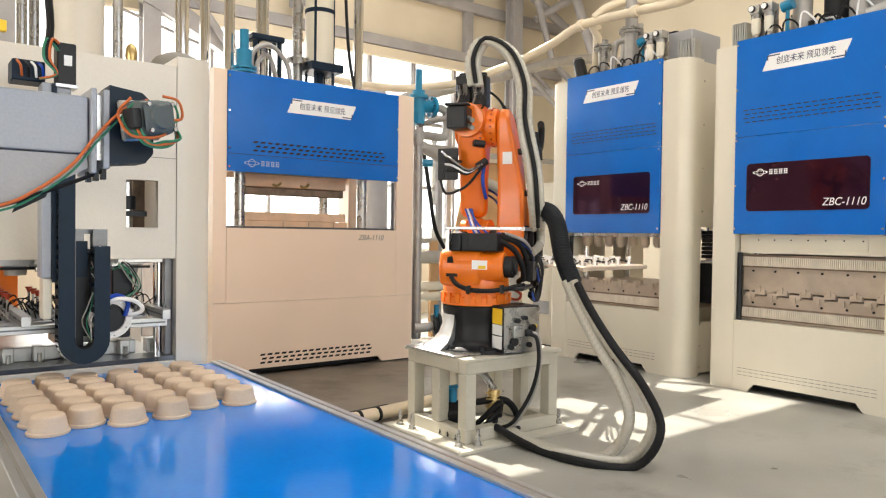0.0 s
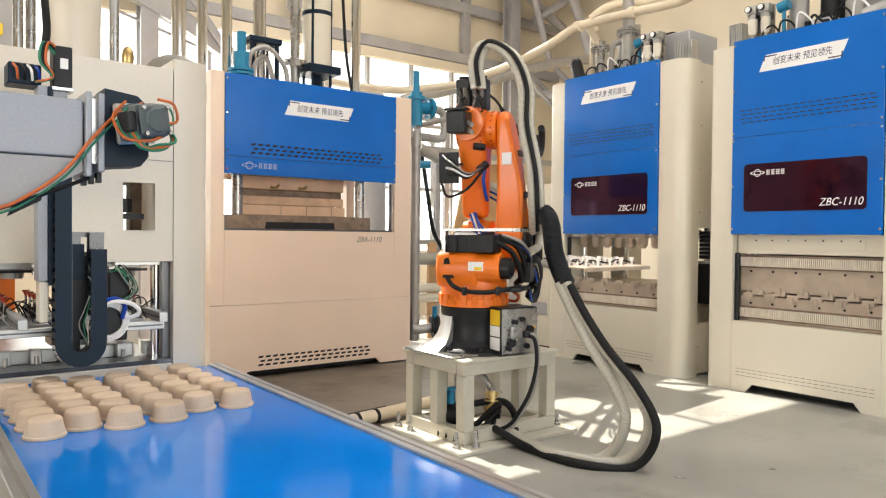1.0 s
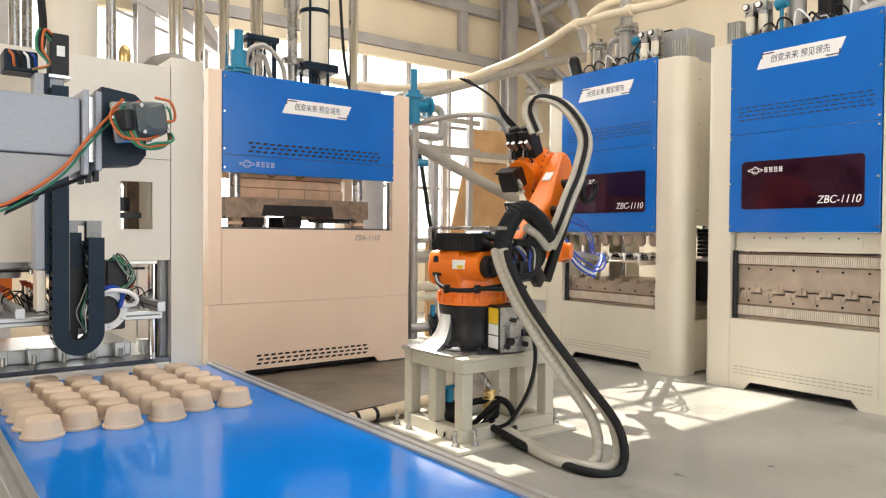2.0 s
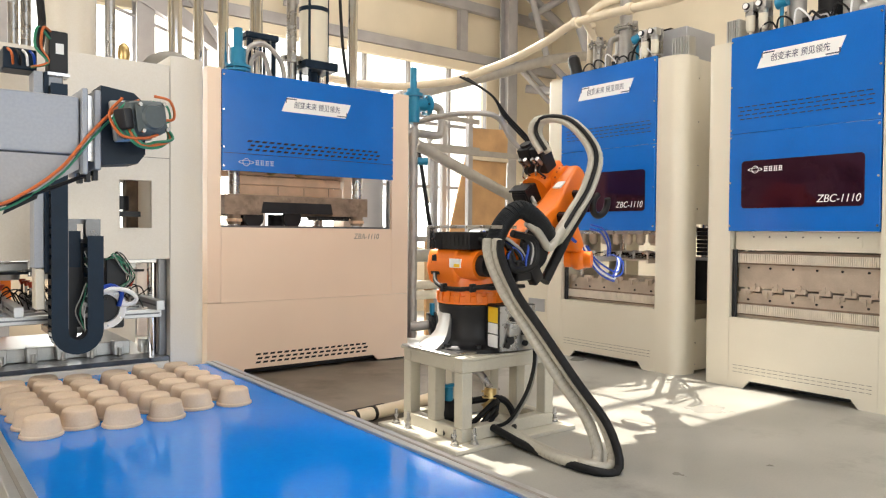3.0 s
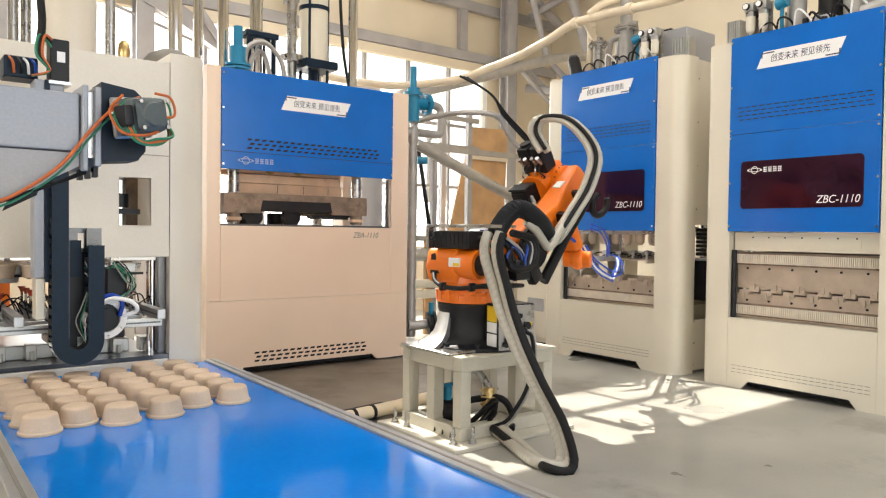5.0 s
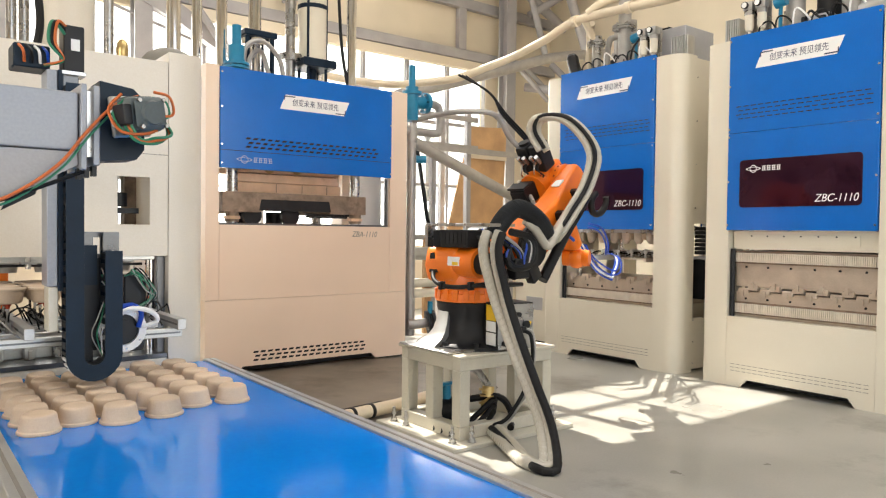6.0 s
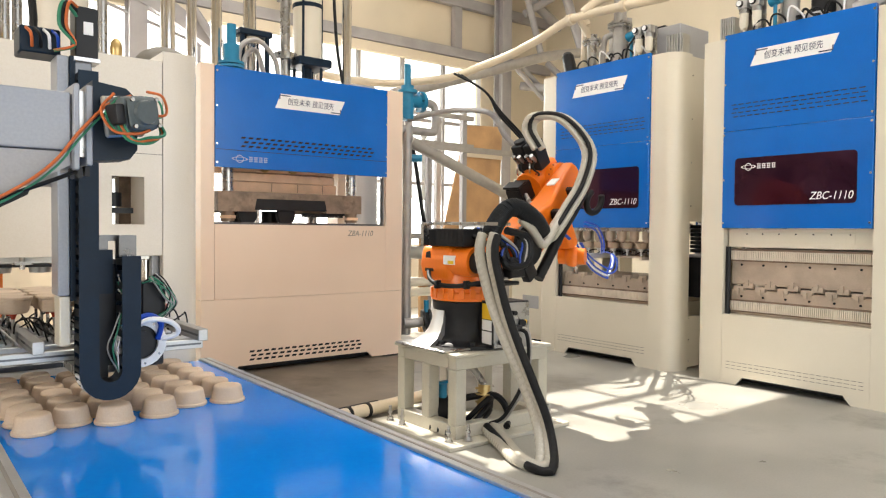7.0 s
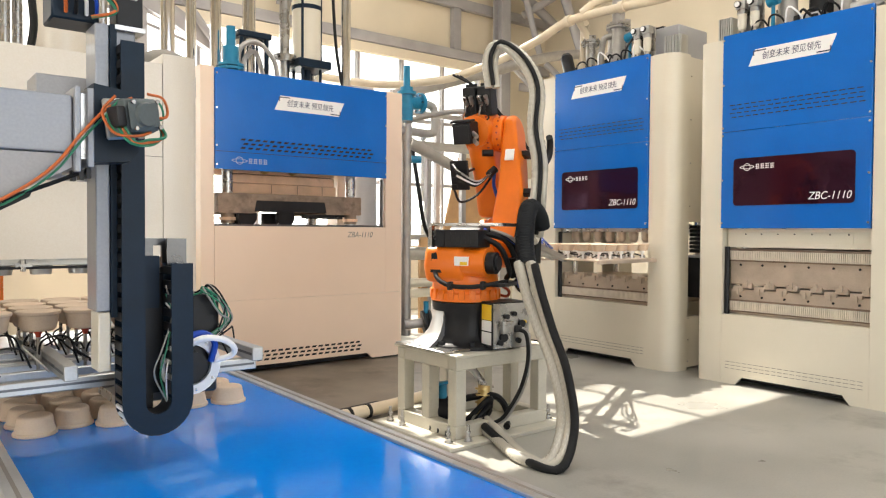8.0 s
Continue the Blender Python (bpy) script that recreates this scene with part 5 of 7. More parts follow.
HOSE_LINES[4.5] = [(4.44, 4.30, 1.49), (4.13, 4.17, 1.71), (3.84, 4.14, 1.78), (3.64, 4.15, 1.52), (3.62, 4.03, 1.21), (3.64, 3.89, 0.91), (3.70, 3.71, 0.58), (3.75, 3.50, 0.29), (3.72, 3.38, 0.04), (3.57, 3.49, 0.04), (3.74, 3.95, 0.04), (3.80, 4.31, 0.11)]
HOSE_LINES[6.5] = [(4.43, 4.30, 1.50), (4.13, 4.16, 1.70), (3.84, 4.13, 1.77), (3.64, 4.15, 1.51), (3.61, 4.04, 1.20), (3.62, 3.90, 0.89), (3.64, 3.74, 0.56), (3.64, 3.58, 0.25), (3.49, 3.41, 0.04), (3.45, 3.56, 0.04), (3.64, 3.95, 0.04), (3.79, 4.31, 0.09)]
HOSE_LINES[7.0] = [(4.44, 4.30, 1.51), (4.13, 4.16, 1.70), (3.84, 4.14, 1.77), (3.65, 4.16, 1.50), (3.61, 4.04, 1.19), (3.62, 3.90, 0.89), (3.66, 3.73, 0.56), (3.67, 3.56, 0.25), (3.51, 3.38, 0.04), (3.45, 3.54, 0.04), (3.65, 3.96, 0.04), (3.79, 4.32, 0.10)]
HOSE_LINES[7.6] = [(4.34, 4.23, 1.50), (4.20, 4.16, 1.66), (3.92, 4.13, 1.79), (3.70, 4.10, 1.50), (3.67, 3.99, 1.19), (3.65, 3.87, 0.89), (3.67, 3.71, 0.55), (3.66, 3.55, 0.24), (3.51, 3.38, 0.04), (3.46, 3.57, 0.04), (3.66, 3.98, 0.04), (3.78, 4.31, 0.11)]
HOSE_LINES[8.0] = [(4.29, 4.20, 1.53), (4.20, 4.15, 1.71), (4.06, 4.13, 1.78), (3.93, 4.04, 1.49), (3.86, 3.89, 1.21), (3.86, 3.75, 0.91), (3.84, 3.57, 0.62), (3.79, 3.44, 0.27), (3.57, 3.36, 0.04), (3.51, 3.59, 0.04), (3.68, 3.99, 0.04), (3.76, 4.31, 0.11)]
# just after the swing the hose still trails, shifted to the camera's right to fit its view, then it settles
TRAIL = (0, 0, 0, 0, 0.05, 0.12, 0.18, 0.21, 0.19, 0.19, 0.06, 0)
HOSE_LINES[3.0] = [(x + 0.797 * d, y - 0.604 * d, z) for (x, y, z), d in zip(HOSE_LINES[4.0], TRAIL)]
HOSE_LINES[3.5] = HOSE_LINES[4.0]
PACK_LINES = {}
PACK_LINES[0.0] = [(3.81, 4.62, 2.83), (3.79, 4.63, 3.04), (3.84, 4.54, 3.18), (3.96, 4.38, 3.08), (4.02, 4.27, 2.81), (3.99, 4.22, 2.50), (4.05, 4.17, 2.12), (4.10, 4.18, 1.81), (4.21, 4.28, 1.66)]
PACK_LINES[0.47] = [(4.13, 4.49, 2.79), (4.12, 4.51, 3.02), (4.15, 4.43, 3.13), (4.25, 4.28, 2.99), (4.31, 4.17, 2.75), (4.25, 4.14, 2.40), (4.27, 4.12, 2.14), (4.24, 4.13, 1.80), (4.29, 4.21, 1.54)]
PACK_LINES[0.62] = [(4.31, 4.49, 2.72), (4.28, 4.51, 2.95), (4.33, 4.41, 3.03), (4.44, 4.26, 2.90), (4.50, 4.15, 2.63), (4.43, 4.13, 2.33), (4.37, 4.11, 2.09), (4.32, 4.13, 1.80), (4.30, 4.21, 1.51)]
PACK_LINES[1.0] = [(4.62, 4.56, 2.33), (4.56, 4.62, 2.49), (4.57, 4.54, 2.60), (4.69, 4.32, 2.56), (4.82, 4.16, 2.30), (4.74, 4.15, 2.01), (4.59, 4.19, 1.77), (4.47, 4.21, 1.61), (4.44, 4.30, 1.49)]


def even(points, n):
    """n points at equal steps along a smooth line."""
    fine = spline(points, 10)
    run = [0.0]
    for a, b in zip(fine, fine[1:]):
        run.append(run[-1] + (b - a).length)
    out, k = [], 0
    for i in range(n):
        s = run[-1] * i / (n - 1)
        while k < len(run) - 2 and run[k + 1] < s:
            k += 1
        f = (s - run[k]) / max(1e-9, run[k + 1] - run[k])
        out.append(fine[k].lerp(fine[k + 1], min(1, f)))
    return out


def between(lines, t):
    """The control points of a moving line at t."""
    keys = sorted(lines)
    if t <= keys[0]:
        return [Vector(p) for p in lines[keys[0]]]
    for a, b in zip(keys, keys[1:]):
        if t <= b:
            k = (t - a) / (b - a)
            return [Vector(p).lerp(Vector(q), k) for p, q in zip(lines[a], lines[b])]
    return [Vector(p) for p in lines[keys[-1]]]


def hose_line(t):
    """Points of the long hose, placed to fit the camera's view: keyed to the swing of the arm, settling slowly between
    2.8 and 7.05 s.
    """
    w = follow(SWING, t)
    if t < 2.8:
        ladder = {0.0: HOSE_LINES[0.0], 0.47: HOSE_LINES[1.5], 0.62: HOSE_LINES[1.7], 1.0: HOSE_LINES[3.0]}
        return between(ladder, w)
    return between({k: v for k, v in HOSE_LINES.items() if k >= 3.0}, t)


# Camera's right and near directions; strands are offset to fit its view.
VIEW_RIGHT, VIEW_NEAR = Vector((0.797, -0.604, 0)), Vector((-0.604, -0.797, 0))
HOSE_TIMES = [0.0, 0.7, 1.0, 1.2, 1.35, 1.5, 1.6, 1.7, 1.95, 2.2, 2.5, 2.8, 3.0, 3.25, 3.5, 4.0, 4.5, 5.5, 6.5, 7.05, 7.2, 7.35, 7.5, 7.6, 7.8, 8.0]


def capsule(length, r, n=12, ring=False):
    e = length / 2 + r * 0.22
    o = [(r * 0.5, -e - r * 0.1), (r * 0.97, -e), (r, -e + r * 0.15), (r, e - r * 0.15), (r * 0.97, e), (r * 0.5, e + r * 0.1)]
    if ring:
        o = [(r * 0.93, -length / 2)]
        for k in range(3):
            z = -length / 2 + length * (k + 0.5) / 3
            o += [(r * 0.93, z - length / 7), (r, z - length / 12), (r, z + length / 12), (r * 0.93, z + length / 7)]
        o += [(r * 0.93, length / 2)]
    return lathe(B(), o, n)


# how far the strands of the long hose part from one another
FAN = [(0.0, 1.0), (1.2, 1.0), (2.8, 0.35), (3.0, 0.3), (3.6, -0.25), (4.5, -0.35), (8.0, -0.35)]


def spread(points, offset, fan):
    """Shifts a line by the offset, more in its middle where fan is given."""
    n = len(points) - 1
    return [q + offset * (1 - fan * 0.4 + fan * 1.5 * math.sin(math.pi * i / n) ** 2) for i, q in enumerate(points)]


def make_chain(parent, name, line, count, r, material, offset, ring=False, times=HOSE_TIMES, fan=0.0):
    """Pieces of hose along line(t), keyed piece by piece."""
    lengths = []
    for t in times:
        p = even(spread(line(t), offset, fan * follow(FAN, t)), count + 1)
        lengths.append((p[1] - p[0]).length)
    me = mesh_of(name, capsule(max(lengths) * 1.02, r, 12, ring), material, 60)
    tracks = []
    for i in range(count):
        ob = new(name, me)
        ob.parent = parent
        tracks.append((ob, []))
    for t in times:
        p = even(spread(line(t), offset, fan * follow(FAN, t)), count + 1)
        for i, (ob, rows) in enumerate(tracks):
            d = p[i + 1] - p[i]
            rows.append((t, Matrix.Translation((p[i] + p[i + 1]) / 2) @ Vector((0, 0, 1)).rotation_difference(d.normalized()).to_matrix().to_4x4()))
    return tracks


CHAINS = []
SLEEVE = mat("ribbed_charcoal_sleeve", (0.012, 0.014, 0.017), 0.5, vary=0.15, scale=20, bump=0.1, spec=0.3)
pack = thing("dress_pack", "bundle of grey air hoses looping over the robot arm", "hose bundle")
long_hose = thing("vacuum_hose", "clear ribbed vacuum hoses hanging from the robot to the floor", "hose")


def pack_line(t):
    return between(PACK_LINES, follow(SWING, t))


def sleeve_line(t):
    return even(hose_line(t), 60)[2:16]


def hang_line(t):
    return even(hose_line(t), 60)[15:]


def black_line(t):
    """The black strand: along the others, but on the near side of them where they lie on the floor."""
    p = hang_line(t)
    n = len(p) - 1
    return [q + Vector((-0.075, -0.02, 0)) * max(0.0, (i / n - 0.62) / 0.38) for i, q in enumerate(p)]


def make_hoses():
    CHAINS.extend(make_chain(pack, "hose_piece", pack_line, 44, 0.034, HOSE, VIEW_RIGHT * -0.025))
    CHAINS.extend(make_chain(pack, "hose_piece", pack_line, 44, 0.036, HOSE, VIEW_RIGHT * 0.04 + VIEW_NEAR * -0.01))
    CHAINS.extend(make_chain(pack, "black_hose_piece", pack_line, 44, 0.018, RUBBER, VIEW_RIGHT * 0.008 + VIEW_NEAR * 0.042 + Vector((0, 0, 0.012))))
    CHAINS.extend(make_chain(long_hose, "sleeve_piece", sleeve_line, 26, 0.074, SLEEVE, VIEW_RIGHT * 0.03, True))
    CHAINS.extend(make_chain(long_hose, "hose_piece", hang_line, 60, 0.04, HOSE, VIEW_RIGHT * -0.03 + VIEW_NEAR * 0.01, fan=0.9))
    CHAINS.extend(make_chain(long_hose, "hose_piece", hang_line, 60, 0.04, HOSE, VIEW_RIGHT * 0.045 + VIEW_NEAR * 0.05, fan=0.9))
    CHAINS.extend(make_chain(long_hose, "black_hose_piece", black_line, 60, 0.03, RUBBER, VIEW_RIGHT * 0.066 + VIEW_NEAR * 0.125 + Vector((0, 0, -0.008)), fan=0.6))


make_hoses()


# ---- transfer unit over the conveyor ----
gantry = thing("gantry_beam", "grey cantilever beam with servo motor and orange cables", "gantry")


def make_gantry():
    bm = box(B(), -1.5, 0.452, 2.30, 2.46, 1.815, 1.982, 0.008, 2)
    part("beam", bm, LILAC, gantry, "smooth blue-grey painted box beam")
    bm = prism(B(), [(-1.5, 1.812), (0.45, 1.812), (0.452, 1.775), (0.40, 1.745), (0.23, 1.655), (-0.1, 1.57), (-1.5, 1.5)], "y", 2.31, 2.45)
    part("gusset", bm, GREYPAINT, gantry)
    part("end_flange", box(B(), 0.454, 0.470, 2.28, 2.48, 1.76, 2.005, 0.003, 1), LILAC, gantry)
    part("end_flange", box(B(), 0.488, 0.507, 2.29, 2.48, 1.775, 2.005, 0.003, 1), LILAC, gantry)
    part("spacer", box(B(), 0.470, 0.488, 2.31, 2.46, 1.80, 1.99), STEEL, gantry)
    bm = prism(B(), [(0.508, 1.79), (0.61, 1.80), (0.632, 1.83), (0.632, 1.98), (0.60, 2.01), (0.508, 2.022)], "y", 2.30, 2.42)
    part("gear_case", bm, NAVY, gantry, "dark gear case")
    ax = Vector((0.25, -0.97, 0)).normalized()
    c = Vector((0.588, 2.30, 1.925))
    turn = Matrix.Translation(c) @ ax.to_track_quat("Z", "X").to_matrix().to_4x4() @ pose(0, 0, 0, 0, 0, 8)
    bm = box(B(), -0.050, 0.050, -0.050, 0.050, 0.0, 0.105, 0.014, 2)
    for k in range(7):
        box(bm, -0.054, 0.054, -0.036 + 0.011 * k, -0.031 + 0.011 * k, 0.018, 0.07)
    MOTORGREY = mat("motor_grey", (0.085, 0.105, 0.11), 0.5, vary=0.2, bump=0.08)
    servo = part("servo_motor", bm, MOTORGREY, gantry, "dark grey finned servo motor", turn)
    part("end_cap", rod(box(B(), -0.046, 0.046, -0.046, 0.046, 0.106, 0.132, 0.012, 1), (0, 0, 0.132), (0, 0, 0.142), 0.036, 0.032, n=24), MOTORGREY, servo)
    for sx in (-1, 1):
        for sy in (-1, 1):
            part("motor_screw", rod(B(), (0.037 * sx, 0.037 * sy, 0.13), (0.037 * sx, 0.037 * sy, 0.137), 0.006, n=8), STEEL, servo)
    for k in range(3):
        part("motor_lead", sweep(B(), spline(((0.0, 0.06, 0.06 + 0.015 * k), (-0.07, 0.05 - 0.01 * k, 0.10), (-0.085 + 0.008 * k, -0.02, 0.09), (-0.06, -0.075, 0.07 + 0.012 * k), (0.0, -0.08 + 0.006 * k, 0.05)), 7), 0.0045, 6), (CABLEG, CABLEO, CABLEG)[k], servo)
    part("flange", box(B(), -0.060, 0.060, -0.060, 0.060, -0.004, 0.014, 0.006, 1), ALU, servo)
    part("plug_box", box(B(), -0.03, 0.03, 0.05, 0.078, 0.05, 0.115, 0.008, 2), BLACK, servo)
    o = Vector((0.60, 2.2, 1.93))
    loops = (((0.03, 0.0, 0.06), (0.075, 0, 0.05), (0.085, 0, 0.0), (0.03, -0.01, -0.01)), ((-0.05, 0.03, 0.05), (-0.085, 0.03, 0.0), (-0.06, 0.0, -0.06), (0.0, -0.01, -0.065), (0.04, 0, -0.05)))
    for k, pts in enumerate(loops):
        part("orange_cable", sweep(B(), spline([o + Vector(p) for p in pts], 8), 0.0042, 8), CABLEO, gantry)
        part("green_cable", sweep(B(), spline([o + Vector(p) * 0.86 + Vector((0, 0.0, -0.008)) for p in pts], 8), 0.0034, 8), CABLEG, gantry)
    run = ((0.60, 2.24, 1.98), (0.54, 2.26, 1.95), (0.47, 2.27, 1.87), (0.40, 2.27, 1.775), (0.31, 2.27, 1.70), (0.22, 2.27, 1.655), (0.0, 2.27, 1.60))
    part("orange_cable", sweep(B(), spline(run, 8), 0.0048, 8), CABLEO, gantry)
    part("green_cable", sweep(B(), spline([Vector(p) + Vector((0.006, 0.006, -0.012)) for p in run], 8), 0.0034, 8), CABLEG, gantry)
    part("black_cable", sweep(B(), spline(((0.50, 2.34, 1.772), (0.44, 2.3, 1.745), (0.36, 2.28, 1.71), (0.25, 2.28, 1.665), (0.1, 2.28, 1.62)), 8), 0.006, 8), RUBBER, gantry)
    bm = B()
    for x, z in ((0.45, 1.755), (0.47, 1.76), (0.49, 1.765)):
        box(bm, x, x + 0.012, 2.31, 2.34, z - 0.02, z + 0.01)
    part("cable_clamp", bm, BLACK, gantry)
    part("cable_shield", prism(B(), [(0.26, 1.64), (0.34, 1.685), (0.345, 1.70), (0.27, 1.665)], "y", 2.285, 2.305), RUBBER, gantry)
    part("guide_rail", box(B(), 0.30, 0.42, 2.46, 4.30, 1.85, 1.95), ALU, gantry)
    part("gantry_post", box(B(), -1.6, -1.4, 2.25, 2.5, 0.0, 1.98, 0.01, 1), GREYPAINT, gantry)


make_gantry()
TOWER_AT = Vector((0.745, 3.90, 0.94))
tower = thing("pick_unit", "moving pick unit with cable chain and aluminium gripper frame", "gripper", Matrix.Translation(TOWER_AT))


def make_tower():
    # cable chain: a U of flat links
    n, r = 12, 0.079
    line = [(-0.079, 1.30 - 0.0485 * k) for k in range(25)]
    line += [(-0.079 + r - r * math.cos(radians(180 * k / n)), 0.115 - r * math.sin(radians(180 * k / n)) * 1.0) for k in range(n + 1)]
    line += [(0.079, 0.14 + 0.0485 * k) for k in range(1, 10)]
    w = 0.036

    def side(k):
        a0, a1 = line[max(0, k - 1)], line[min(len(line) - 1, k + 1)]
        d = Vector((a1[0] - a0[0], a1[1] - a0[1])).normalized()
        return Vector((line[k][0], line[k][1])), Vector((d.y, -d.x))

    outer = [p + q * w for p, q in (side(k) for k in range(len(line)))]
    inner = [p - q * w for p, q in (side(k) for k in range(len(line)))]
    chain = None
    for y0, y1 in ((-0.036, -0.028), (0.056, 0.064)):
        bm = B()
        rows = [[bm.verts.new((p.x, y, p.y)) for p in ps] for ps, y in ((outer, y0), (inner, y0), (inner, y1), (outer, y1))]
        for r0, r1 in zip(rows, rows[1:] + rows[:1]):
            for k in range(len(line) - 1):
                bm.faces.new((r0[k], r0[k + 1], r1[k + 1], r1[k]))
        for k in (0, -1):
            bm.faces.new([r0[k] for r0 in rows])
        ob = part("cable_chain" if chain is None else "chain_side", bm, NAVY, tower if chain is None else chain, "dark slate cable chain in a U loop" if chain is None else "")
        chain = chain or ob
    for k, ((x0, z0), (x1, z1)) in enumerate(zip(line, line[1:])):
        d = Vector((x1 - x0, 0, z1 - z0))
        ang = math.degrees(math.atan2(d.x, d.z))
        for s in (-1, 1):
            bm = box(B(), s * (w - 0.003) - 0.004, s * (w - 0.003) + 0.004, -0.027, 0.055, -d.length * 0.28, d.length * 0.28)
            part("chain_link", bm, WHITE if s * (1 if k < 25 else -1) < 0 else BLACK, chain, m=pose((x0 + x1) / 2, 0, (z0 + z1) / 2, 0, ang, 0))
    for k in range(3):
        part("chain_cable", sweep(B(), [(p.x * 1.0, -0.016 + 0.016 * k, p.y) for p in (side(j)[0] for j in range(len(line)))], 0.009, 6), (GREYPIPE, WHITE, RUBBER)[k], chain)
    # post of the vertical axis
    part("post", box(B(), -0.178, -0.135, 0.03, 0.16, 0.42, 1.36, 0.004, 1), LILAC, tower)
    part("post_rail", box(B(), -0.134, -0.114, 0.02, 0.14, 0.40, 1.36), NAVY, tower)
    part("post_cover", box(B(), -0.127, -0.05, 0.04, 0.15, 0.62, 1.36, 0.003, 1), DARKSTEEL, tower)
    part("slider", box(B(), -0.172, -0.132, 0.035, 0.14, 0.22, 0.418, 0.004, 1), CREAM, tower)
    part("carriage", box(B(), -0.33, -0.13, 0.16, 0.32, 0.86, 1.2, 0.006, 1), GREYPAINT, tower)
    bm = box(B(), -0.115, -0.03, 0.02, 0.12, 1.36, 1.56, 0.008, 2)
    part("top_motor", bm, BLACK, tower)
    part("motor_plate", box(B(), -0.12, -0.025, 0.015, 0.125, 1.345, 1.36), STEEL, tower)
    part("motor_label", box(B(), -0.085, -0.05, 0.017, 0.02, 1.45, 1.50), WHITE, tower)
    for k, mt in enumerate((CABLEO, RUBBER, CABLEG)):
        part("motor_cable", sweep(B(), spline(((-0.1, 0.03, 1.55 - 0.02 * k), (-0.14 - 0.01 * k, 0.0, 1.56), (-0.15 - 0.012 * k, 0.0, 1.47), (-0.12, 0.0, 1.40), (-0.19, 0.02, 1.37)), 7), 0.007, 6), mt, tower)
    bm = box(B(), -0.30, -0.16, 0.05, 0.2, 1.36, 1.46, 0.006, 1)
    part("terminal_box", bm, NAVY, tower)
    for k in range(4):
        part("terminal_lead", sweep(B(), spline(((-0.28 + 0.03 * k, 0.045, 1.45), (-0.27 + 0.03 * k, 0.0, 1.42), (-0.26 + 0.03 * k, 0.04, 1.38)), 5), 0.006, 6), (CABLEO, RUBBER, WHITE, CABLEB)[k], tower)
    # open tray that holds the chain's end
    bm = box(B(), -0.042, -0.028, 0.038, 0.11, 0.12, 0.64)
    box(bm, 0.103, 0.117, 0.038, 0.11, 0.12, 0.66)
    box(bm, -0.028, 0.02, 0.095, 0.11, 0.12, 0.66)
    box(bm, 0.05, 0.103, 0.095, 0.11, 0.12, 0.66)
    box(bm, 0.02, 0.05, 0.095, 0.11, 0.12, 0.56)
    box(bm, 0.02, 0.05, 0.095, 0.11, 0.635, 0.66)
    box(bm, 0.05, 0.103, 0.038, 0.05, 0.57, 0.66)
    part("chain_tray", bm, DARKSTEEL, tower)
    # Black sheet added to darken the tray's lower interior.
    part("tray_lining", box(B(), -0.026, 0.101, 0.085, 0.093, 0.12, 0.54), BLACK, tower)
    part("tray_arm", box(B(), -0.14, 0.03, 0.06, 0.09, 0.42, 0.60), NAVY, tower)
    part("tray_arm", box(B(), -0.02, 0.02, 0.10, 0.13, 0.05, 0.6), BLACK, tower)
    for k in range(3):
        part("loose_wire", sweep(B(), spline(((0.04, 0.02, 0.5 - 0.03 * k), (0.055, 0.0, 0.4), (0.02 + 0.015 * k, 0.0, 0.28), (-0.005 + 0.02 * k, 0.0, 0.2), (0.04, 0.01, 0.1)), 7), 0.003, 6), (GREYPIPE, CABLEG, WHITE)[k], tower)
    # rotary joint
    bm = box(B(), 0.085, 0.235, 0.06, 0.17, 0.105, 0.30, 0.008, 1)
    rot = part("rotary_housing", bm, BLACK, tower)
    bm = B()
    n = 28
    for ra, rb, ya, yb in ((0.072, 0.105, 0.04, 0.058),):
        rings = [[(rr * math.cos(2 * math.pi * k / n), y, rr * math.sin(2 * math.pi * k / n)) for k in range(n)] for rr, y in ((ra, yb), (ra, ya), (rb, ya), (rb, yb))]
        vs = [[bm.verts.new(p) for p in ring] for ring in rings]
        for a, b in zip(vs, vs[1:]):
            for k in range(n):
                bm.faces.new((a[k], a[(k + 1) % n], b[(k + 1) % n], b[k]))
    part("white_ring", bm, WHITE, rot, m=pose(0.135, 0, 0.21))
    for k in range(8):
        a = radians(45 * k + 10)
        part("ring_screw", rod(B(), (0.135 + 0.09 * math.cos(a), 0.036, 0.21 + 0.09 * math.sin(a)), (0.135 + 0.09 * math.cos(a), 0.042, 0.21 + 0.09 * math.sin(a)), 0.005, n=8), STEEL, rot)
    part("ring_hub", rod(B(), (0.135, 0.06, 0.21), (0.135, 0.02, 0.21), 0.05, n=20), BLACK, rot)
    part("white_tube", sweep(B(), spline(((0.10, 0.02, 0.27), (0.15, -0.01, 0.31), (0.23, -0.01, 0.30), (0.275, 0.0, 0.265), (0.27, 0.02, 0.235), (0.22, 0.04, 0.22)), 7), 0.011, 8), WHITE, rot)
    part("blue_tube", sweep(B(), spline(((0.09, 0.03, 0.30), (0.16, 0.02, 0.325), (0.21, 0.02, 0.29), (0.20, 0.03, 0.22)), 7), 0.012, 8), CABLEB, rot)
    part("valve_pack", box(B(), 0.15, 0.25, 0.08, 0.2, 0.31, 0.46, 0.006, 1), BLACK, tower)
    for k in range(9):
        jit = [random.uniform(-0.025, 0.025) for _ in range(4)]
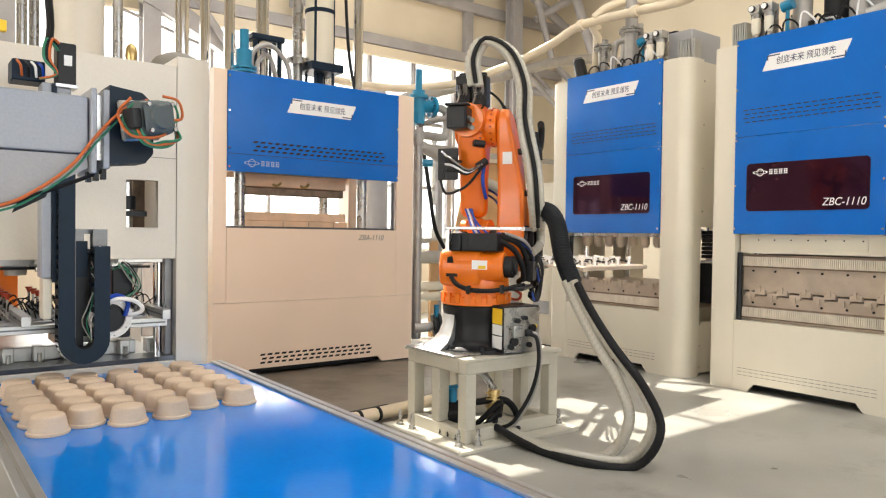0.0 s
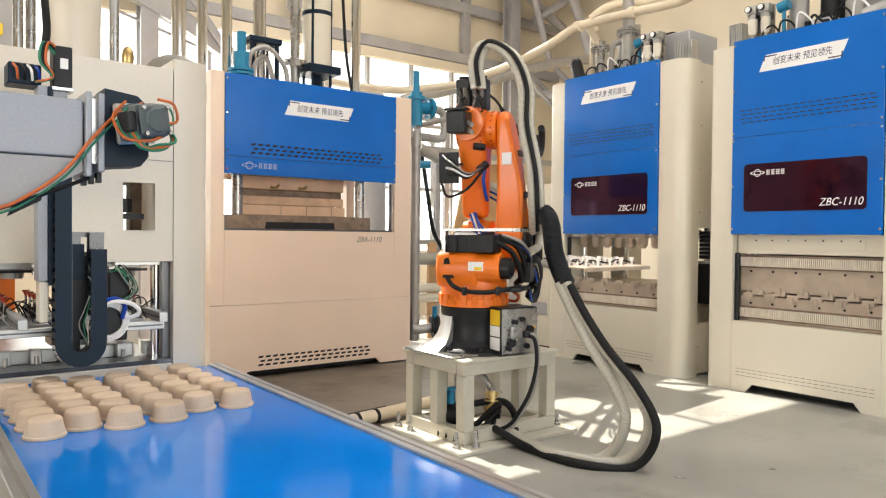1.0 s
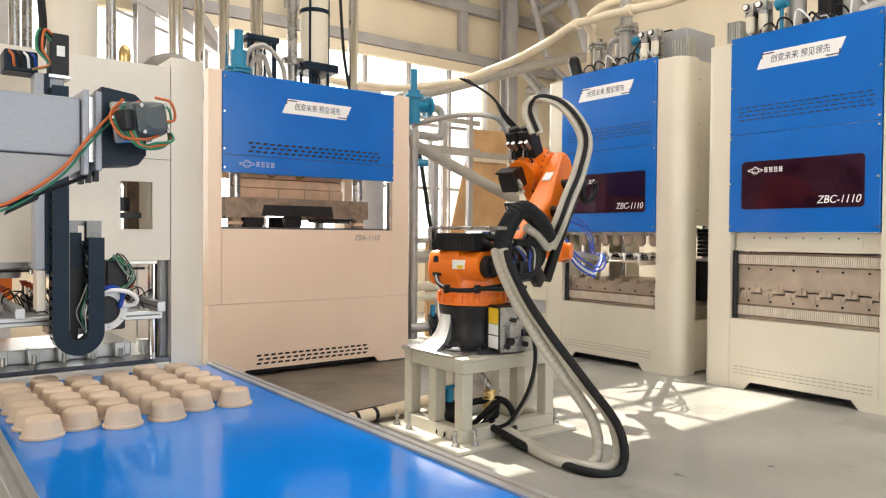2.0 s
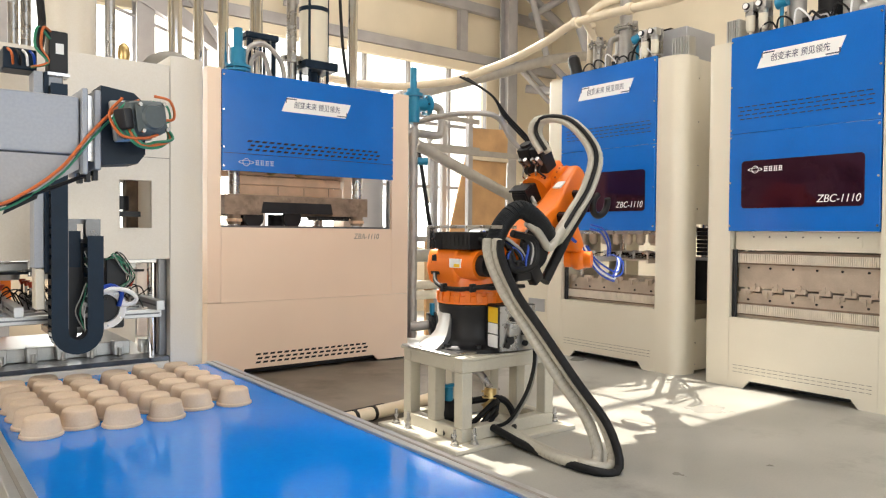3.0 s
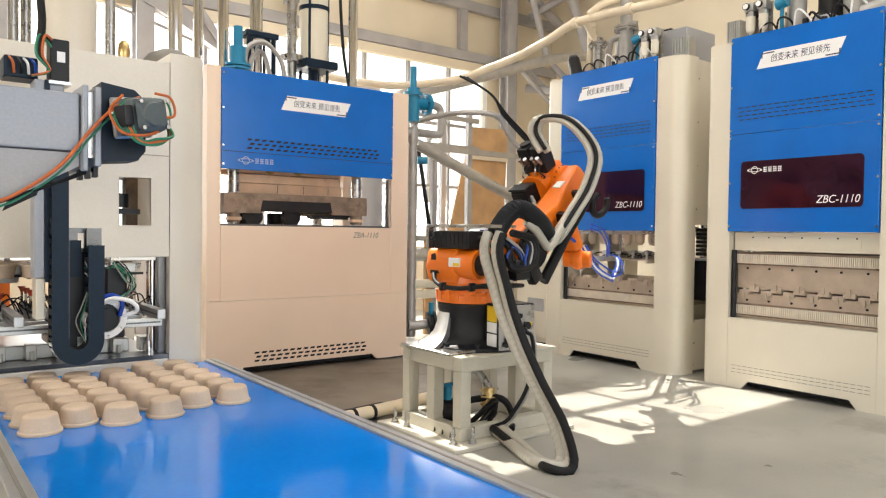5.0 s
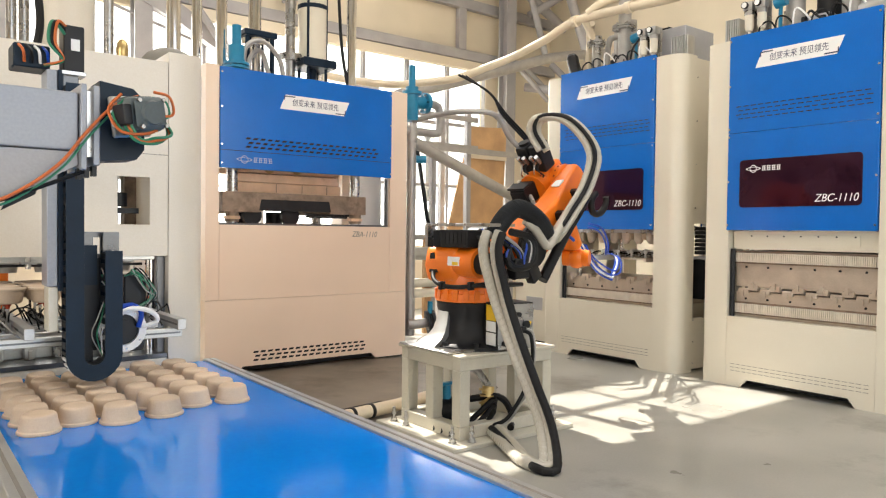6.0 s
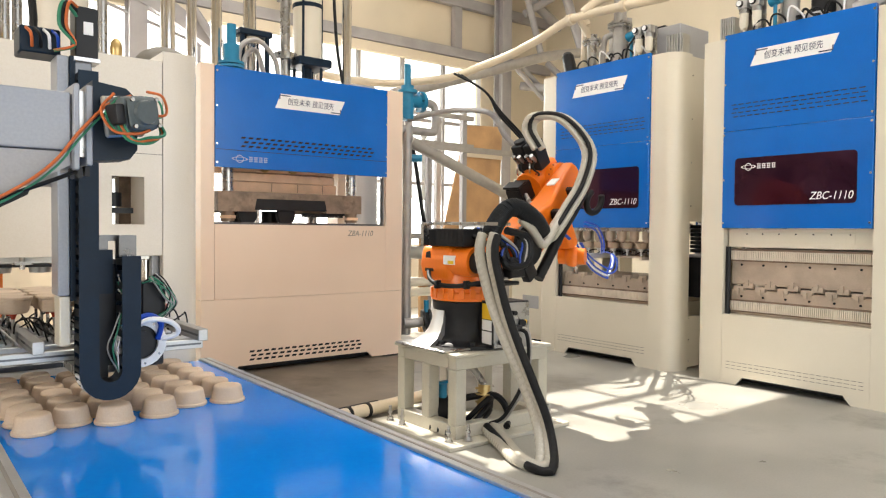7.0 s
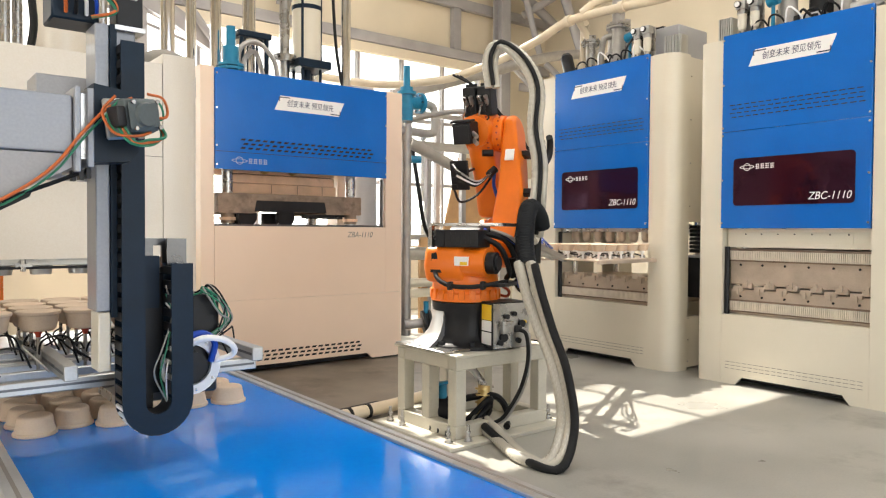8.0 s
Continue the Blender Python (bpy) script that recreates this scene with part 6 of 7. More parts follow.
        part("valve_wire", sweep(B(), spline(((0.15 + 0.011 * k, 0.08, 0.45 + jit[0]), (0.19 + jit[1], 0.04, 0.47 + jit[2]), (0.24 + jit[3], 0.03, 0.41 + jit[0]), (0.26 + jit[2], 0.05, 0.36), (0.21 + jit[1], 0.06, 0.30)), 6), 0.0035, 6), (CABLEG, RUBBER, GREYPIPE)[k % 3], tower)
    # gripper frame of aluminium profile
    zf = 0.12
    for y in (0.30, 0.72, 1.15):
        part("cross_profile", box(B(), -1.0, 0.49, y, y + 0.045, zf, zf + 0.045, 0.003, 1), ALU, tower)
        part("profile_groove", box(B(), -0.99, 0.48, y - 0.001, y + 0.002, zf + 0.018, zf + 0.027), DARKSTEEL, tower)
    for x in (-1.0, -0.62, -0.24, 0.14, 0.44):
        part("long_profile", box(B(), x, x + 0.045, 0.22, 1.22, zf + 0.046, zf + 0.10, 0.003, 1), ALU, tower)
        part("profile_groove", box(B(), x - 0.001, x + 0.002, 0.23, 1.21, zf + 0.068, zf + 0.078), DARKSTEEL, tower)
    part("mount", box(B(), -0.10, 0.10, 0.115, 0.36, 0.085, 0.118), STEEL, tower)
    for i in range(8):
        for j in range(4):
            x, y = -0.75 + 0.165 * i, 0.62 + 0.163 * j
            bm = rod(B(), (x, y, zf), (x, y, zf + 0.16), 0.007, n=8)
            rod(bm, (x, y, zf + 0.05), (x, y, zf + 0.10), 0.013, n=8)
            part("suction_stem", bm, STEEL, tower)
            part("suction_cup", lathe(B(), [(0.008, 0), (0.011, 0.012), (0.021, 0.030), (0.021, 0.033)], 14, (x, y, zf + 0.155)), RED, tower)
            a, b, c = random.uniform(-0.05, 0.05), random.uniform(-0.05, 0.05), random.uniform(0.0, 0.05)
            part("air_tube", sweep(B(), spline(((x, y, zf + 0.07), (x + 0.04 + a, y - 0.04, zf + 0.11 + c), (x + 0.09, y - 0.06 + b, zf + 0.12 + c), (x + 0.13, y - 0.02 + a, zf + 0.05)), 5), 0.004, 6), RUBBER, tower)
            part("air_tube", sweep(B(), spline(((x, y, zf + 0.09), (x - 0.04 + b, y - 0.05, zf + 0.13), (x - 0.03 + a, y - 0.10, zf + 0.09 + c), (x + 0.03 + b, y - 0.14, zf + 0.04)), 5), 0.004, 6), (RUBBER, GREYPIPE)[(i + j) % 3 == 0], tower)
    for j in range(5):
        part("manifold", box(B(), -0.9, 0.42, 0.53 + 0.163 * j, 0.56 + 0.163 * j, zf + 0.01, zf + 0.04, 0.003, 1), ALU, tower)


make_tower()
# travel of the pick unit: seconds, along y, up
TRAVEL = [(0.0, 0.0, 0.0), (1.2, 0.0, 0.0), (1.6, 0.0, 0.035), (2.4, 0.0, 0.055), (3.5, 0.0, 0.05), (4.2, 0.0, 0.015), (4.7, 0.0, 0.0), (5.3, -0.12, -0.01), (5.8, -0.33, -0.02), (6.2, -0.45, -0.03),
          (6.5, -0.54, -0.035), (7.0, -0.77, -0.035), (7.3, -0.95, -0.035), (7.6, -1.14, -0.035), (8.0, -1.38, -0.035)]


def travel_pose(t):
    return TOWER_AT + Vector((0, follow([(r[0], r[1]) for r in TRAVEL], t), follow([(r[0], r[2]) for r in TRAVEL], t)))


# pots that the mould lets down onto the gripper, rim up
BAY_POTS = []
for i in range(8):
    for j in range(4):
        if -0.75 + 0.165 * i > 0.2 and j < 2:
            continue
        ob = copy_thing(pot, pose(0, 0, 0, 180, 0, 31 * i + 17 * j))
        ob["group"] = "pots on the gripper"
        ob["label"] = "tan moulded pulp pot standing rim up on the gripper"
        BAY_POTS.append((ob, Vector((-0.75 + 0.165 * i, 0.62 + 0.163 * j, 0.300 + 0.077)), 31 * i + 17 * j))
# pots that the hot press lets down onto the robot's plate
PRESS_POTS = []
for i in range(5):
    for j in range(5):
        ob = copy_thing(pot, pose(0, 0, 0, 180, 0, 23 * i + 41 * j))
        ob["group"] = "pots on the robot's plate"
        ob["label"] = "tan moulded pulp pot carried rim up by the robot"
        PRESS_POTS.append((ob, Vector((-0.42 + 0.21 * i, -0.42 + 0.21 * j, 0.085 + 0.077)), 23 * i + 41 * j))


# ---- moulds that move ----
def make_platens():
    t = thing("upper_mould", "pale bronze upper mould block of the forming press", "mould", pose(0, 0, 0))
    part("block", box(B(), 3.165, 4.46, 7.88, 8.15, 2.12, 2.36, 0.006, 1), BRONZE, t)
    part("under_plate", box(B(), 3.17, 4.455, 7.935, 8.10, 2.03, 2.118, 0.006, 1), MOULDDARK, t)
    part("hanger", box(B(), 3.5, 4.1, 7.93, 8.10, 2.36, 2.9, 0.006, 1), MOULDDARK, t)
    part("seam", box(B(), 3.167, 4.458, 7.876, 7.882, 2.262, 2.268), MOULDDARK, t)
    for x in (3.5, 3.85):
        part("hook", sweep(B(), spline(((x, 7.88, 2.15), (x + 0.03, 7.84, 2.13), (x + 0.07, 7.84, 2.15), (x + 0.1, 7.88, 2.17)), 5), 0.014, 8), BRASS, t)
    u = thing("lower_mould", "pale bronze lower mould on a stained steel bolster", "mould", pose(0, 0, 0))
    rim = box(B(), 3.165, 4.46, 7.88, 7.93, 1.80, 1.90, 0.006, 1)
    box(rim, 3.165, 4.46, 8.105, 8.15, 1.80, 1.90, 0.006, 1)
    part("block", rim, BRONZE, u)
    part("block", box(B(), 3.16, 4.475, 7.865, 8.16, 1.68, 1.796, 0.006, 1), BRONZE, u)
    cuts = box(B(), 3.62, 3.626, 7.862, 7.87, 1.69, 1.79)
    box(cuts, 3.95, 3.956, 7.862, 7.87, 1.69, 1.79)
    box(cuts, 4.28, 4.286, 7.862, 7.87, 1.69, 1.79)
    part("joint", cuts, MOULDDARK, u)
    o = [(2.93, 1.455), (3.36, 1.455), (3.40, 1.50), (4.22, 1.50), (4.26, 1.455), (4.745, 1.455), (4.745, 1.675), (2.93, 1.675)]
    part("bolster", prism(B(), o, "y", 7.715, 8.85), MOULDDARK, u)
    part("recess_block", prism(B(), [(3.35, 1.475), (4.26, 1.475), (4.235, 1.60), (3.375, 1.60)], "y", 7.711, 7.73), BLACK, u)
    for x in (3.065, 4.635):
        part("bolster_foot", rod(B(), (x, 7.79, 1.345), (x, 7.79, 1.455), 0.075, n=18), MOULDDARK, u)
        part("foot_nut", rod(B(), (x, 7.79, 1.375), (x, 7.79, 1.41), 0.09, n=6), BRONZE, u)
    for x in (3.28, 3.75):
        part("push_rod", rod(B(), (x, 8.2, 0.9), (x, 8.2, 1.47), 0.1, n=20), BLACK, u)
        part("roller", rod(B(), (x + 0.03, 7.80, 1.42), (x + 0.03, 7.87, 1.42), 0.11, n=24), BLACK, u)
    comb = box(B(), 3.98, 4.56, 7.80, 7.84, 1.43, 1.454)
    for k in range(14):
        box(comb, 3.99 + 0.04 * k, 4.012 + 0.04 * k, 7.80, 7.84, 1.405, 1.43)
    part("comb_rail", comb, BLACK, u)
    v = thing("bay_mould", "steel upper mould plate with nozzles inside the work bay", "mould", pose(0, 0, 0))
    part("mould_plate", box(B(), -1.2, 1.24, 4.62, 5.7, 1.40, 1.44), STEEL, v)
    for i in range(11):
        x = 1.15 - 0.2 * i
        bm = rod(B(), (x, 4.72, 1.335), (x, 4.72, 1.40), 0.055, 0.065, n=16)
        rod(bm, (x, 4.72, 1.44), (x, 4.72, 1.50), 0.015, n=8)
        part("nozzle", bm, ALU, v)
    part("plate_edge", box(B(), -1.21, 1.25, 4.60, 4.615, 1.37, 1.385), BLACK, v)
    part("front_rail", box(B(), -1.2, 1.2, 4.59, 4.618, 1.39, 1.435, 0.003, 1), ALU, v)
    for k in range(4):
        bm = rod(B(), (1.06 - 0.42 * k, 4.57, 1.36), (1.06 - 0.42 * k, 4.57, 1.46), 0.014, n=10)
        box(bm, 1.02 - 0.42 * k, 1.10 - 0.42 * k, 4.55, 4.59, 1.385, 1.40)
        part("clamp_bolt", bm, STEEL, v)
    part("mould_stem", box(B(), -0.2, 0.2, 4.9, 5.3, 1.44, 2.5), STEEL, v)
    return t, u, v


upper_mould, lower_mould, bay_mould = make_platens()


# ---- pipes, rack and clutter behind ----
def pipe_run(name, pts, r, material, label, category="pipe", steps=8, smooth=True):
    t = thing(name, label, category)
    part("tube", sweep(B(), spline(pts, steps) if smooth else pts, r, 14), material, t)
    return t


def make_services():
    duct = pipe_run("overhead_pipe", ((7.16, 3.9, 4.42), (7.16, 4.68, 4.35), (7.2, 5.03, 4.31), (7.16, 5.68, 4.33), (7.05, 6.4, 4.31), (6.95, 6.84, 4.14), (6.83, 7.31, 3.99), (6.58, 7.62, 3.85), (6.34, 7.93, 3.73),
                                      (6.02, 8.29, 3.68), (5.75, 8.75, 3.69), (5.2, 9.3, 3.8), (4.6, 9.4, 3.9)), 0.055, PIPE, "long cream plastic pipe sagging overhead")
    for p, q in (((7.05, 6.36, 4.31), (7.06, 6.44, 4.31)), ((7.16, 5.6, 4.33), (7.16, 5.68, 4.33))):
        part("coupling", rod(B(), p, q, 0.072), PIPE, duct)
    part("branch", sweep(B(), spline(((7.05, 6.2, 4.36), (7.15, 6.05, 4.48), (7.35, 5.9, 4.55), (7.45, 5.6, 4.5), (7.45, 5.1, 4.5)), 8), 0.05, 12), PIPE, duct)
    part("branch", sweep(B(), spline(((7.12, 6.3, 4.3), (7.3, 6.3, 4.1), (7.4, 6.25, 3.7)), 8), 0.045, 12), PIPE, duct)
    pipe_run("extract_pipe", ((6.4, 9.5, 3.72), (7.0, 9.5, 3.9), (8.6, 9.5, 4.42), (9.9, 9.5, 4.85), (11.5, 9.6, 5.2)), 0.09, GREYPIPE, "grey galvanised pipe rising to the wall")
    pipe_run("slanting_pipe", ((6.1, 8.6, 2.88), (7.2, 8.6, 2.48), (8.4, 8.6, 2.05), (9.2, 8.6, 1.75)), 0.085, GREYPIPE, "grey slanting pipe behind the robot")
    # water pipe with teal valve beside the forming press
    t = thing("valve_pipe", "steel water pipe with a teal gate valve", "pipe")
    part("riser", sweep(B(), ((5.56, 7.9, 0.2), (5.56, 7.9, 2.83)), 0.06, 14), GREYPIPE, t)
    part("upper_pipe", sweep(B(), spline(((5.30, 7.9, 2.92), (5.7, 7.9, 2.92), (5.95, 7.9, 2.92), (6.02, 7.9, 2.98), (6.02, 7.9, 3.22), (5.96, 7.9, 3.3), (5.80, 7.9, 3.31)), 6), 0.055, 14), GREYPIPE, t)
    part("tee", sweep(B(), ((5.56, 7.9, 2.78), (5.56, 7.9, 2.98)), 0.075, 14), GREYPIPE, t)
    valve = part("gate_valve", rod(B(), (5.56, 7.9, 3.08), (5.56, 7.9, 3.5), 0.085), TEAL, t, "teal cast gate valve")
    for p, q, r in (((5.56, 7.9, 3.40), (5.56, 7.9, 3.44), 0.13), ((5.75, 7.9, 3.31), (5.80, 7.9, 3.31), 0.14), ((5.56, 7.9, 3.05), (5.56, 7.9, 3.10), 0.12)):
        part("valve_flange", rod(B(), p, q, r), TEAL, valve)
    part("bonnet", rod(B(), (5.56, 7.9, 3.5), (5.56, 7.9, 3.78), 0.045), TEAL, valve)
    part("outlet", rod(B(), (5.56, 7.9, 3.31), (5.78, 7.9, 3.31), 0.08), TEAL, valve)
    for k in range(6):
        a = radians(60 * k)
        part("flange_bolt", rod(B(), (5.73, 7.9 + 0.11 * math.cos(a), 3.31 + 0.11 * math.sin(a)), (5.83, 7.9 + 0.11 * math.cos(a), 3.31 + 0.11 * math.sin(a)), 0.014, n=6), STEEL, valve)
    part("foot_pipe", sweep(B(), spline(((5.50, 7.85, 0.36), (5.60, 7.80, 0.36), (5.9, 7.7, 0.39), (6.4, 7.5, 0.42)), 6), 0.065, 14), GREYPIPE, t)
    bm = rod(B(), (5.74, 7.76, 0.375), (5.77, 7.745, 0.38), 0.16, n=28)
    rod(bm, (5.81, 7.73, 0.382), (5.84, 7.715, 0.385), 0.16, n=28)
    rod(bm, (5.77, 7.745, 0.38), (5.81, 7.73, 0.382), 0.12)
    part("flange", bm, BLACK, t)
    part("small_valve", rod(B(), (5.62, 7.88, 2.55), (5.74, 7.82, 2.55), 0.05), TEAL, t)
    part("valve_stem", rod(B(), (5.78, 7.74, 0.50), (5.78, 7.74, 0.66), 0.035), TEAL, t)
    for k in range(4):
        part("tangled_hose", sweep(B(), spline(((5.6 + 0.1 * k, 7.6, 0.03), (5.9 + 0.08 * k, 7.45, 0.14 + 0.08 * k), (6.3, 7.4 + 0.05 * k, 0.42 + 0.05 * k), (6.7, 7.5, 0.55 - 0.08 * k), (6.95, 7.6, 0.1)), 7), 0.022, 8), (RUBBER, GREYPIPE, WHITE, RUBBER)[k], t)
    # steel rack
    rack = thing("pipe_rack", "grey steel tube rack standing behind the robot", "rack")
    for x, y, h in ((6.89, 9.2, 2.95), (7.6, 9.2, 3.55), (6.5, 9.2, 3.4), (7.6, 9.9, 3.55), (6.5, 9.9, 3.4)):
        part("upright", box(B(), x - 0.045, x + 0.045, y - 0.045, y + 0.045, 0, h, 0.006, 1), BEAMPAINT, rack)
    for z in (1.5, 2.96, 3.42):
        part("rail", box(B(), 6.3, 7.75, 9.11, 9.15, z - 0.04, z + 0.04), GREYPIPE, rack)
        part("rail", box(B(), 6.46, 6.54, 9.25, 9.85, z - 0.04, z + 0.04), GREYPIPE, rack)
    part("long_rail", box(B(), 6.3, 9.4, 9.06, 9.10, 2.86, 2.95), GREYPIPE, rack)
    for z, r, y in ((1.25, 0.10, 9.0), (0.80, 0.07, 9.025), (0.64, 0.07, 9.025)):
        pipe_run("supply_pipe", ((5.5, y, z), (6.5, y, z), (8.2, y, z)), r, ALU if z > 1 else CREAM, "pale supply pipe running behind the robot", smooth=False)
    for x in (6.75, 7.5):
        tagged(part("pipe_post", box(B(), x - 0.07, x + 0.07, 9.1, 9.16, 0, 1.5), PLY), "rusty brown post under the pipes", "post")
    t = thing("plywood_sheet", "brown plywood sheet leaning behind the rack", "plywood")
    bm = prism(B(), [(7.45, 1.3), (8.75, 1.3), (8.85, 3.45), (8.02, 3.4)], "y", 9.62, 9.65)
    part("sheet", bm, PLY, t)
    part("cross_batten", box(B(), 7.9, 8.82, 9.58, 9.615, 2.86, 2.96), CLAD, t)
    part("prop", box(B(), 7.5, 8.7, 9.63, 9.9, 0, 1.3), BEAMPAINT, t)
    tank = thing("round_tank", "grey steel tank with a domed top behind the forming press", "tank")
    part("shell", lathe(B(), [(0.30, 0.0), (0.30, 3.62), (0.285, 3.74), (0.23, 3.86), (0.14, 3.94), (0.02, 3.97)], 32, (5.93, 9.75, 0)), GREYPAINT, tank)
    part("band", lathe(B(), [(0.302, 3.55), (0.312, 3.56), (0.312, 3.60), (0.302, 3.61)], 32, (5.93, 9.75, 0)), BEAMPAINT, tank)
    # cables in the air behind the arm
    pipe_run("sagging_cable", ((5.56, 7.88, 3.05), (5.70, 7.6, 3.10), (5.82, 7.2, 3.12), (6.132, 7.0, 3.114), (6.328, 7.0, 3.033), (6.48, 7.0, 2.843), (6.74, 7.0, 2.66), (6.85, 7.0, 2.55)), 0.035, GREYPIPE, "grey hose sagging across the hall", "cable")
    for k in range(3):
        pipe_run("hanging_cable", ((5.90 - 0.06 * k, 7.2, 3.58), (6.17 - 0.03 * k, 7.0, 3.34 + 0.02 * k), (6.35 + 0.03 * k, 7.0, 3.12 + 0.01 * k), (6.70 + 0.05 * k, 7.0, 2.87), (6.97, 7.0, 2.70 - 0.04 * k)), 0.014, RUBBER, "thin black cable hanging from the pipe", "cable")
    pipe_run("drop_hose", ((6.55, 8.6, 1.4), (6.3, 8.5, 1.7), (6.2, 8.5, 2.2), (6.35, 8.9, 2.9), (6.4, 9.1, 2.99)), 0.03, RUBBER, "black hose hanging beside the rack", "hose")
    # box between the two hot presses
    t = thing("junction_cabinet", "black cabinet between the two hot presses", "cabinet")
    part("body", box(B(), 7.62, 8.0, 4.58, 5.06, 0.83, 1.30, 0.01, 1), BLACK, t)
    part("lid_strip", box(B(), 7.61, 8.01, 4.575, 5.065, 1.302, 1.33, 0.004, 1), GREYPAINT, t)
    part("stand", box(B(), 7.66, 8.0, 4.60, 4.82, 0, 0.829), CREAM, t)
    chain = B()
    for k in range(7):
        z = 1.36 + 0.047 * k
        box(chain, 7.60, 7.68, 4.80 + 0.012 * max(0, 3 - k), 4.97, z, z + 0.042, 0.008, 1)
        box(chain, 7.595, 7.60, 4.86, 4.90, z + 0.012, z + 0.026)
    part("cable_chain", chain, RUBBER, t)
    part("chain_bracket", box(B(), 7.60, 7.66, 4.97, 5.06, 1.64, 1.70, 0.004, 1), STEEL, t)
    t = thing("electric_cabinet", "cream electric cabinet standing beside the hot press", "cabinet")
    part("body", box(B(), 7.35, 8.3, 7.0, 7.75, 0.06, 2.35, 0.012, 2), CREAM, t)
    part("plinth", box(B(), 7.4, 8.25, 7.05, 7.7, 0.0, 0.058), BLACK, t)
    part("door", box(B(), 7.335, 7.349, 7.06, 7.69, 0.12, 2.28, 0.004, 1), CREAM, t)
    part("handle", box(B(), 7.315, 7.334, 7.62, 7.65, 1.1, 1.3, 0.004, 1), BLACK, t)
    part("display_frame", box(B(), 7.327, 7.334, 7.18, 7.5, 0.5, 0.68, 0.003, 1), GREYPAINT, t)
    # pipes on the floor by the stand
    t = thing("floor_pipe", "ochre pipes lying on the floor beside the stand", "pipe")
    part("tube", sweep(B(), ((2.3, 5.05, 0.07), (3.55, 5.24, 0.07), (4.0, 5.35, 0.07)), 0.055, 12), PIPE, t)
    part("tube", sweep(B(), ((2.3, 5.22, 0.05), (3.5, 5.4, 0.05)), 0.035, 12), RUBBER, t)
    for x, y in ((3.05, 5.165), (3.25, 5.195)):
        part("clamp", rod(B(), (x, y, 0.07), (x + 0.03, y + 0.005, 0.07), 0.062), RUBBER, t)
    # pump under the stand
    t = thing("vacuum_pump", "small vacuum pump with blue valve under the stand", "pump")
    part("body", rod(B(), (3.50, 4.62, 0.17), (3.72, 4.45, 0.17), 0.1), BLACK, t)
    part("foot", box(B(), 3.45, 3.75, 4.42, 4.66, 0.031, 0.09, 0.01, 1), BLACK, t)
    bm = rod(B(), (3.57, 4.55, 0.26), (3.57, 4.55, 0.37), 0.035)
    box(bm, 3.51, 3.63, 4.53, 4.57, 0.37, 0.39)
    part("blue_valve", bm, TEAL, t)
    bm = rod(B(), (3.86, 4.40, 0.10), (3.90, 4.42, 0.34), 0.05)
    for z in (0.14, 0.2, 0.26, 0.31):
        rod(bm, (3.865, 4.40, z), (3.868, 4.402, z + 0.015), 0.062)
    part("brass_union", bm, BRASS, t)
    part("suction_pipe", sweep(B(), spline(((3.9, 4.42, 0.34), (3.85, 4.5, 0.46), (3.8, 4.55, 0.5), (3.8, 4.6, 0.64)), 6), 0.03, 10), STEEL, t)
    for k in range(3):
        part("pump_hose", sweep(B(), spline(((3.4, 4.3 + 0.1 * k, 0.06), (3.6, 4.2 + 0.1 * k, 0.05), (3.85, 4.3, 0.16 + 0.05 * k), (4.0, 4.5, 0.07)), 7), 0.022, 8), RUBBER, t)
    part("pump_hose", sweep(B(), spline(((3.7, 4.5, 0.24), (3.95, 4.35, 0.26), (4.05, 4.3, 0.12), (3.9, 4.15, 0.06)), 7), 0.028, 8), RUBBER, t)
    # cable from the connection box down to the floor
    pipe_run("robot_cable", ((3.91, 4.03, 0.84), (3.94, 3.98, 0.80), (3.95, 3.97, 0.62), (3.92, 4.0, 0.42), (3.85, 4.05, 0.25), (3.78, 4.12, 0.13), (3.65, 4.3, 0.06)), 0.015, RUBBER, "black robot cable hanging to the floor", "cable")
    pipe_run("robot_cable", ((3.94, 4.04, 0.85), (3.97, 3.99, 0.81), (3.98, 3.98, 0.62), (3.95, 4.01, 0.40), (3.88, 4.06, 0.23), (3.80, 4.13, 0.11), (3.62, 4.35, 0.06)), 0.012, GREYPIPE, "grey robot cable hanging to the floor", "cable")
    # Orange sheet stands in for something unidentified; its post is added.
    tagged(part("orange_guard", box(B(), -0.6, 0.75, 6.3, 6.34, 0.9, 1.32), ORANGE), "orange sheet added for an unidentified orange thing behind the work bay", "guard")
    tagged(part("guard_post", box(B(), 0.0, 0.1, 6.345, 6.45, 0.0, 1.3), BEAMPAINT), "grey post added behind the orange sheet", "post")


make_services()


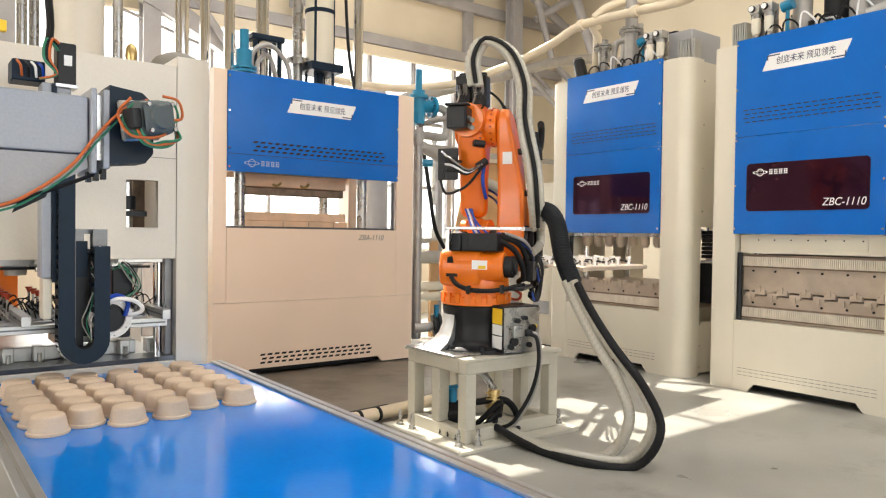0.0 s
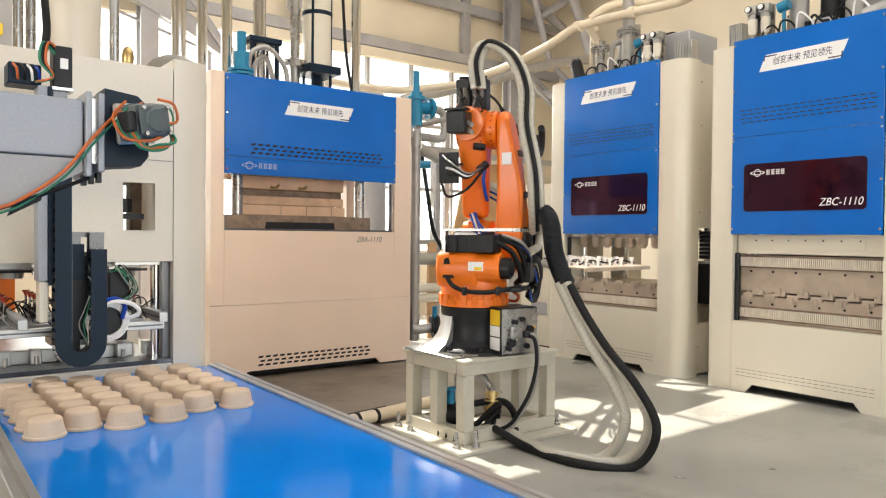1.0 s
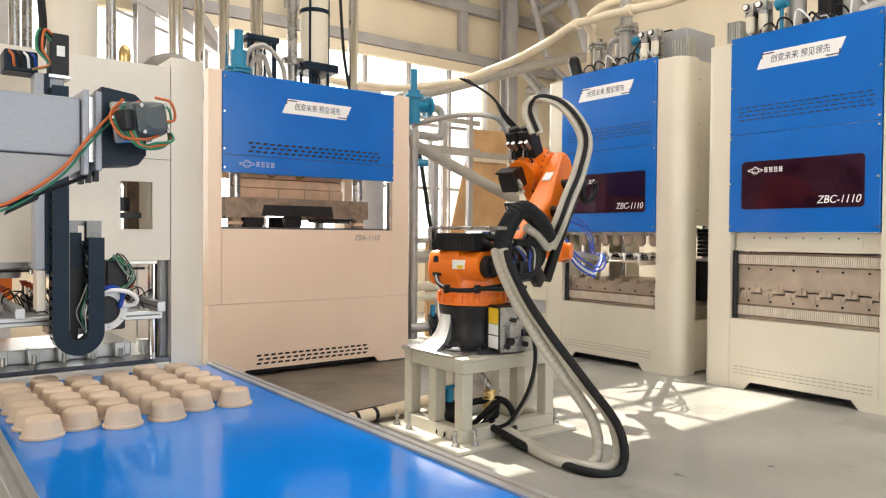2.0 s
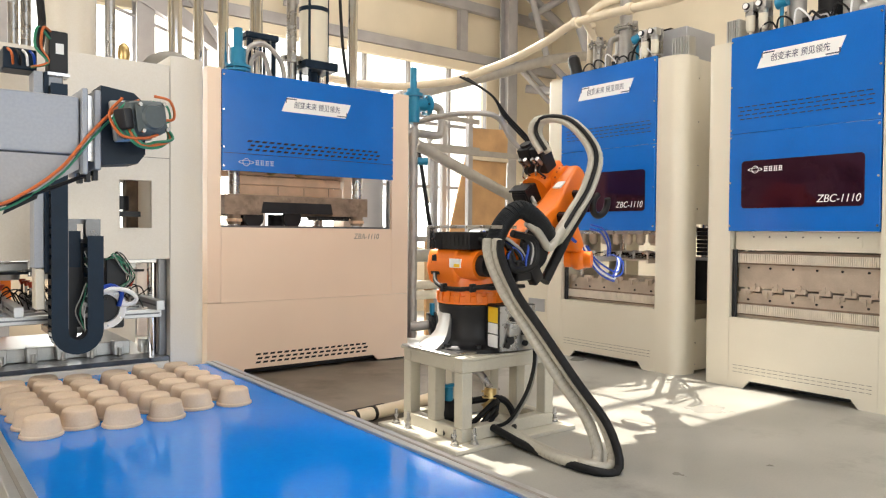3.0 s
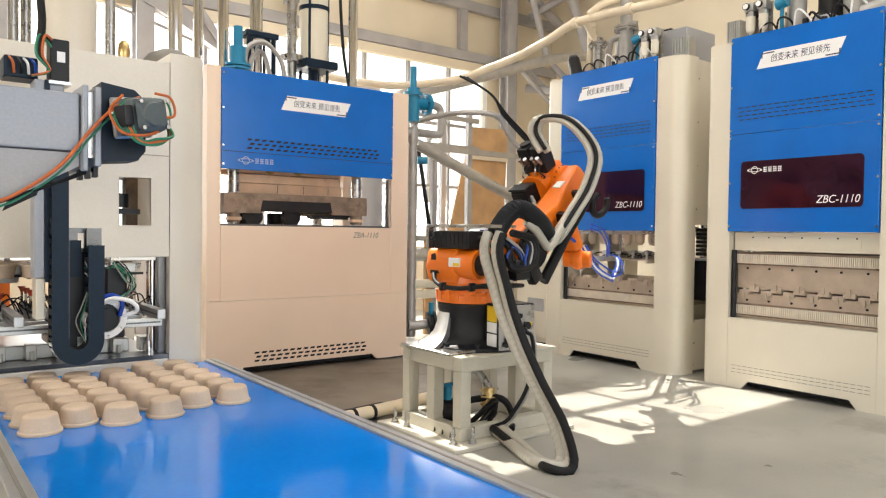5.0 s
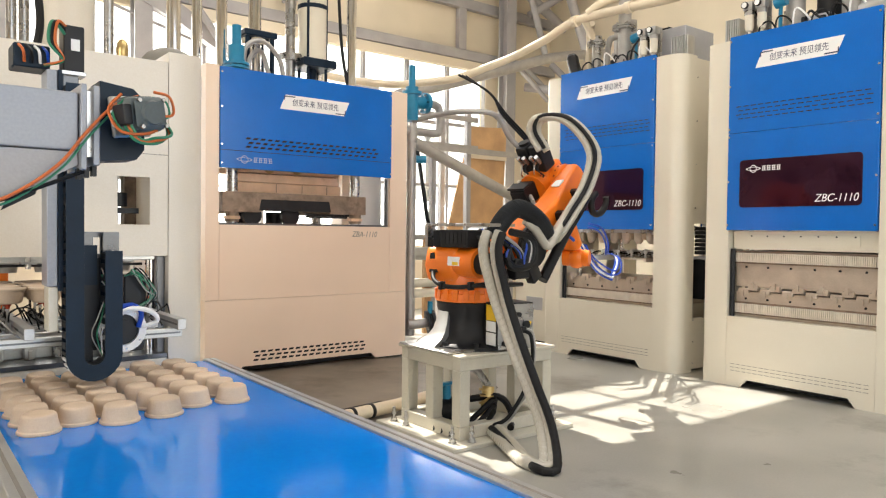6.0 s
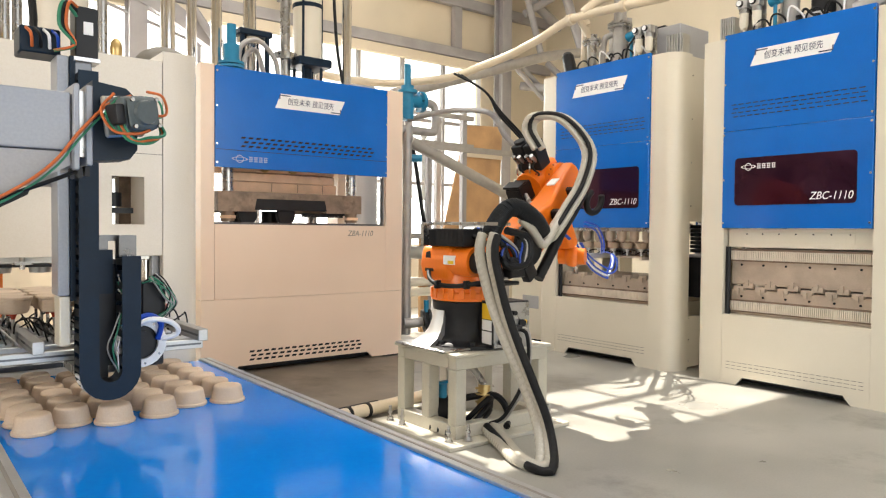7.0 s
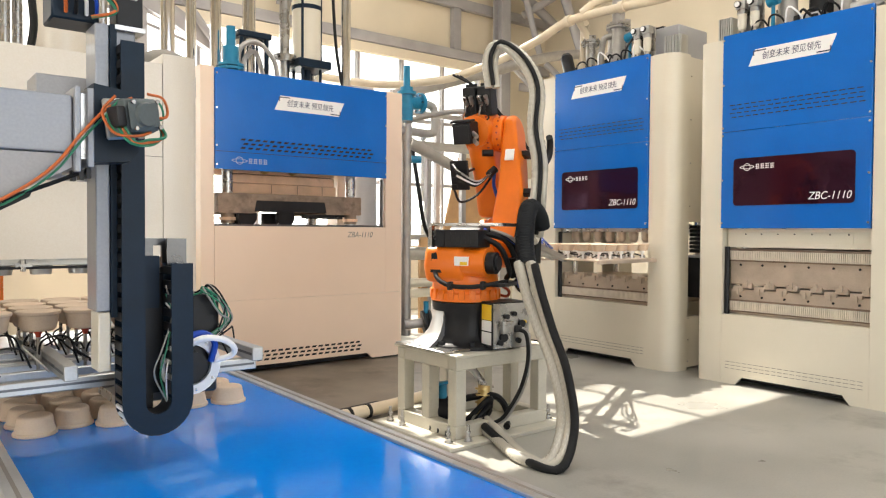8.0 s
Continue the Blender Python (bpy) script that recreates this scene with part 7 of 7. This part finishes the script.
def motions():
    times = sorted({a for a, _ in SWING} | {0.3, 1.1, 1.6, 1.85, 2.05, 7.12, 7.28, 7.45, 7.7, 7.9})
    posed = [(t, robot_poses(follow(SWING, t))) for t in times]
    for k, ob in enumerate((carousel, link_arm, forearm, wrist, tool_arm, tool_plate)):
        walk(ob, [(t, p[k]) for t, p in posed])
    for ob, rows in CHAINS:
        walk(ob, rows)
    walk(tower, [(r[0], Matrix.Translation(travel_pose(r[0]))) for r in TRAVEL])
    for ob, at, spin in BAY_POTS:
        held = TOWER_AT + at + Vector((0, 0, 0.32))
        rows = [(0.0, held), (4.75, held)] + [(t, travel_pose(t) + at) for t in (5.15, 5.3, 5.8, 6.2, 6.5, 7.0, 7.3, 7.6, 8.0)]
        walk(ob, [(t, Matrix.Translation(p) @ pose(0, 0, 0, 180, 0, spin)) for t, p in rows])
    for ob, at, spin in PRESS_POTS:
        def seat(t):
            w = follow(SWING, t)
            return Matrix.Translation(plate_place(w)) @ pose(0, 0, 0, 0, 0, 6 - 6 * w) @ Matrix.Translation(at)
        up = Matrix.Translation((0, 0, 0.40))
        rows = [(0.0, up @ seat(4.0)), (4.75, up @ seat(4.0)), (5.6, Matrix.Translation((0, 0, 0.15)) @ seat(4.0)), (6.3, Matrix.Translation((0, 0, 0.12)) @ seat(4.0)), (6.9, seat(4.0)), (7.05, seat(7.05))]
        rows += [(t, seat(t)) for t in (7.12, 7.2, 7.28, 7.35, 7.45, 7.5, 7.6, 7.7, 7.8, 7.9, 8.0)]
        walk(ob, [(t, m @ pose(0, 0, 0, 180, 0, spin)) for t, m in rows])
    walk(upper_mould, [(t, pose(0, 0, z)) for t, z in ((0.0, 0.0), (0.6, 0.0), (1.0, 0.0), (1.5, 0.06), (2.6, 0.12), (8.0, 0.12))])
    walk(lower_mould, [(t, pose(0, 0, z)) for t, z in ((0.0, -0.07), (0.4, -0.05), (0.7, 0.03), (1.0, 0.14), (1.5, 0.26), (2.4, 0.33), (8.0, 0.33))])
    walk(bay_mould, [(t, pose(0, 0, z)) for t, z in ((0.0, 0.0), (2.0, 0.0), (3.0, -0.02), (4.5, -0.06), (5.2, -0.04), (5.8, 0.0), (8.0, 0.0))])


motions()
